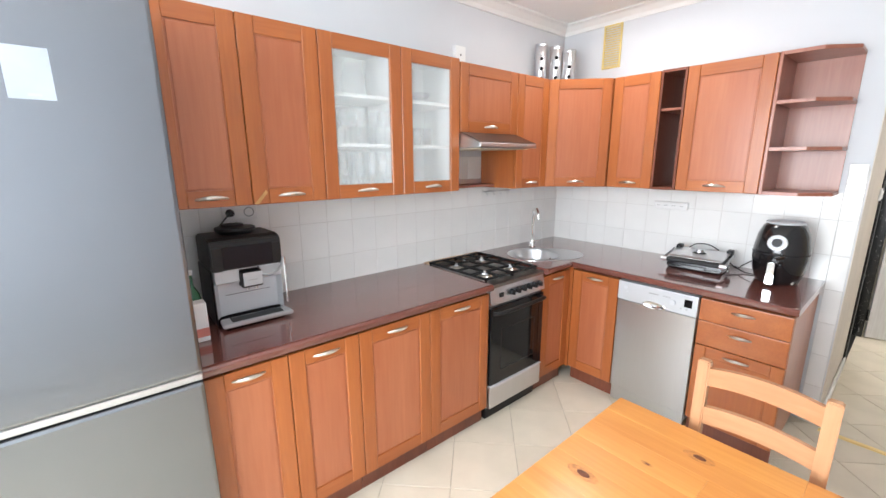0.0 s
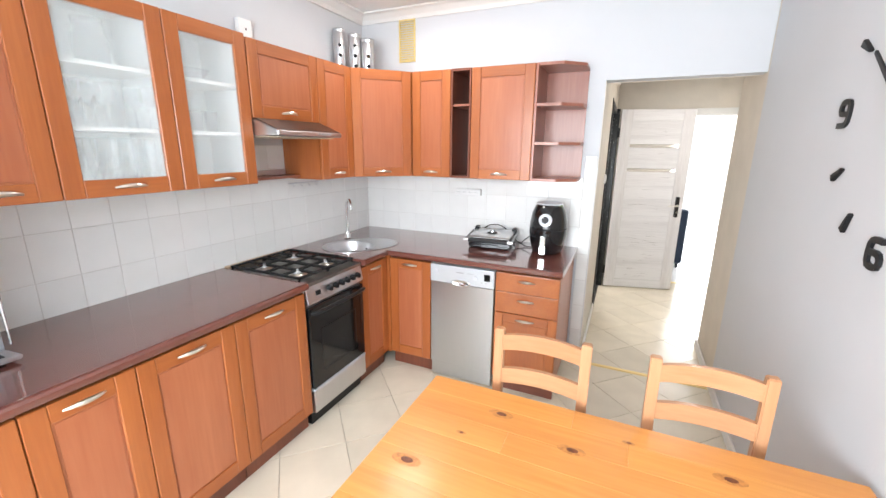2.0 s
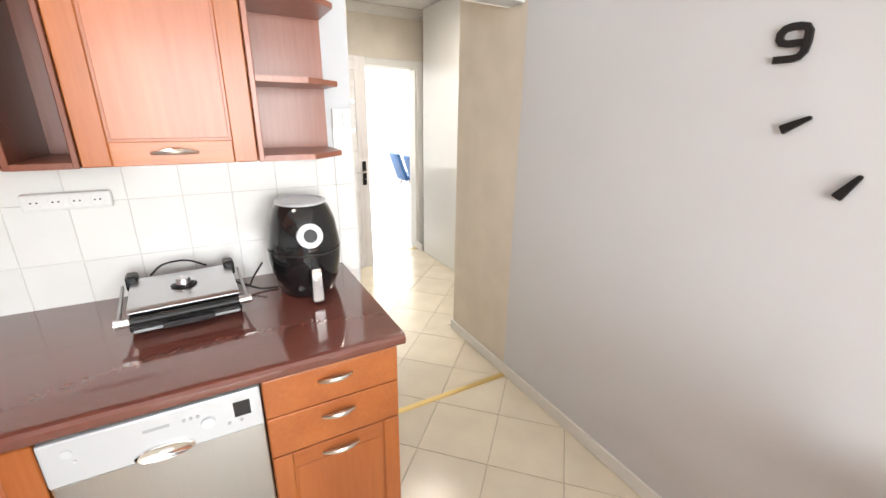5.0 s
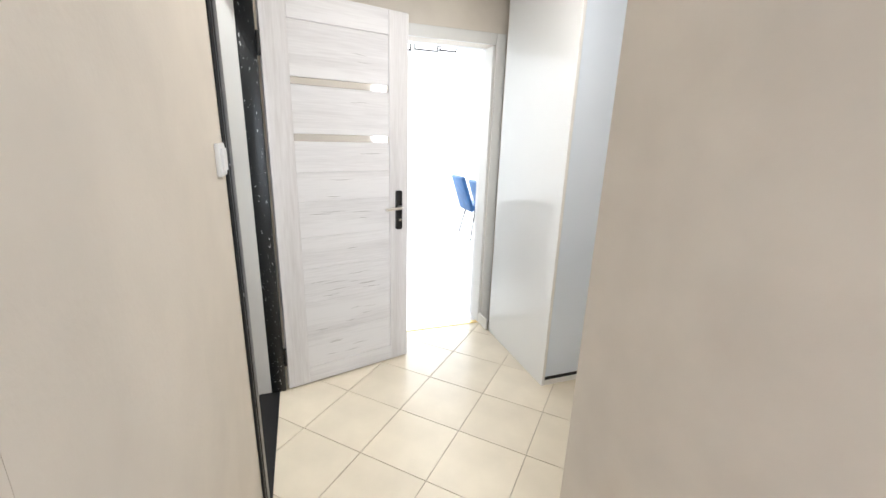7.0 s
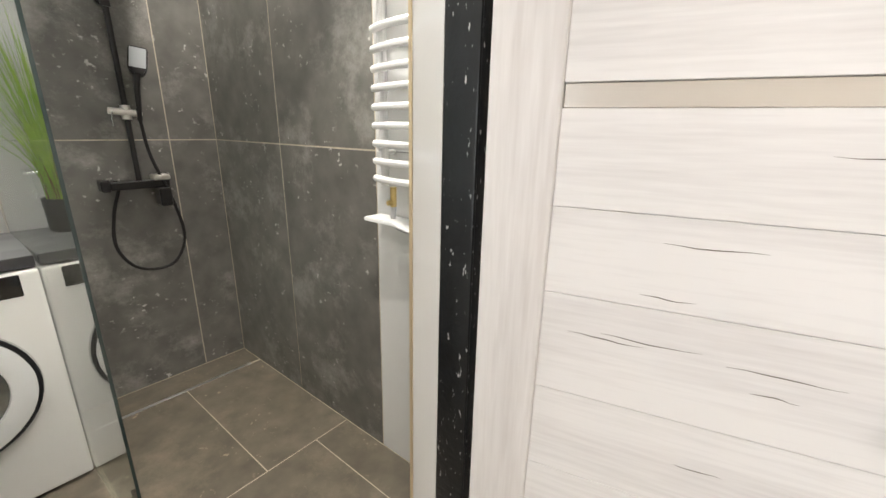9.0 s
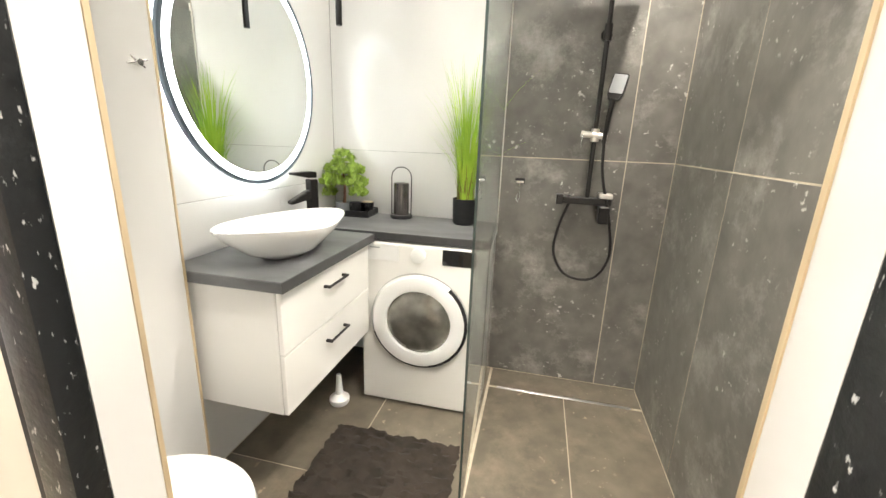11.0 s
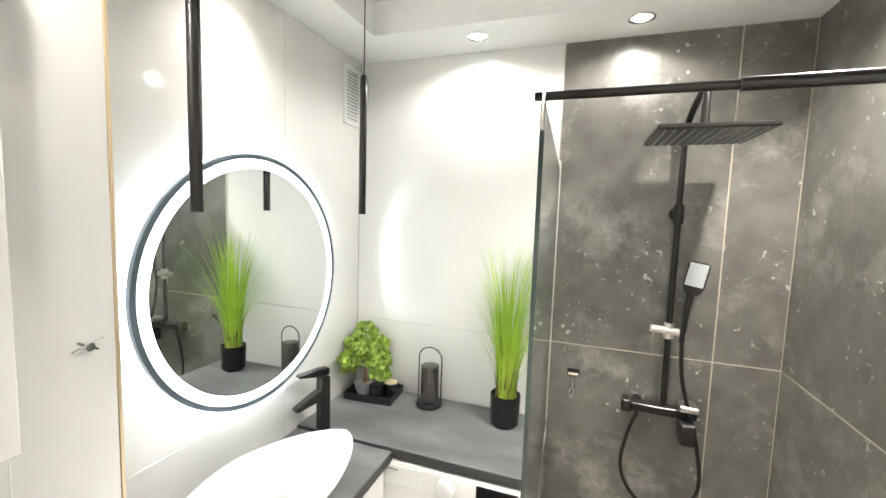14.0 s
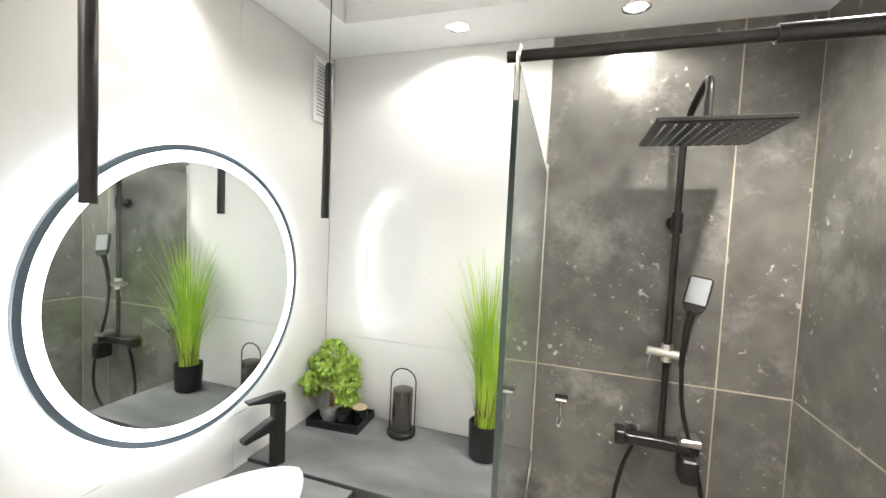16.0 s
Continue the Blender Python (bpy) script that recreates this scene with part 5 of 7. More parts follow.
for z0, z1 in ((1.388, 1.615), (1.650, 1.895)):
    part("plank", box_bm(ST, 0.006, z0 + 0.0004, LW - ST, 0.034, z1 - 0.0004, 0.001), M_WASHED, lf, "whitewashed cross plank")
for z0, z1 in ((1.353, 1.387), (1.616, 1.649)):
    part("glass_strip", box_bm(ST + 0.002, 0.010, z0, LW - ST - 0.002, 0.030, z1), M_SATINGL, lf, "slim satin glass strip")
rng = random.Random(5)
for k in range(30):
    z = rng.choice(zs[:-1] + [1.42, 1.66]) + rng.uniform(0.02, 0.15)
    if 1.345 < z < 1.395 or 1.61 < z < 1.655 or z > 1.88:
        continue
    x0 = rng.uniform(ST + 0.01, LW - ST - 0.16)
    ln = rng.uniform(0.05, 0.15)
    pts = [(x0 + ln * s / 6, 0.0058, z + 0.0016 * math.sin(s * 0.9 + k) + rng.uniform(-0.0008, 0.0008)) for s in range(7)]
    part("crack", tube_bm(pts, [0.0002, 0.0005, 0.0008, 0.0009, 0.0007, 0.0004, 0.0002], 4), M_CRACK, lf, "thin dark crack in the grain")
hp = part("handle_plate", box_bm(LW - 0.082, -0.006, 0.855, LW - 0.042, 0.0, 1.085, 0.009, 2), M_BLACKMETAL, lf, "dark rounded handle plate")
part("lever", tube_bm(curve_pts([(LW - 0.062, -0.004, 0.99), (LW - 0.062, -0.045, 0.99), (LW - 0.085, -0.050, 0.988), (LW - 0.165, -0.046, 0.983)]), 0.0085, 10), M_SATIN, hp, "satin lever handle", smooth=True)
part("key_turn", cyl_bm((LW - 0.062, -0.005, 0.915), (LW - 0.062, -0.022, 0.915), 0.011, 0.009, 14), M_CHROME, hp, smooth=True)
for z in (0.16, 1.72):
    part("hinge", cyl_bm((-0.012, -0.012, z), (-0.012, -0.012, z + 0.10), 0.009, None, 12), M_BLACKMETAL, lf, "black door hinge", smooth=True)
# hall light switch
hs = thing("light_switch", "white single light switch on the hall wall", "switch", "", (XW, 4.182, 1.290))
part("plate", box_bm(0.0, 0, 0, 0.012, 0.085, 0.085, 0.005, 2), M_WHITE, hs)
part("rocker", box_bm(0.011, 0.016, 0.013, 0.018, 0.069, 0.072, 0.004, 2), M_WHITE, hs)
# door casing to the bright room
structure("door_frame_room", join_bm(box_bm(3.388, 5.645, 0, 3.46, 5.66, 2.055, 0.004), box_bm(2.49, 5.645, 1.984, 3.387, 5.66, 2.055, 0.004), box_bm(2.49, 5.645, 0, 2.562, 5.66, 1.983, 0.004),
          box_bm(3.372, 5.661, 0, 3.3895, 5.785, 1.984, 0.003), box_bm(2.5605, 5.661, 0, 2.578, 5.785, 1.984, 0.003)), M_TRIM, "white casing of the room door", "door frame")
structure("threshold_2", box_bm(2.578, 5.655, -0.004, 3.372, 5.695, 0.006, 0.002), M_BRASS, "brass strip between hall tiles and room floor", "threshold")
# sliding wardrobe
wd = thing("sliding_wardrobe", "tall white wardrobe with sliding doors and dark rails", "wardrobe", "", (3.395, 4.775, 0))
part("side_panel", box_bm(0, 0, 0, 0.020, 0.735, HC - 0.01, 0.002), M_WARD, wd, "white side panel")
part("door", box_bm(0.022, 0.010, 0.05, 0.86, 0.030, HC - 0.06, 0.002), M_WARDCOOL, wd, "glossy white sliding door, cool daylight tint in its colour")
part("bottom_rail", box_bm(0.020, 0.0, 0.0, 0.90, 0.060, 0.034, 0.002), M_WHITE, wd)
part("rail_groove", box_bm(0.021, 0.004, 0.0345, 0.90, 0.06, 0.048), M_BLACKM, wd, "dark rail groove")
part("door_edge", box_bm(0.862, 0.006, 0.05, 0.885, 0.054, HC - 0.06, 0.002), M_BLACKM, wd, "dark door edge profile")
part("edge_grip", box_bm(0.850, -0.004, 1.50, 0.875, 0.006, 1.53, 0.002), M_BLACKM, wd)
part("side_panel", box_bm(0.90, 0, 0, 1.05, 0.735, HC - 0.01, 0.002), M_TRIM, wd)
part("back_panel", box_bm(0.021, 0.725, 0.0, 0.899, 0.735, HC - 0.01), M_WARD, wd)
part("top_panel", box_bm(0.021, 0.0, HC - 0.05, 0.899, 0.724, HC - 0.012), M_WARD, wd)

# ---------------------------------------------------------------- bright room beyond the hall
structure("floor_room", box_bm(0.9, 5.66, -0.12, 6.9, 10.6, -0.002), M_ROOMFLOOR, "pale polished floor of the bright room", "floor")
structure("wall_room_near_left", box_bm(0.9, 5.785, 0, 2.56, 5.86, 2.75), M_ROOMWALL, "white wall of the bright room")
structure("wall_room_near_right", box_bm(3.39, 5.785, 0, 6.9, 5.86, 2.75), M_ROOMWALL, "white wall of the bright room")
structure("wall_room_near_top", box_bm(2.56, 5.785, 1.985, 3.39, 5.86, 2.75), M_ROOMWALL, "white wall of the bright room")
structure("wall_room_west", box_bm(0.75, 5.66, 0, 0.9, 10.6, 2.75), M_ROOMWALL, "white wall of the bright room")
structure("wall_room_east", box_bm(6.9, 5.66, 0, 7.05, 10.6, 2.75), M_ROOMWALL, "white wall of the bright room")
structure("wall_room_far", box_bm(0.9, 10.45, 0, 6.9, 10.6, 2.75), M_ROOMWALL, "white far wall of the bright room")
structure("ceiling_room", box_bm(0.75, 5.66, 2.75, 7.05, 10.6, 2.87), M_CEIL, "white ceiling of the bright room", "ceiling")
def blue_chair(at, turn):
    c = thing("upholstered_chair", "blue velvet dining chair on thin black metal legs", "chair", "blue chairs round the white table", at, turn)
    part("seat", box_bm(-0.23, -0.22, 0.42, 0.23, 0.22, 0.50, 0.03, 3), M_BLUE, c, smooth=True)
    bk = box_bm(-0.225, -0.028, 0.0, 0.225, 0.028, 0.50, 0.026, 3)
    for v in bk.verts:
        v.co.x *= 1.0 - 0.16 * abs(v.co.z / 0.5 - 0.35)
        v.co.y -= 0.35 * v.co.x ** 2
    bmesh.ops.transform(bk, matrix=pose(0, 0.215, 0.40, -19, 0, 0), verts=bk.verts)
    part("backrest", bk, M_BLUE, c, smooth=True)
    for sx in (-1, 1):
        for sy in (-1, 1):
            part("leg", tube_bm([(sx * 0.16, sy * 0.15, 0.42), (sx * 0.23, sy * 0.23, 0.0)], [0.011, 0.008], 8), M_BLACKM, c, smooth=True)
    return c
bc = blue_chair((4.53, 8.25, 0), 90)
for at, tn in (((4.53, 7.62, 0), 92), ((4.53, 6.98, 0), 89), ((5.46, 8.30, 0), -90), ((5.46, 7.65, 0), -92)):
    copy_thing(bc, pose(*at, 0, 0, tn))
wt = thing("white_table", "white dining table in the bright room", "table", "", (5.0, 7.78, 0))
part("tabletop", box_bm(-0.40, -0.85, 0.72, 0.40, 0.85, 0.75, 0.006), M_WHITEG, wt)
for sy in (-0.78, 0.78):
    part("leg_frame", join_bm(box_bm(-0.36, sy - 0.02, 0, 0.36, sy + 0.02, 0.04), box_bm(-0.36, sy - 0.02, 0.0401, -0.32, sy + 0.02, 0.719), box_bm(0.32, sy - 0.02, 0.0401, 0.36, sy + 0.02, 0.719)), M_BLACKM, wt, "black metal leg frame")
ac = thing("armchair", "dark navy upholstered armchair on short feet", "armchair", "", (2.62, 6.72, 0), 180)
part("seat", box_bm(-0.22, -0.30, 0.07, 0.22, 0.20, 0.44, 0.03, 3), M_NAVY, ac, smooth=True)
part("backrest", box_bm(-0.31, 0.205, 0.07, 0.31, 0.33, 0.82, 0.04, 3), M_NAVY, ac, smooth=True)
for sx in (-0.31, 0.225):
    part("armrest", box_bm(sx, -0.30, 0.07, sx + 0.085, 0.20, 0.74, 0.035, 3), M_NAVY, ac, smooth=True)
for sx in (-0.26, 0.26):
    for sy in (-0.25, 0.27):
        part("foot", cyl_bm((sx, sy, 0.0), (sx, sy, 0.072), 0.014, 0.02, 12), M_BLACKM, ac)
pn = thing("square_ring_chandelier", "hanging lamp of dark square metal rings", "pendant lamp", "", (3.55, 8.0, 2.30))
for cx, a, z0 in ((-0.24, 0.21, 0.045), (0.06, 0.28, 0.060), (0.33, 0.20, 0.075)):
    s, z1 = 0.009, z0 + 0.32
    part("ring", join_bm(box_bm(cx - a / 2, -s, z0 - s, cx + a / 2, s, z0 + s), box_bm(cx - a / 2, -s, z1 - s, cx + a / 2, s, z1 + s), box_bm(cx - a / 2 - s, -s, z0 - s, cx - a / 2 + s, s, z1 + s), box_bm(cx + a / 2 - s, -s, z0 - s, cx + a / 2 + s, s, z1 + s)), M_BLACKMETAL, pn, "dark square metal ring")
    part("cord", cyl_bm((cx, 0, z1), (cx, 0, 0.449), 0.003, None, 6), M_BLACKMETAL, pn)
part("canopy", box_bm(-0.35, -0.04, 0.42, 0.35, 0.04, 0.449), M_BLACKMETAL, pn)

# ---------------------------------------------------------------- bathroom
BXW, BYR, BYM = 0.045, 5.545, 3.74       # back wall, shower side wall, mirror wall
structure("wall_bath_back", box_bm(-0.10, 3.70, 0, BXW - 0.012, 5.70, 2.70), M_BGROUT, "tiled back wall of the bathroom")
structure("wall_bath_side", box_bm(BXW - 0.012, BYR + 0.012, 0, 1.83, 5.70, 2.70), M_BGROUT, "tiled shower side wall")
structure("wall_bath_mirror", box_bm(BXW - 0.012, 3.701, 0, 1.83, BYM - 0.012, 2.70), M_TRIM, "tiled mirror wall")
structure("wall_bath_box", box_bm(1.245, BYM - 0.010, 0, 1.829, 3.84, BC), M_BTILE, "glossy white tiled box wall over the toilet")
structure("trim_gold", box_bm(1.237, 3.828, 0, 1.244, 3.843, BC), M_GOLD, "gold edge trim of the tiled box", "trim")
structure("trim_joint", box_bm(1.43, 3.8402, 0.0, 1.433, 3.8412, 1.33), M_TRIM, "fine tile joint", "trim")
structure("wall_bath_door", box_bm(1.815, 3.84, 0, 1.8285, 4.36, 2.70), M_BTILE, "glossy white tiles beside the bathroom door")
structure("wall_bath_door_far", box_bm(1.815, 5.162, 0, 1.8285, BYR + 0.012, 2.70), M_BTILE, "glossy white tiles beside the bathroom door")
structure("wall_bath_door_top", box_bm(1.815, 4.36, 2.04, 1.8285, 5.162, 2.70), M_BTILE, "glossy white tiles over the bathroom door")
structure("floor_bath", box_bm(-0.1, 3.70, -0.12, 1.84, 5.70, -0.0012), M_DGROUT, "pale grout bed of the dark bathroom tiles", "floor")
# tray ceiling: lower rim and raised middle
rx0, rx1, ry0, ry1 = 0.31, 1.50, 3.96, 5.33
structure("ceiling_bath", join_bm(box_bm(BXW - 0.012, BYM - 0.012, BC, rx0, BYR + 0.012, 2.70), box_bm(rx1, BYM - 0.012, BC, 1.829, BYR + 0.012, 2.70),
          box_bm(rx0, BYM - 0.012, BC, rx1, ry0, 2.70), box_bm(rx0, ry1, BC, rx1, BYR + 0.012, 2.70), box_bm(rx0, ry0, BC + 0.13, rx1, ry1, 2.70)), M_CEIL, "white suspended ceiling with a raised middle", "ceiling")
# The last three fittings are unseen, added to go with the extra spots.
for x, y in ((0.20, 4.37), (0.20, 4.97), (0.85, 3.87), (1.62, 4.00), (0.75, 5.38), (1.60, 5.05)):
    s = thing("ceiling_spotlight", "round recessed ceiling spotlight, lit, one of a partly added set", "spotlight", "bathroom ceiling spotlights", (x, y, BC))
    part("ring", lathe_bm([(0.046, 0.0), (0.046, -0.004), (0.036, -0.006), (0.033, -0.001)], (0, 0, 0), 28), M_CHROME, s, smooth=True)
    part("bulb", lathe_bm([(0.033, -0.001), (0, -0.0015)], (0, 0, 0), 24), M_SPOT, s, "glowing bulb")

# round lit mirror
MX, MZ, MR = 0.755, 1.543, 0.425
mr = thing("round_mirror", "round backlit mirror with a lit ring on the tiled wall", "mirror", "", (MX, BYM, MZ))
def ring_xz(r0, r1, y0, y1, seg=72):
    bm = lathe_bm([(r0, y0), (r1, y0), (r1, y1), (r0, y1), (r0, y0)], (0, 0, 0), seg)
    bmesh.ops.transform(bm, matrix=pose(0, 0, 0, -90, 0, 0), verts=bm.verts)
    return bm
def disc_xz(r, y0, y1, seg=72):
    bm = lathe_bm([(0, y0), (r, y0), (r, y1), (0, y1)], (0, 0, 0), seg)
    bmesh.ops.transform(bm, matrix=pose(0, 0, 0, -90, 0, 0), verts=bm.verts)
    return bm
part("back_plate", disc_xz(MR - 0.070, 0.001, 0.0335), M_GREYP, mr)
part("backlight", ring_xz(MR - 0.034, MR - 0.003, 0.0325, 0.0335), M_HALO, mr, "cool white backlight strip")
part("rim", ring_xz(MR - 0.016, MR, 0.034, 0.049), M_RIM, mr, "blue-grey outer rim", True)
part("lit_ring", ring_xz(MR - 0.046, MR - 0.0165, 0.034, 0.0465), M_RING, mr, "lit frosted ring")
part("mirror_glass", disc_xz(MR - 0.0465, 0.034, 0.047), M_MIRROR, mr, "mirror glass")
# pendants
for x, y in ((1.19, 4.03), (0.48, 4.015)):
    p = thing("pendant_lamp", "slim black tube pendant lamp on a thin cord", "pendant lamp", "black tube pendants", (x, y, 0))
    part("tube", lathe_bm([(0, 1.780), (0.013, 1.780), (0.0135, 1.783), (0.0135, 2.285), (0.010, 2.295), (0, 2.295)], (0, 0, 0), 24), M_BLACKMETAL, p, smooth=True)
    zc = BC + 0.13 if (rx0 < x < rx1 and ry0 < y < ry1) else BC
    part("cord", cyl_bm((0, 0, 2.295), (0, 0, zc - 0.02), 0.0022, None, 8), M_BLACKM, p)
    part("canopy", lathe_bm([(0, -0.022), (0.045, -0.022), (0.048, -0.018), (0.048, 0), (0, 0)], (0, 0, zc), 28), M_BLACKMETAL, p, smooth=True)
# bathroom grille
bg = thing("bathroom_vent_grille", "white slatted ventilation grille on the tiles", "vent", "", (0.06, BYM, 2.195))
part("frame", join_bm(box_bm(0, 0.0, 0, 0.14, 0.012, 0.018, 0.002), box_bm(0, 0, 0.252, 0.14, 0.012, 0.27, 0.002), box_bm(0, 0, 0.018, 0.018, 0.012, 0.252, 0.002), box_bm(0.122, 0, 0.018, 0.14, 0.012, 0.252, 0.002)), M_WHITE, bg)
part("backing", box_bm(0.018, 0.0, 0.018, 0.122, 0.002, 0.252), M_GREYP, bg)
for k in range(15):
    part("slat", prism_bm([(0.010, 0.020 + k * 0.0155), (0.008, 0.019 + k * 0.0155), (0.002, 0.029 + k * 0.0155), (0.004, 0.030 + k * 0.0155)], 0.0182, 0.1218, "x"), M_WHITE, bg)
# vanity, counter, washing machine
ww = thing("washer_worktop", "grey concrete-look worktop over the washing machine", "worktop", "", (BXW, BYM, 0.858))
part("slab", box_bm(0.002, 0.002, 0, 0.513 - BXW, 4.715 - BYM, 0.038, 0.003), M_GREYTOP, ww)
part("front_edge", box_bm(0.513 - BXW, 0.002, 0.0005, 0.515 - BXW, 4.714 - BYM, 0.0375, 0.0008), M_EDGE, ww, "grey edge band")
va = thing("vanity_unit", "white gloss wall-hung vanity with two drawers", "vanity", "", (0.53, BYM + 0.004, 0))
part("body", box_bm(0, 0, 0.392, 0.680, 0.395, 0.846, 0.003), M_WHITEG, va)
for z0, z1 in ((0.394, 0.6185), (0.6205, 0.844)):
    d = part("drawer_front", box_bm(0.001, 0.396, z0, 0.679, 0.415, z1, 0.003), M_WHITEG, va, "white gloss drawer front")
    hz = z1 - 0.078
    part("handle", join_bm(box_bm(0.26, 0.435, hz, 0.42, 0.443, hz + 0.010, 0.002), box_bm(0.262, 0.414, hz, 0.272, 0.436, hz + 0.010), box_bm(0.408, 0.414, hz, 0.418, 0.436, hz + 0.010)), M_BLACKMETAL, d, "dark bar handle")
vt = thing("stone_look_worktop", "dark grey concrete-look vanity top", "worktop", "", (0.517, BYM, 0.848))
part("slab", box_bm(0, 0.002, 0, 0.717, 4.183 - BYM, 0.038, 0.003), M_GREYTOP, vt)
part("front_edge", box_bm(0, 4.183 - BYM, 0.0005, 0.717, 4.185 - BYM, 0.0375, 0.0008), M_EDGE, vt, "grey edge band")
bs = thing("vessel_basin", "pointed oval white ceramic vessel basin", "basin", "", (0.950, 4.02, 0.886), -11)
def leaf_shape(prof):
    bm = lathe_bm(prof, (0, 0, 0), 56)
    for v in bm.verts:
        r = math.hypot(v.co.x, v.co.y)
        if r > 1e-5:
            a = math.atan2(v.co.y, v.co.x)
            f = 1.0 / (abs(math.cos(a)) ** 1.55 + abs(math.sin(a) * 1.62) ** 1.55) ** (1 / 1.55)
            v.co.x, v.co.y = v.co.x * f, v.co.y * f
            v.co.z += 0.05 * max(0, (r / 0.30)) ** 2 * 0.25 * math.cos(a) ** 2 * (1 if v.co.z > 0.02 else 0)
    return bm
part("bowl", leaf_shape([(0, 0.0), (0.09, 0.0), (0.17, 0.030), (0.255, 0.085), (0.292, 0.118), (0.294, 0.124), (0.286, 0.125), (0.245, 0.096), (0.16, 0.066), (0.06, 0.052), (0, 0.050)]), M_CERAMIC, bs, smooth=True)
part("drain_cap", lathe_bm([(0, 0.066), (0.026, 0.066), (0.031, 0.062), (0.031, 0.050)], (0.0, 0.015, 0), 24), M_GREYP, bs, "dark round drain cap", smooth=True)
tp = thing("basin_tap", "tall dark metal basin tap with a flat lever", "tap", "", (0.50, 3.86, 0.896), -20)
part("column", box_bm(-0.021, -0.021, 0, 0.021, 0.021, 0.225, 0.006, 2), M_BLACKMETAL, tp)
part("spout", prism_bm([(0.0, 0.135), (0.125, 0.115), (0.130, 0.130), (0.04, 0.170), (0.0, 0.180)], -0.018, 0.018, "y", 0.004), M_BLACKMETAL, tp)
part("lever", prism_bm([(-0.02, 0.230), (0.03, 0.232), (0.115, 0.250), (0.115, 0.258), (0.02, 0.262), (-0.02, 0.258)], -0.017, 0.017, "y", 0.003), M_BLACKMETAL, tp)
wm = thing("washing_machine", "white front-loading washing machine under the worktop", "washing machine", "", (0.525, 4.120, 0), 90)
part("body", box_bm(0, 0.0, 0.012, 0.598, 0.46, 0.850, 0.010, 2), M_WHITEG, wm)
part("foot", box_bm(0.03, 0.03, 0.0, 0.57, 0.43, 0.013), M_BLACKM, wm)
def ring_front(prof, c):
    bm = lathe_bm(prof, (0, 0, 0), 48)
    bmesh.ops.transform(bm, matrix=pose(c[0], c[1], c[2], 90, 0, 0), verts=bm.verts)
    return bm
DC = (0.295, 0.0, 0.478)
dr = part("door", ring_front([(0.235, 0.0), (0.238, 0.012), (0.225, 0.030), (0.185, 0.040), (0.160, 0.034), (0.155, 0.01)], DC), M_WHITE, wm, "white porthole door ring", smooth=True)
part("chrome_ring", ring_front([(0.2385, 0.004), (0.242, 0.010), (0.239, 0.016)], DC), M_CHROME, dr, smooth=True)
part("porthole", ring_front([(0.158, 0.020), (0.13, 0.034), (0.08, 0.044), (0, 0.048)], DC), mat("porthole_glass", (0.42, 0.41, 0.37), 0.06, 0.7, noise_scale=9, amount=0.7), dr, "domed dark porthole glass", smooth=True)
arc = []
for k in range(15):
    a = radians(-75 + k * 9)
    arc.append((DC[0] + 0.228 * math.cos(a), -0.020, DC[2] + 0.228 * math.sin(a)))
part("dark_arc", tube_bm(arc, 0.011, 8), M_BLACKM, dr, "dark arc trim", smooth=True)
part("dark_arc", tube_bm([(DC[0] + 0.236 * math.cos(radians(200 + k * 7)), -0.010, DC[2] + 0.236 * math.sin(radians(200 + k * 7))) for k in range(17)], 0.008, 8), M_BLACKM, dr, smooth=True)
part("display", box_bm(0.398, -0.004, 0.768, 0.548, 0.001, 0.842, 0.003), M_BLACKGL, wm, "black display panel")
part("dial", ring_front([(0.034, 0.0), (0.034, 0.018), (0.028, 0.022), (0, 0.022)], (0.285, 0, 0.805)), M_WHITE, wm, smooth=True)
part("detergent_drawer", box_bm(0.025, -0.003, 0.765, 0.190, 0.001, 0.842, 0.003), M_WHITE, wm)
part("badge", box_bm(0.045, -0.0045, 0.822, 0.095, -0.003, 0.828), M_GREYP, wm)
# things on the worktop
ty = thing("decor_tray", "small black square tray on the worktop", "tray", "", (0.145, 3.90, 0.896), 4)
part("base", box_bm(-0.085, -0.12, 0, 0.085, 0.12, 0.006), M_BLACKM, ty)
for b in ((-0.085, -0.12, 0.006, 0.085, -0.114, 0.034), (-0.085, 0.114, 0.006, 0.085, 0.12, 0.034), (-0.085, -0.114, 0.006, -0.079, 0.114, 0.034), (0.079, -0.114, 0.006, 0.085, 0.114, 0.034)):
    part("rim", box_bm(*b, 0.001), M_BLACKM, ty)
bz = thing("artificial_bonsai", "small green artificial bonsai in a dark pot", "plant", "", (0.150, 3.850, 0.902))
part("pot", lathe_bm([(0, 0), (0.033, 0), (0.048, 0.030), (0.050, 0.062), (0.046, 0.062), (0.044, 0.052), (0, 0.050)], (0, 0, 0), 24), M_GREYP, bz, "dark grey pot", smooth=True)
part("trunk", tube_bm(curve_pts([(0, 0, 0.05), (0.012, 0.01, 0.10), (-0.008, 0.0, 0.16), (0.004, 0.0, 0.24), (0, 0, 0.30)]), [0.010 - 0.00022 * k for k in range(33)], 8), M_STEM, bz, smooth=True)
part("gravel", lathe_bm([(0, 0.006), (0.03, 0.005), (0.044, 0)], (0, 0, 0.052), 20), mat("white_gravel", (0.6, 0.58, 0.52), 0.8, noise_scale=120, amount=0.6, bump=0.8, bump_scale=200), bz)
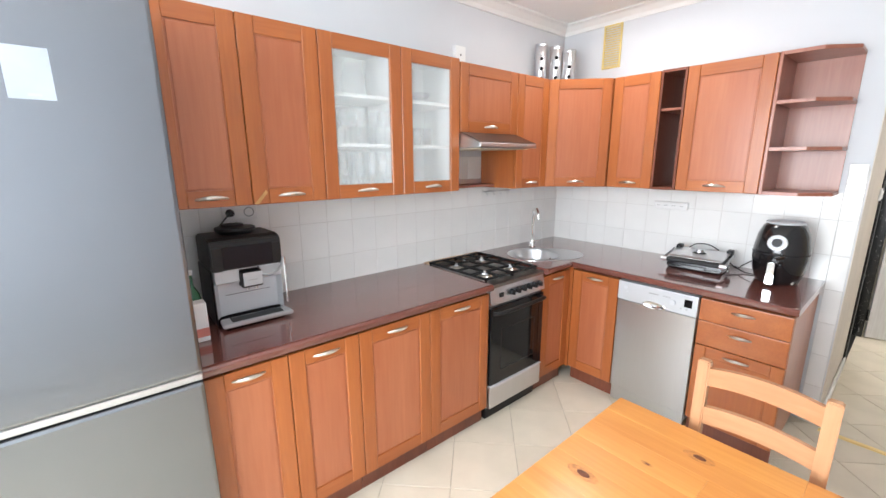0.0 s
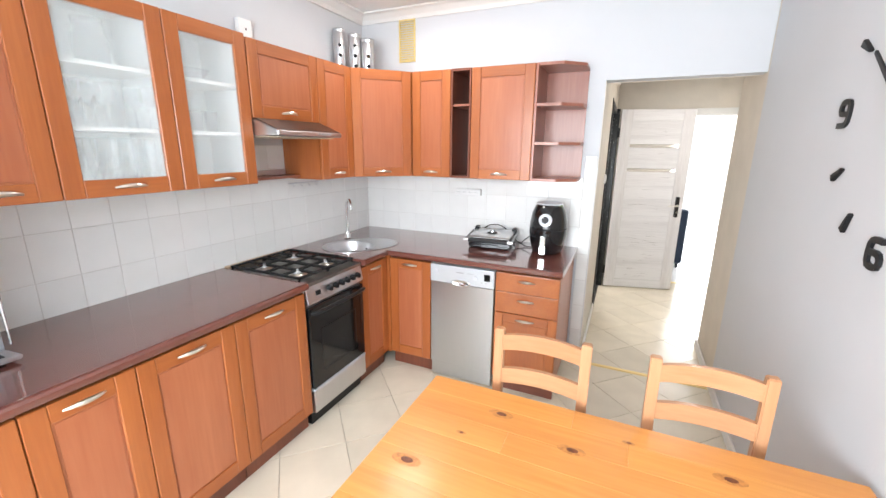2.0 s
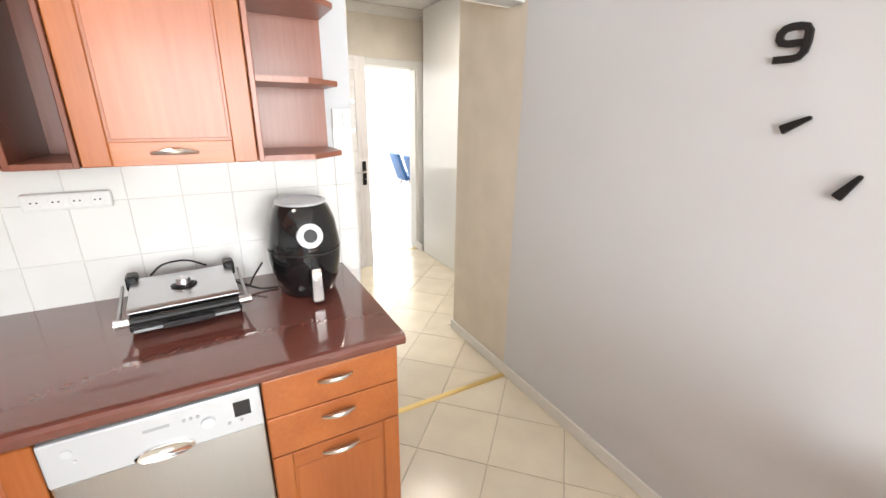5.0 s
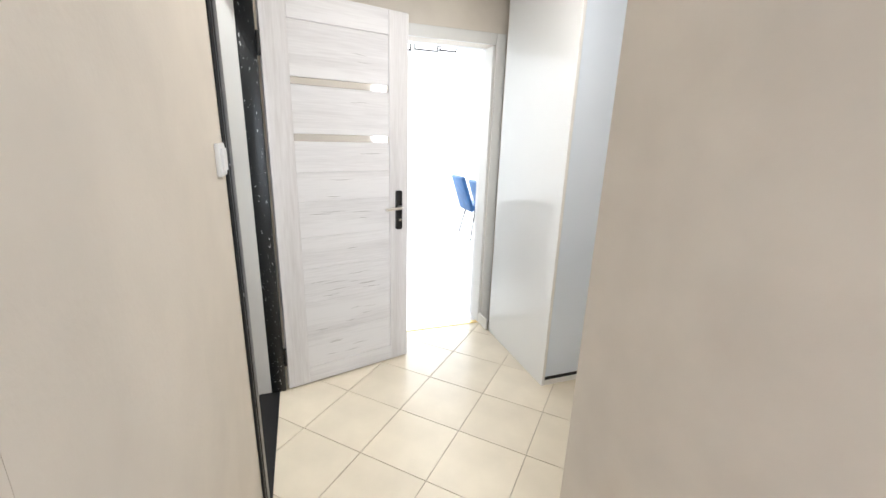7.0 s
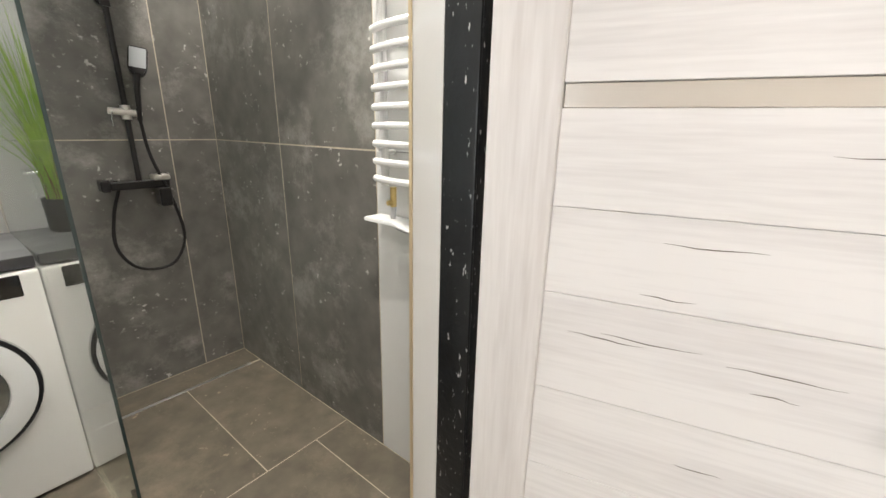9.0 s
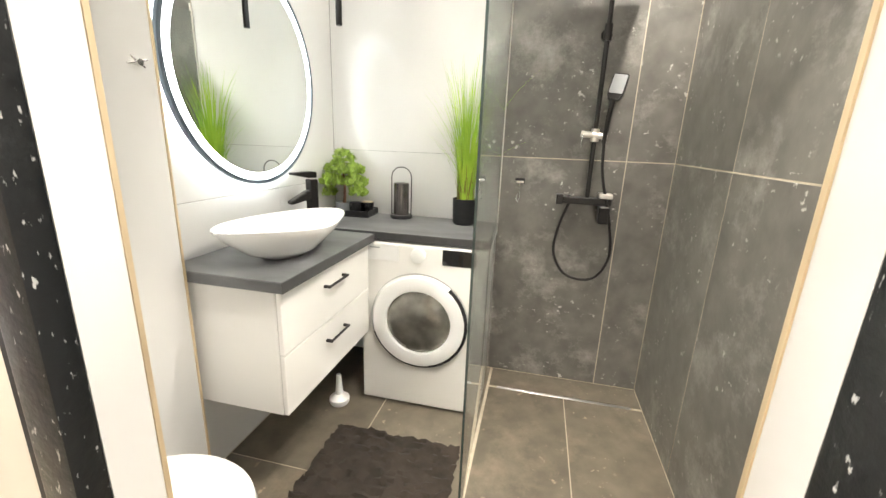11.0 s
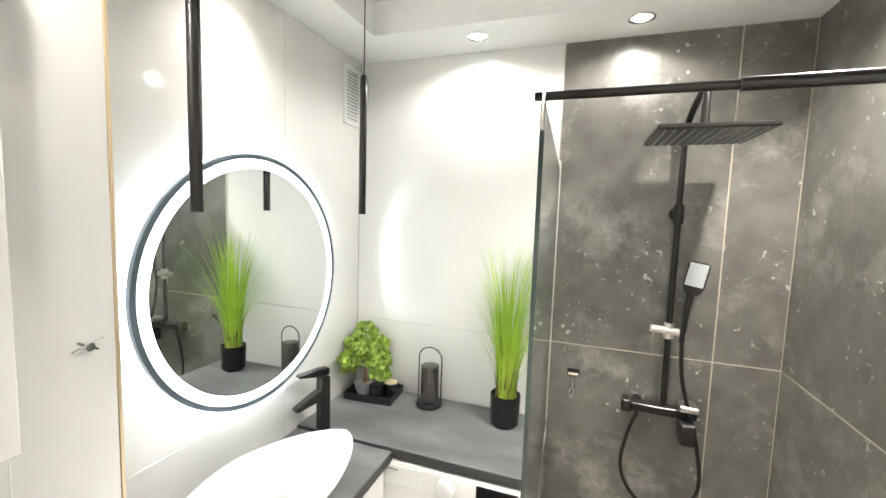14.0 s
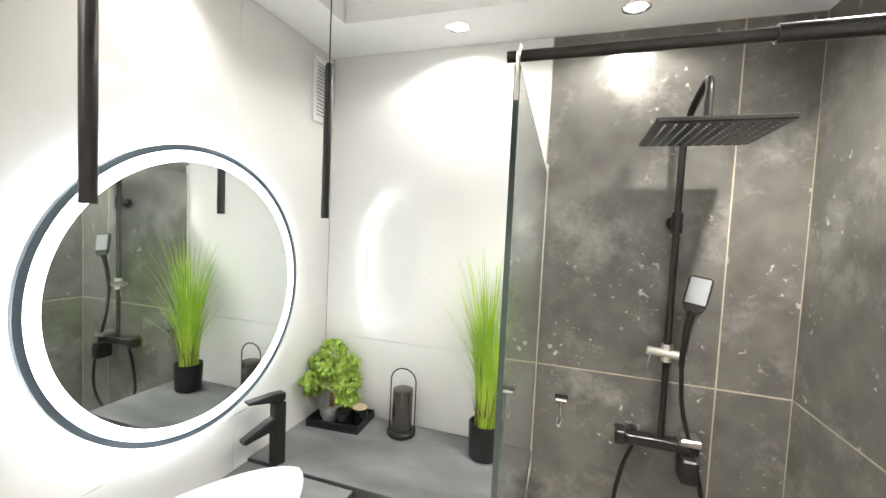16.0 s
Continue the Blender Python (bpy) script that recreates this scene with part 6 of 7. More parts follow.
def clump_bm(seed, clumps, leaf, per):
    rg = random.Random(seed)
    verts, faces = [], []
    for cx, cy, cz, sx, sz in clumps:
        for _ in range(per):
            th, u = rg.uniform(0, 2 * math.pi), rg.uniform(-0.5, 1)
            rr = math.sqrt(max(0, 1 - u * u)) * rg.uniform(0.75, 1.05)
            p = Vector((cx + sx * rr * math.cos(th), cy + sx * rr * math.sin(th), cz + sz * u))
            d = Vector((rg.uniform(-1, 1), rg.uniform(-1, 1), rg.uniform(0.0, 1.2))).normalized()
            w = d.cross(Vector((rg.uniform(-1, 1), rg.uniform(-1, 1), 0.3))).normalized()
            s = leaf * rg.uniform(0.6, 1.3)
            i = len(verts)
            verts += [p - d * s * 0.2, p + w * s * 0.38 + d * s * 0.3, p + d * s, p - w * s * 0.38 + d * s * 0.3]
            faces.append((i, i + 1, i + 2, i + 3))
    bm = bmesh.new()
    vs = [bm.verts.new(v) for v in verts]
    for f in faces:
        bm.faces.new([vs[k] for k in f])
    return bm
clumps = [(0, 0, 0.315, 0.045, 0.035), (0.045, 0.03, 0.26, 0.045, 0.025), (-0.04, 0.04, 0.25, 0.045, 0.026), (0.0, -0.05, 0.255, 0.045, 0.026),
          (0.06, -0.035, 0.20, 0.05, 0.025), (-0.03, -0.07, 0.185, 0.05, 0.026), (0.03, 0.08, 0.195, 0.05, 0.026), (-0.06, 0.035, 0.185, 0.045, 0.026), (0.0, -0.095, 0.13, 0.04, 0.022), (0.05, 0.10, 0.145, 0.04, 0.022)]
clumps = [(a * 1.12, b * 1.12, c * 1.02 - 0.022, d * 1.2, e * 1.3) for a, b, c, d, e in clumps]
part("foliage", clump_bm(3, clumps, 0.024, 190), M_LEAF, bz, "small bright green leaves")
for x, y, lab in ((0.185, 3.935, "short black candle jar on the tray"), (0.135, 3.985, "short black candle jar with a gold lid, on the tray")):
    cj = thing("candle_jar", lab, "candle", "candle jars", (x, y, 0.902))
    part("jar", lathe_bm([(0, 0), (0.033, 0), (0.035, 0.004), (0.035, 0.068), (0.031, 0.068), (0.030, 0.060), (0, 0.060)], (0, 0, 0), 24), M_BLACK, cj, smooth=True)
    part("lid", lathe_bm([(0, 0.0725), (0.030, 0.0725), (0.033, 0.069), (0, 0.0685)], (0, 0, 0), 24), M_GOLD if "gold" in lab else M_BLACKM, cj)
ln = thing("lantern", "dark metal tube lantern with a thin wire handle", "lantern", "", (0.135, 4.185, 0.896))
part("base", lathe_bm([(0, 0), (0.058, 0), (0.060, 0.004), (0.060, 0.016), (0.056, 0.020), (0, 0.020)], (0, 0, 0), 32), M_BLACKM, ln, smooth=True)
part("cylinder", lathe_bm([(0.040, 0.02), (0.042, 0.022), (0.042, 0.19), (0.038, 0.192), (0, 0.190)], (0, 0, 0), 32), mat("smoked_metal", (0.22, 0.20, 0.19), 0.25, 0.9, noise_scale=8, amount=0.4), ln, "smoked metal cylinder", smooth=True)
part("wire_handle", tube_bm([(0, -0.056, 0.02)] + [(0, -0.056 * math.cos(radians(a)), 0.225 + 0.052 * math.sin(radians(a))) for a in range(0, 181, 12)] + [(0, 0.056, 0.02)], 0.0028, 8), M_BLACKM, ln, smooth=True)
# ornamental grass
og = thing("ornamental_grass", "tall bright green artificial grass in a black pot", "plant", "", (0.165, 4.545, 0.896))
part("pot", lathe_bm([(0, 0), (0.052, 0), (0.060, 0.01), (0.064, 0.135), (0.058, 0.135), (0.056, 0.118), (0, 0.116)], (0, 0, 0), 32), M_BLACKM, og, "black round pot", smooth=True)
def grass_bm(seed, n, h0, h1, spread, r0, w0):
    rg = random.Random(seed)
    bm = bmesh.new()
    for _ in range(n):
        a, r = rg.uniform(0, 2 * math.pi), r0 * math.sqrt(rg.random())
        h = rg.uniform(h0, h1)
        out = spread * rg.uniform(0.1, 1.0) * (1.7 if rg.random() < 0.10 else 1)
        base = Vector((r * math.cos(a), r * math.sin(a), 0))
        lean = Vector((math.cos(a + rg.uniform(-.5, .5)), math.sin(a + rg.uniform(-.5, .5)), 0))
        side = Vector((-lean.y, lean.x, 0))
        prev = None
        w = w0 * rg.uniform(0.6, 1.2)
        for k in range(7):
            s = k / 6
            p = base + lean * out * s ** 2.2 + Vector((0, 0, h * (s - 0.12 * out / 0.1 * 0.3 * s ** 3)))
            ww = w * (1 - s) ** 0.6 + 0.0002
            cur = (bm.verts.new(p - side * ww), bm.verts.new(p + side * ww))
            if prev:
                bm.faces.new((prev[0], prev[1], cur[1], cur[0]))
            prev = cur
    return bm
part("blades", moved(grass_bm(11, 200, 0.28, 0.73, 0.19, 0.045, 0.0036), 0, 0, 0.116), M_GRASS, og, "long thin bright green blades")
part("stems", moved(grass_bm(12, 110, 0.08, 0.20, 0.035, 0.045, 0.0022), 0, 0, 0.116), M_STEM, og, "red-brown stems at the pot")

# shower
gl = thing("shower_screen", "clear glass shower screen with a slim wall profile", "shower screen", "", (BXW, 4.708, 0), 1.9)
pane = part("pane", box_bm(0.010, -0.004, 0.012, 1.064, 0.004, 1.988), M_SHGLASS, gl, "clear greenish glass pane")
pane.visible_shadow = False
part("wall_profile", box_bm(0.001, -0.007, 0.012, 0.0095, 0.007, 2.03, 0.001), M_SATIN, gl, "slim wall profile")
part("edge", box_bm(1.0642, -0.004, 0.012, 1.0665, 0.004, 1.988), mat("green_glass_edge", (0.030, 0.045, 0.042), 0.15), gl, "dark green glass edge")
rd = thing("shower_rail", "dark telescopic rail holding the shower screen", "rail", "", (1.105, 0, 2.002))
part("rod", cyl_bm((0, 4.728, 0), (0, 5.05, 0), 0.0075, None, 16), M_BLACKMETAL, rd, smooth=True)
part("sleeve", cyl_bm((0, 5.03, 0), (0, BYR, 0), 0.0105, None, 16), M_BLACKMETAL, rd, smooth=True)
part("clip", tube_bm(curve_pts([(0.009, 4.744, -0.060), (0.010, 4.744, -0.02), (0.006, 4.744, 0.010), (-0.008, 4.744, 0.010), (-0.012, 4.744, -0.02), (-0.011, 4.744, -0.060)], 5), 0.0028, 8), M_SATIN, rd, "slim hook clip", smooth=True)
sh = thing("shower_column", "black shower column with square rain head and hand shower", "shower", "", (BXW, 5.155, 0))
part("pole", tube_bm(curve_pts([(0.055, 0, 1.07), (0.055, 0, 1.6), (0.055, 0, 2.06), (0.075, 0, 2.13), (0.16, 0, 2.185), (0.285, 0, 2.215), (0.315, 0, 2.195), (0.318, 0, 2.11)], 6), 0.0115, 12), M_BLACKMETAL, sh, smooth=True)
hd2 = part("rain_head", box_bm(0.165, -0.15, 2.058, 0.465, 0.15, 2.072, 0.003), M_BLACKMETAL, sh, "flat square rain head")
for i in range(11):
    for k in range(11):
        x, y = 0.19 + i * 0.025, -0.125 + k * 0.025
        part("nozzle", box_bm(x - 0.0028, y - 0.0028, 2.0545, x + 0.0028, y + 0.0028, 2.0585), M_GREYP, hd2)
part("neck", cyl_bm((0.318, 0, 2.072), (0.318, 0, 2.115), 0.014, 0.012), M_BLACKMETAL, sh, smooth=True)
part("wall_bracket", join_bm(cyl_bm((0.0, 0, 1.82), (0.055, 0, 1.82), 0.011), cyl_bm((0, 0, 1.82), (0.012, 0, 1.82), 0.026), cyl_bm((0.055, 0, 1.785), (0.055, 0, 1.855), 0.018)), M_BLACKMETAL, sh, smooth=True)
part("slider", join_bm(cyl_bm((0.062, -0.065, 1.375), (0.062, 0.055, 1.365), 0.015, None, 14), cyl_bm((0.055, 0, 1.34), (0.055, 0, 1.40), 0.019)), M_SATIN, sh, "metal slide holder", smooth=True)
part("clasp", tube_bm([(0.075, -0.055, 1.37), (0.085, -0.062, 1.34), (0.08, -0.06, 1.31)], 0.003, 6), M_CHROME, sh)
part("hand_shower_grip", tube_bm([(0.075, 0.042, 1.335), (0.085, 0.047, 1.46), (0.100, 0.053, 1.535)], [0.010, 0.012, 0.014], 10), M_BLACKMETAL, sh, smooth=True)
hh = part("hand_shower_head", prism_bm([(-0.024, 0), (0.024, 0), (0.036, 0.03), (0.036, 0.115), (0.030, 0.125), (-0.030, 0.125), (-0.036, 0.115), (-0.036, 0.03)], -0.010, 0.010, "y", 0.004), M_BLACKMETAL, sh)
hh.matrix_basis = pose(0.105, 0.054, 1.525, -18, 8, 70)
part("head_face", prism_bm([(-0.030, 0.03), (0.030, 0.03), (0.030, 0.118), (-0.030, 0.118)], -0.0122, -0.0098, "y", 0.001), M_GREYP, hh, "grey shower face")
mx = part("mixer", box_bm(0.035, -0.115, 1.035, 0.085, 0.115, 1.070, 0.004), M_BLACKMETAL, sh, "square mixer bar")
part("mixer_knob", box_bm(0.028, -0.150, 1.030, 0.092, -0.1155, 1.080, 0.005), M_BLACKMETAL, sh)
part("mixer_knob", box_bm(0.028, 0.05, 1.0705, 0.105, 0.115, 1.095, 0.005), M_SATIN, sh)
part("mixer_spout", box_bm(0.045, 0.055, 0.95, 0.125, 0.105, 1.034, 0.006), M_BLACKMETAL, sh)
for y in (-0.085, 0.085):
    part("wall_union", cyl_bm((0, y, 1.052), (0.036, y, 1.052), 0.022, None, 16), M_BLACKMETAL, sh, smooth=True)
part("hose", tube_bm(curve_pts([(0.075, 0.042, 1.335), (0.085, 0.055, 1.18), (0.10, 0.115, 0.95), (0.095, 0.135, 0.78), (0.08, 0.085, 0.665), (0.07, 0.0, 0.640), (0.06, -0.085, 0.675), (0.055, -0.135, 0.78), (0.055, -0.12, 0.92), (0.06, -0.085, 1.035)], 7), 0.0075, 10), M_BLACKMETAL, sh, "black shower hose", smooth=True)
hk = thing("wall_hook", "small chrome hook on the dark tiles", "hook", "", (BXW, 4.815, 1.115))
part("plate", box_bm(0.0, -0.025, 0.0, 0.006, 0.025, 0.028, 0.002), M_BLACKM, hk)
part("hook", join_bm(box_bm(0.006, -0.022, 0.002, 0.016, 0.022, 0.014, 0.002), tube_bm(curve_pts([(0.012, 0, 0.005), (0.016, 0.002, -0.04), (0.018, 0.006, -0.065), (0.02, -0.004, -0.095), (0.018, -0.012, -0.075), (0.014, -0.004, -0.055)], 5), 0.0035, 8)), M_CHROME, hk, smooth=True)
th = thing("towel_hook", "small chrome star hook on the white tiles", "hook", "", (1.305, 3.84, 1.49))
part("knob", cyl_bm((0, 0, 0), (0, 0.022, 0), 0.007, 0.009, 12), M_CHROME, th, smooth=True)
part("arm", join_bm(tube_bm([(-0.03, 0.012, 0.012), (0.03, 0.012, -0.006)], 0.003, 6), tube_bm([(-0.018, 0.014, -0.010), (0.02, 0.014, 0.014)], 0.003, 6)), M_CHROME, th)
# radiator on the shower side wall
ra = thing("towel_radiator", "white curved-bar towel radiator with pipes below", "radiator", "", (1.36, BYR, 0))
for x in (0.02, 0.31):
    part("upright", tube_bm([(x, -0.045, 1.14), (x, -0.045, 2.02)], 0.014, 10), M_WHITE, ra, smooth=True)
zb = [1.165 + 0.056 * k for k in range(16) if k not in (9,)]
for z in zb:
    part("bar", tube_bm([(-0.01 + 0.35 * s / 8, -0.055 - 0.032 * 4 * (s / 8) * (1 - s / 8), z) for s in range(9)], 0.0115, 10), M_WHITE, ra, smooth=True)
for x in (0.02, 0.31):
    part("wall_mount", cyl_bm((x, -0.045, 1.95), (x, 0.0, 1.95), 0.008), M_WHITE, ra)
    part("wall_mount", cyl_bm((x, -0.045, 1.25), (x, 0.0, 1.25), 0.008), M_WHITE, ra)
part("valve", join_bm(cyl_bm((0.06, -0.045, 1.075), (0.06, -0.045, 1.14), 0.011), cyl_bm((0.06, -0.045, 1.09), (0.06, -0.07, 1.09), 0.009)), M_BRASS, ra, smooth=True)
part("thermostat", lathe_bm([(0, 0), (0.02, 0), (0.024, 0.01), (0.024, 0.045), (0.018, 0.055), (0, 0.055)], (0, 0, 0), 18), M_WHITE, ra, smooth=True).matrix_basis = pose(0.297, -0.06, 1.075, 90, 0, 0)
part("shelf_bracket", prism_bm([(-0.04, 1.02), (0.10, 1.02), (0.20, 1.005), (0.10, 1.034), (-0.04, 1.034)], -0.09, -0.01, "y", 0.003), M_WHITE, ra)
part("pipe", tube_bm(curve_pts([(0.06, -0.045, 1.08), (0.07, -0.045, 1.01), (0.20, -0.045, 0.995), (0.245, -0.045, 0.96), (0.25, -0.045, 0.5), (0.25, -0.045, 0.10), (0.22, -0.05, 0.02)]), 0.009, 10), M_STEEL, ra, smooth=True)
part("pipe", tube_bm(curve_pts([(0.295, -0.05, 1.06), (0.292, -0.045, 0.96), (0.288, -0.045, 0.5), (0.288, -0.045, 0.10), (0.31, -0.05, 0.02)]), 0.009, 10), M_STEEL, ra, smooth=True)
part("bottle_holder", box_bm(0.0, -0.10, 1.72, 0.055, -0.072, 1.80, 0.004), M_WHITE, ra)

# toilet, flush plate, cabinet over it
tl = thing("wall_hung_toilet", "white wall-hung toilet with a closed lid", "toilet", "", (1.625, 3.842, 0))
bowl = lathe_bm([(0, 0.12), (0.10, 0.13), (0.155, 0.20), (0.178, 0.30), (0.182, 0.385), (0.175, 0.392), (0, 0.392)], (0, 0, 0), 40)
for v in bowl.verts:
    v.co.y = v.co.y * 1.26 + 0.240
    v.co.y = max(v.co.y, 0.0)
part("bowl", bowl, M_CERAMIC, tl, smooth=True)
lid = lathe_bm([(0, 0.425), (0.165, 0.425), (0.180, 0.418), (0.184, 0.405), (0.184, 0.394), (0, 0.394)], (0, 0, 0), 40)
for v in lid.verts:
    v.co.y = max(v.co.y * 1.25 + 0.242, 0.03)
part("lid", lid, M_CERAMIC, tl, "glossy white lid", smooth=True)
fp = thing("flush_plate", "black two-button flush plate on the white tiles", "flush plate", "", (1.575, 3.84, 1.085))
part("plate", box_bm(0, 0.0, 0, 0.24, 0.010, 0.16, 0.003), M_BLACKM, fp)
for x in (0.02, 0.13):
    part("button", box_bm(x, 0.0102, 0.03, x + 0.09, 0.013, 0.13, 0.003), M_BLACK, fp)
wcab = thing("shallow_wall_cabinet", "shallow white gloss cabinet above the toilet", "cabinet", "", (1.435, 3.8425, 1.335))
part("body", box_bm(0.002, 0, 0.002, 0.370, 0.030, 0.90), M_WHITE, wcab)
part("door", box_bm(0, 0.031, 0, 0.372, 0.048, 0.902, 0.002), M_WHITEG, wcab, "white gloss flat door")
# rug and white floor item
rg2 = random.Random(8)
rug = bmesh.new()
N, Mm = 34, 26
grid = [[rug.verts.new((0.77 + 0.55 * i / N + rg2.uniform(-.007, .007), 4.11 + 0.58 * k / Mm + rg2.uniform(-.007, .007), 0.012 + rg2.uniform(0, 0.020))) for k in range(Mm + 1)] for i in range(N + 1)]
for i in range(N):
    for k in range(Mm):
        rug.faces.new((grid[i][k], grid[i + 1][k], grid[i + 1][k + 1], grid[i][k + 1]))
low = [[rug.verts.new((0.77 + 0.55 * i / N, 4.11 + 0.58 * k / Mm, 0.001)) for k in (0, Mm)] for i in (0, N)]
solid("bath_mat", rug, M_RUG, "dark brown shaggy bath mat on the floor", "bath mat", smooth=True)
# Stand-in for an unidentified white shape under the vanity.
tb2 = thing("toilet_brush", "white object standing on the floor under the vanity", "floor item", "", (0.60, 4.02, 0))
part("holder", lathe_bm([(0, 0), (0.045, 0), (0.05, 0.01), (0.05, 0.03), (0.02, 0.055), (0.012, 0.16), (0, 0.165)], (0, 0, 0), 22), M_WHITE, tb2, smooth=True)
dn = thing("linear_drain", "narrow steel line drain in the shower floor", "drain", "", (0.235, 4.79, 0))
part("frame", box_bm(-0.008, 0.0, -0.006, 0.008, 0.70, 0.0025, 0.001), M_STEEL, dn)

# ---------------------------------------------------------------- tiles and other pieces
def tile_mesh(poly, top, thick, bevel=0.0012):
    """A low block with a chamfered upper edge, from a flat outline."""
    cx = sum(p[0] for p in poly) / len(poly)
    cy = sum(p[1] for p in poly) / len(poly)
    bm = bmesh.new()
    n = len(poly)
    rings = []
    for z, s in ((top - thick, 0), (top - bevel, 0), (top, bevel)):
        ring = []
        for x, y in poly:
            d = math.hypot(x - cx, y - cy) or 1
            ring.append(bm.verts.new((x - (x - cx) / d * s, y - (y - cy) / d * s, z)))
        rings.append(ring)
    for a, b in zip(rings, rings[1:]):
        for k in range(n):
            bm.faces.new((a[k], a[(k + 1) % n], b[(k + 1) % n], b[k]))
    bm.faces.new(rings[-1])
    me = bpy.data.meshes.new("floor_tile")
    bm.to_mesh(me)
    bm.free()
    return me


def piece(name, me, material, parent, m=None):
    if not me.materials:
        me.materials.append(material)
    ob = new(name, me)
    ob.parent = parent
    if m is not None:
        ob.matrix_basis = m
    return ob


def diagonal_floor(parent, rect, skip=()):
    x0, y0, x1, y1 = rect
    h, g = 0.2415, 0.0022
    whole = tile_mesh([(-h + g, 0), (0, -h + g), (h - g, 0), (0, h - g)], 0.0, 0.007)
    for i in range(-24, 26):
        for k in range(-24, 26):
            if (i + k) % 2:
                continue
            cx, cy = 2.55 + i * h, 2.88 + h + k * h
            if cx + h < x0 or cx - h > x1 or cy + h < y0 or cy - h > y1:
                continue
            if any(a < cx < c and b < cy < d for a, b, c, d in skip):
                continue
            poly = [(cx - h + g, cy), (cx, cy - h + g), (cx + h - g, cy), (cx, cy + h - g)]
            cut = clip_poly(poly, x0, y0, x1, y1)
            if len(cut) < 3:
                continue
            if cut == poly:
                piece("tile", whole, M_FLOOR, parent, pose(cx, cy, 0))
            else:
                mx_, my_ = sum(p[0] for p in cut) / len(cut), sum(p[1] for p in cut) / len(cut)
                piece("tile", tile_mesh([(p[0] - mx_, p[1] - my_) for p in cut], 0.0, 0.007), M_FLOOR, parent, pose(mx_, my_, 0))


fl = bpy.data.objects["floor"]
diagonal_floor(fl, (0.0, YB, XC, YE), skip=((-1, -9, 0.25, 9), (-1, 2.95, 1.5, 9)))
diagonal_floor(fl, (XW, YE, XC, 3.86))
diagonal_floor(bpy.data.objects["floor_hall"], (XW, 3.8605, 4.60, 5.66))

# white wall tiles, 160 x 200 mm
def wall_tiles(parent, origin, along, normal, u0, u1, z_lines, step, material, gap=0.0016, thick=0.007, name="tile"):
    cache = {}
    a, nrm = Vector(along), Vector(normal)
    turn = Matrix((a, Vector((0, 0, 1)), nrm)).transposed().to_4x4()
    u_lines = [u0]
    while u_lines[-1] + step < u1 - 0.02:
        u_lines.append(u_lines[-1] + step)
    u_lines.append(u1)
    for ua, ub in zip(u_lines, u_lines[1:]):
        for za, zb_ in zip(z_lines, z_lines[1:]):
            w, h = round(ub - ua, 4), round(zb_ - za, 4)
            if (w, h) not in cache:
                cache[(w, h)] = tile_mesh([(-w / 2 + gap, -h / 2 + gap), (w / 2 - gap, -h / 2 + gap), (w / 2 - gap, h / 2 - gap), (-w / 2 + gap, h / 2 - gap)], thick, thick, 0.0014)
            c = Vector(origin) + a * (ua + ub) / 2 + Vector((0, 0, (za + zb_) / 2))
            piece(name, cache[(w, h)], material, parent, Matrix.Translation(c) @ turn)


west, endw = bpy.data.objects["wall_west"], bpy.data.objects["wall_end"]
structure("tile_bed_west", box_bm(0.0003, 0.25, 0.80, 0.0045, YE, 1.60), M_GROUT, "pale grout behind the kitchen tiles", "wall")
structure("tile_bed_end", box_bm(0.0046, YE - 0.0045, 0.80, 1.845, YE - 0.0003, 1.395), M_GROUT, "pale grout behind the kitchen tiles", "wall")
structure("tile_bed_side", box_bm(1.8455, YE - 0.0045, 0.0, XW - 0.004, YE - 0.0003, 1.54), M_GROUT, "pale grout behind the kitchen tiles", "wall")
ZT = [0.845, 1.043, 1.243, 1.443, 1.60]
wall_tiles(west, (0, 0, 0), (0, 1, 0), (1, 0, 0), 0.255, YE - 0.008, ZT, 0.1535, M_TILE, 0.0011)
wall_tiles(endw, (0, YE, 0), (1, 0, 0), (0, -1, 0), 0.008, 1.845, [0.845, 1.043, 1.243, 1.394], 0.1600, M_TILE, 0.0011)
wall_tiles(endw, (0, YE, 0), (1, 0, 0), (0, -1, 0), 1.846, XW - 0.005, [0.04, 0.243, 0.443, 0.643, 0.843, 1.043, 1.243, 1.443, 1.54], 0.20, M_TILE)
# bathroom wall tiles
ZB = [0.0, 1.25, BC]
bb, bsd, bmw = (bpy.data.objects[n] for n in ("wall_bath_back", "wall_bath_side", "wall_bath_mirror"))
structure("grout_bath_back", box_bm(BXW - 0.0118, 4.705, 0, BXW - 0.0008, BYR + 0.008, BC), M_DGROUT, "pale grout behind the dark tiles", "wall")
structure("grout_bath_side", box_bm(BXW, BYR + 0.0008, 0, 1.29, BYR + 0.0118, BC), M_DGROUT, "pale grout behind the dark tiles", "wall")
wall_tiles(bb, (BXW - 0.008, 0, 0), (0, 1, 0), (1, 0, 0), 4.705, 5.325, ZB, 0.80, M_STONE, 0.0022, 0.008)
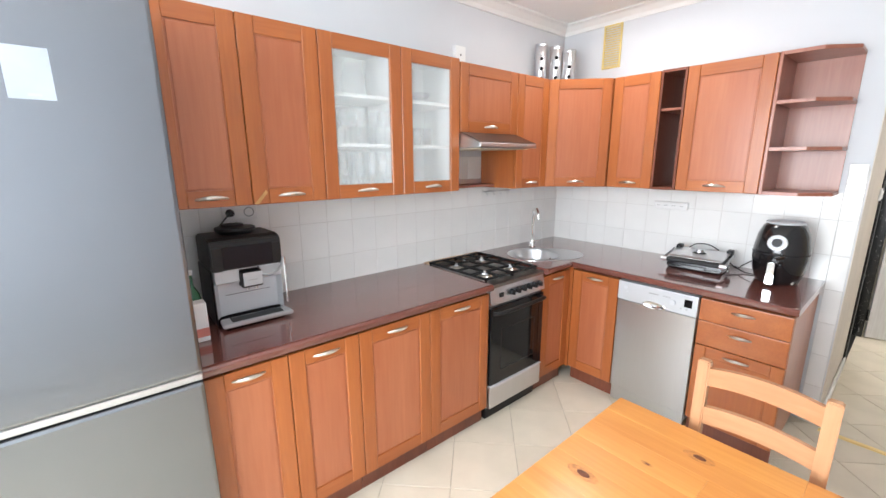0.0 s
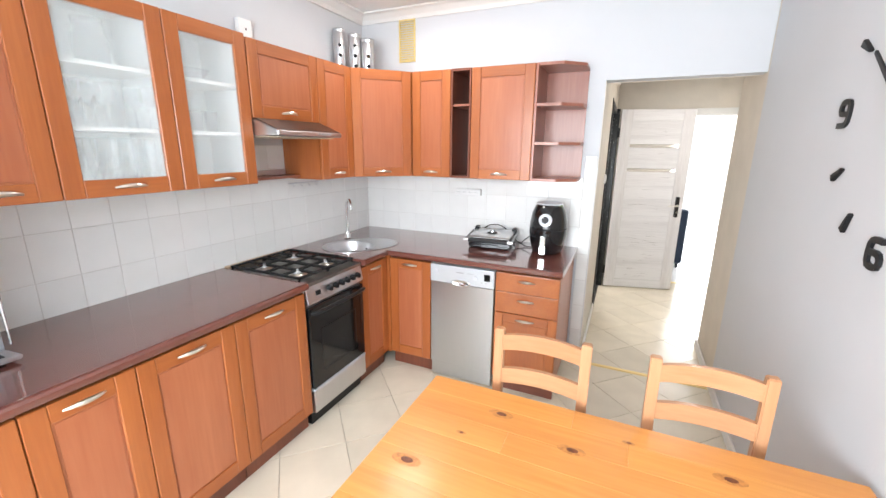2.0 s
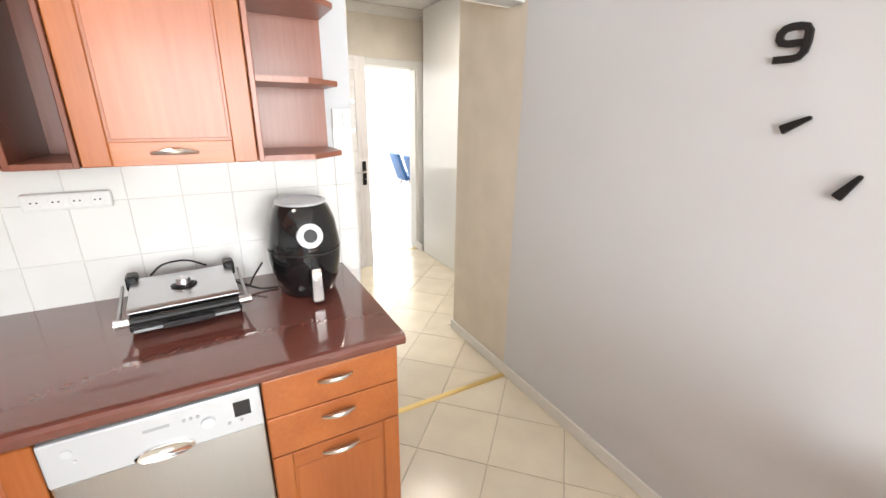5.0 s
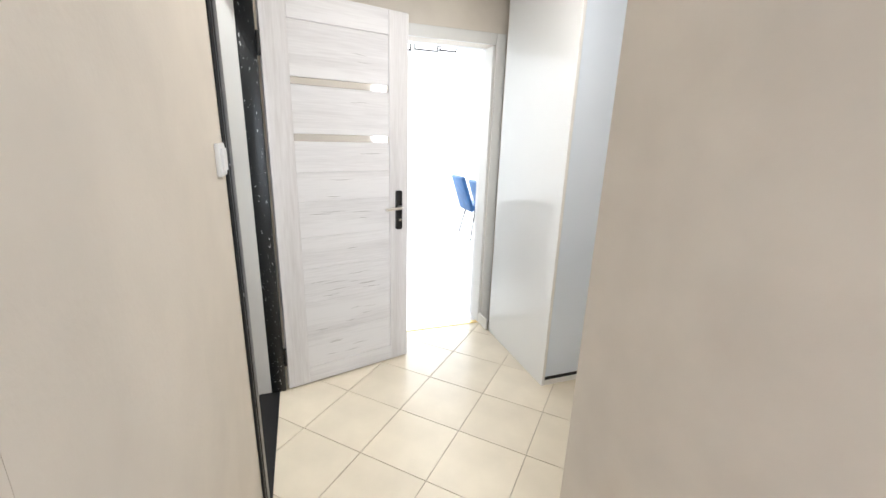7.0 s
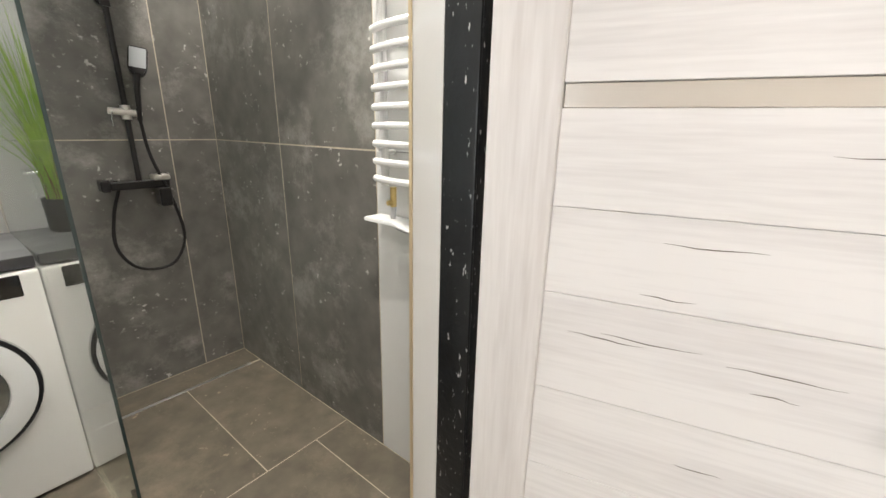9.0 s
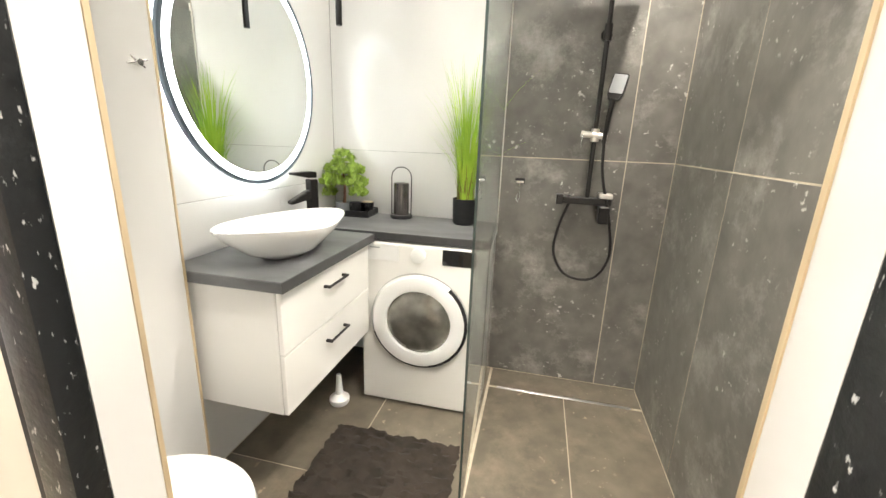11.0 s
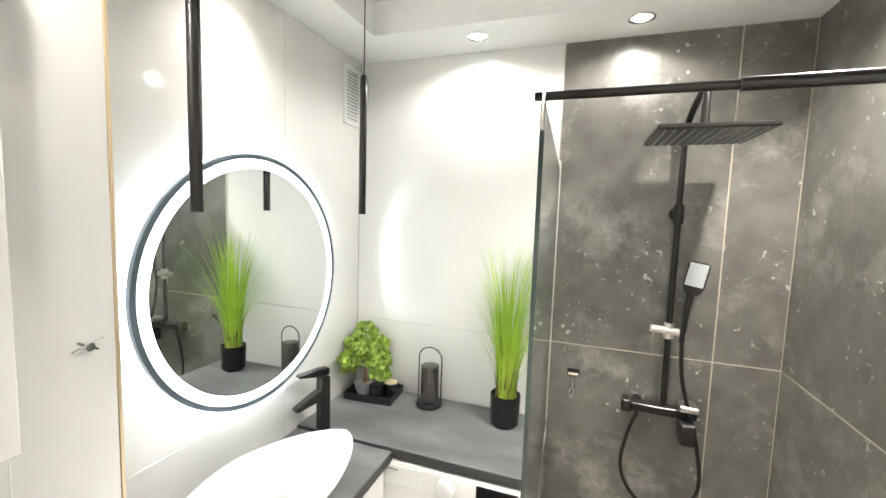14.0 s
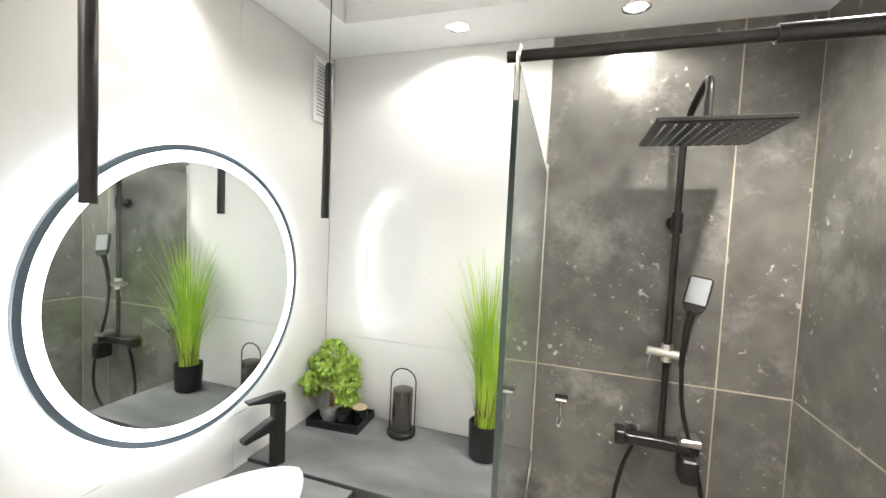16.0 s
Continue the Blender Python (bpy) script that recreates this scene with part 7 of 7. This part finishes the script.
wall_tiles(bb, (BXW - 0.008, 0, 0), (0, 1, 0), (1, 0, 0), 5.325, BYR, ZB, 0.60, M_STONE, 0.0022, 0.008)
wall_tiles(bb, (BXW - 0.008, 0, 0), (0, 1, 0), (1, 0, 0), BYM, 4.705, [0.0, 1.25, BC], 1.0, M_BTILE, 0.0006, 0.008)
wall_tiles(bsd, (0, BYR + 0.008, 0), (-1, 0, 0), (0, -1, 0), -1.29, -0.67, ZB, 0.66, M_STONE, 0.0022, 0.008)
wall_tiles(bsd, (0, BYR + 0.008, 0), (-1, 0, 0), (0, -1, 0), -0.67, -BXW, ZB, 0.66, M_STONE, 0.0022, 0.008)
wall_tiles(bsd, (0, BYR + 0.008, 0), (-1, 0, 0), (0, -1, 0), -1.815, -1.292, [0.0, 1.25, BC], 0.6, M_BTILE, 0.0006, 0.008)
wall_tiles(bmw, (0, BYM - 0.008, 0), (-1, 0, 0), (0, 1, 0), -1.244, -0.58, [0.0, 1.08, BC], 1.0, M_BTILE, 0.0006, 0.008)
wall_tiles(bmw, (0, BYM - 0.008, 0), (-1, 0, 0), (0, 1, 0), -0.58, -BXW, [0.0, 1.08, BC], 1.0, M_BTILE, 0.0006, 0.008)
# bathroom floor tiles
bf = bpy.data.objects["floor_bath"]
def floor_rect(x0, y0, x1, y1):
    g = 0.0022
    w, d = x1 - x0, y1 - y0
    piece("tile", tile_mesh([(-w / 2 + g, -d / 2 + g), (w / 2 - g, -d / 2 + g), (w / 2 - g, d / 2 - g), (-w / 2 + g, d / 2 - g)], 0.0, 0.009, 0.001), M_STONEF, bf, pose((x0 + x1) / 2, (y0 + y1) / 2, 0))
for x0, x1, cuts in ((BXW, 0.228, (4.745, BYR)), (0.242, 1.04, (4.745, 5.15, BYR)), (1.04, 1.84, (4.60, 4.98, 5.375, BYR)), (1.04, 1.84, (BYM, 4.20, 4.60)), (BXW, 1.04, (BYM, 4.24, 4.735))):
    for a, b in zip(cuts, cuts[1:]):
        floor_rect(x0, a, x1, b)
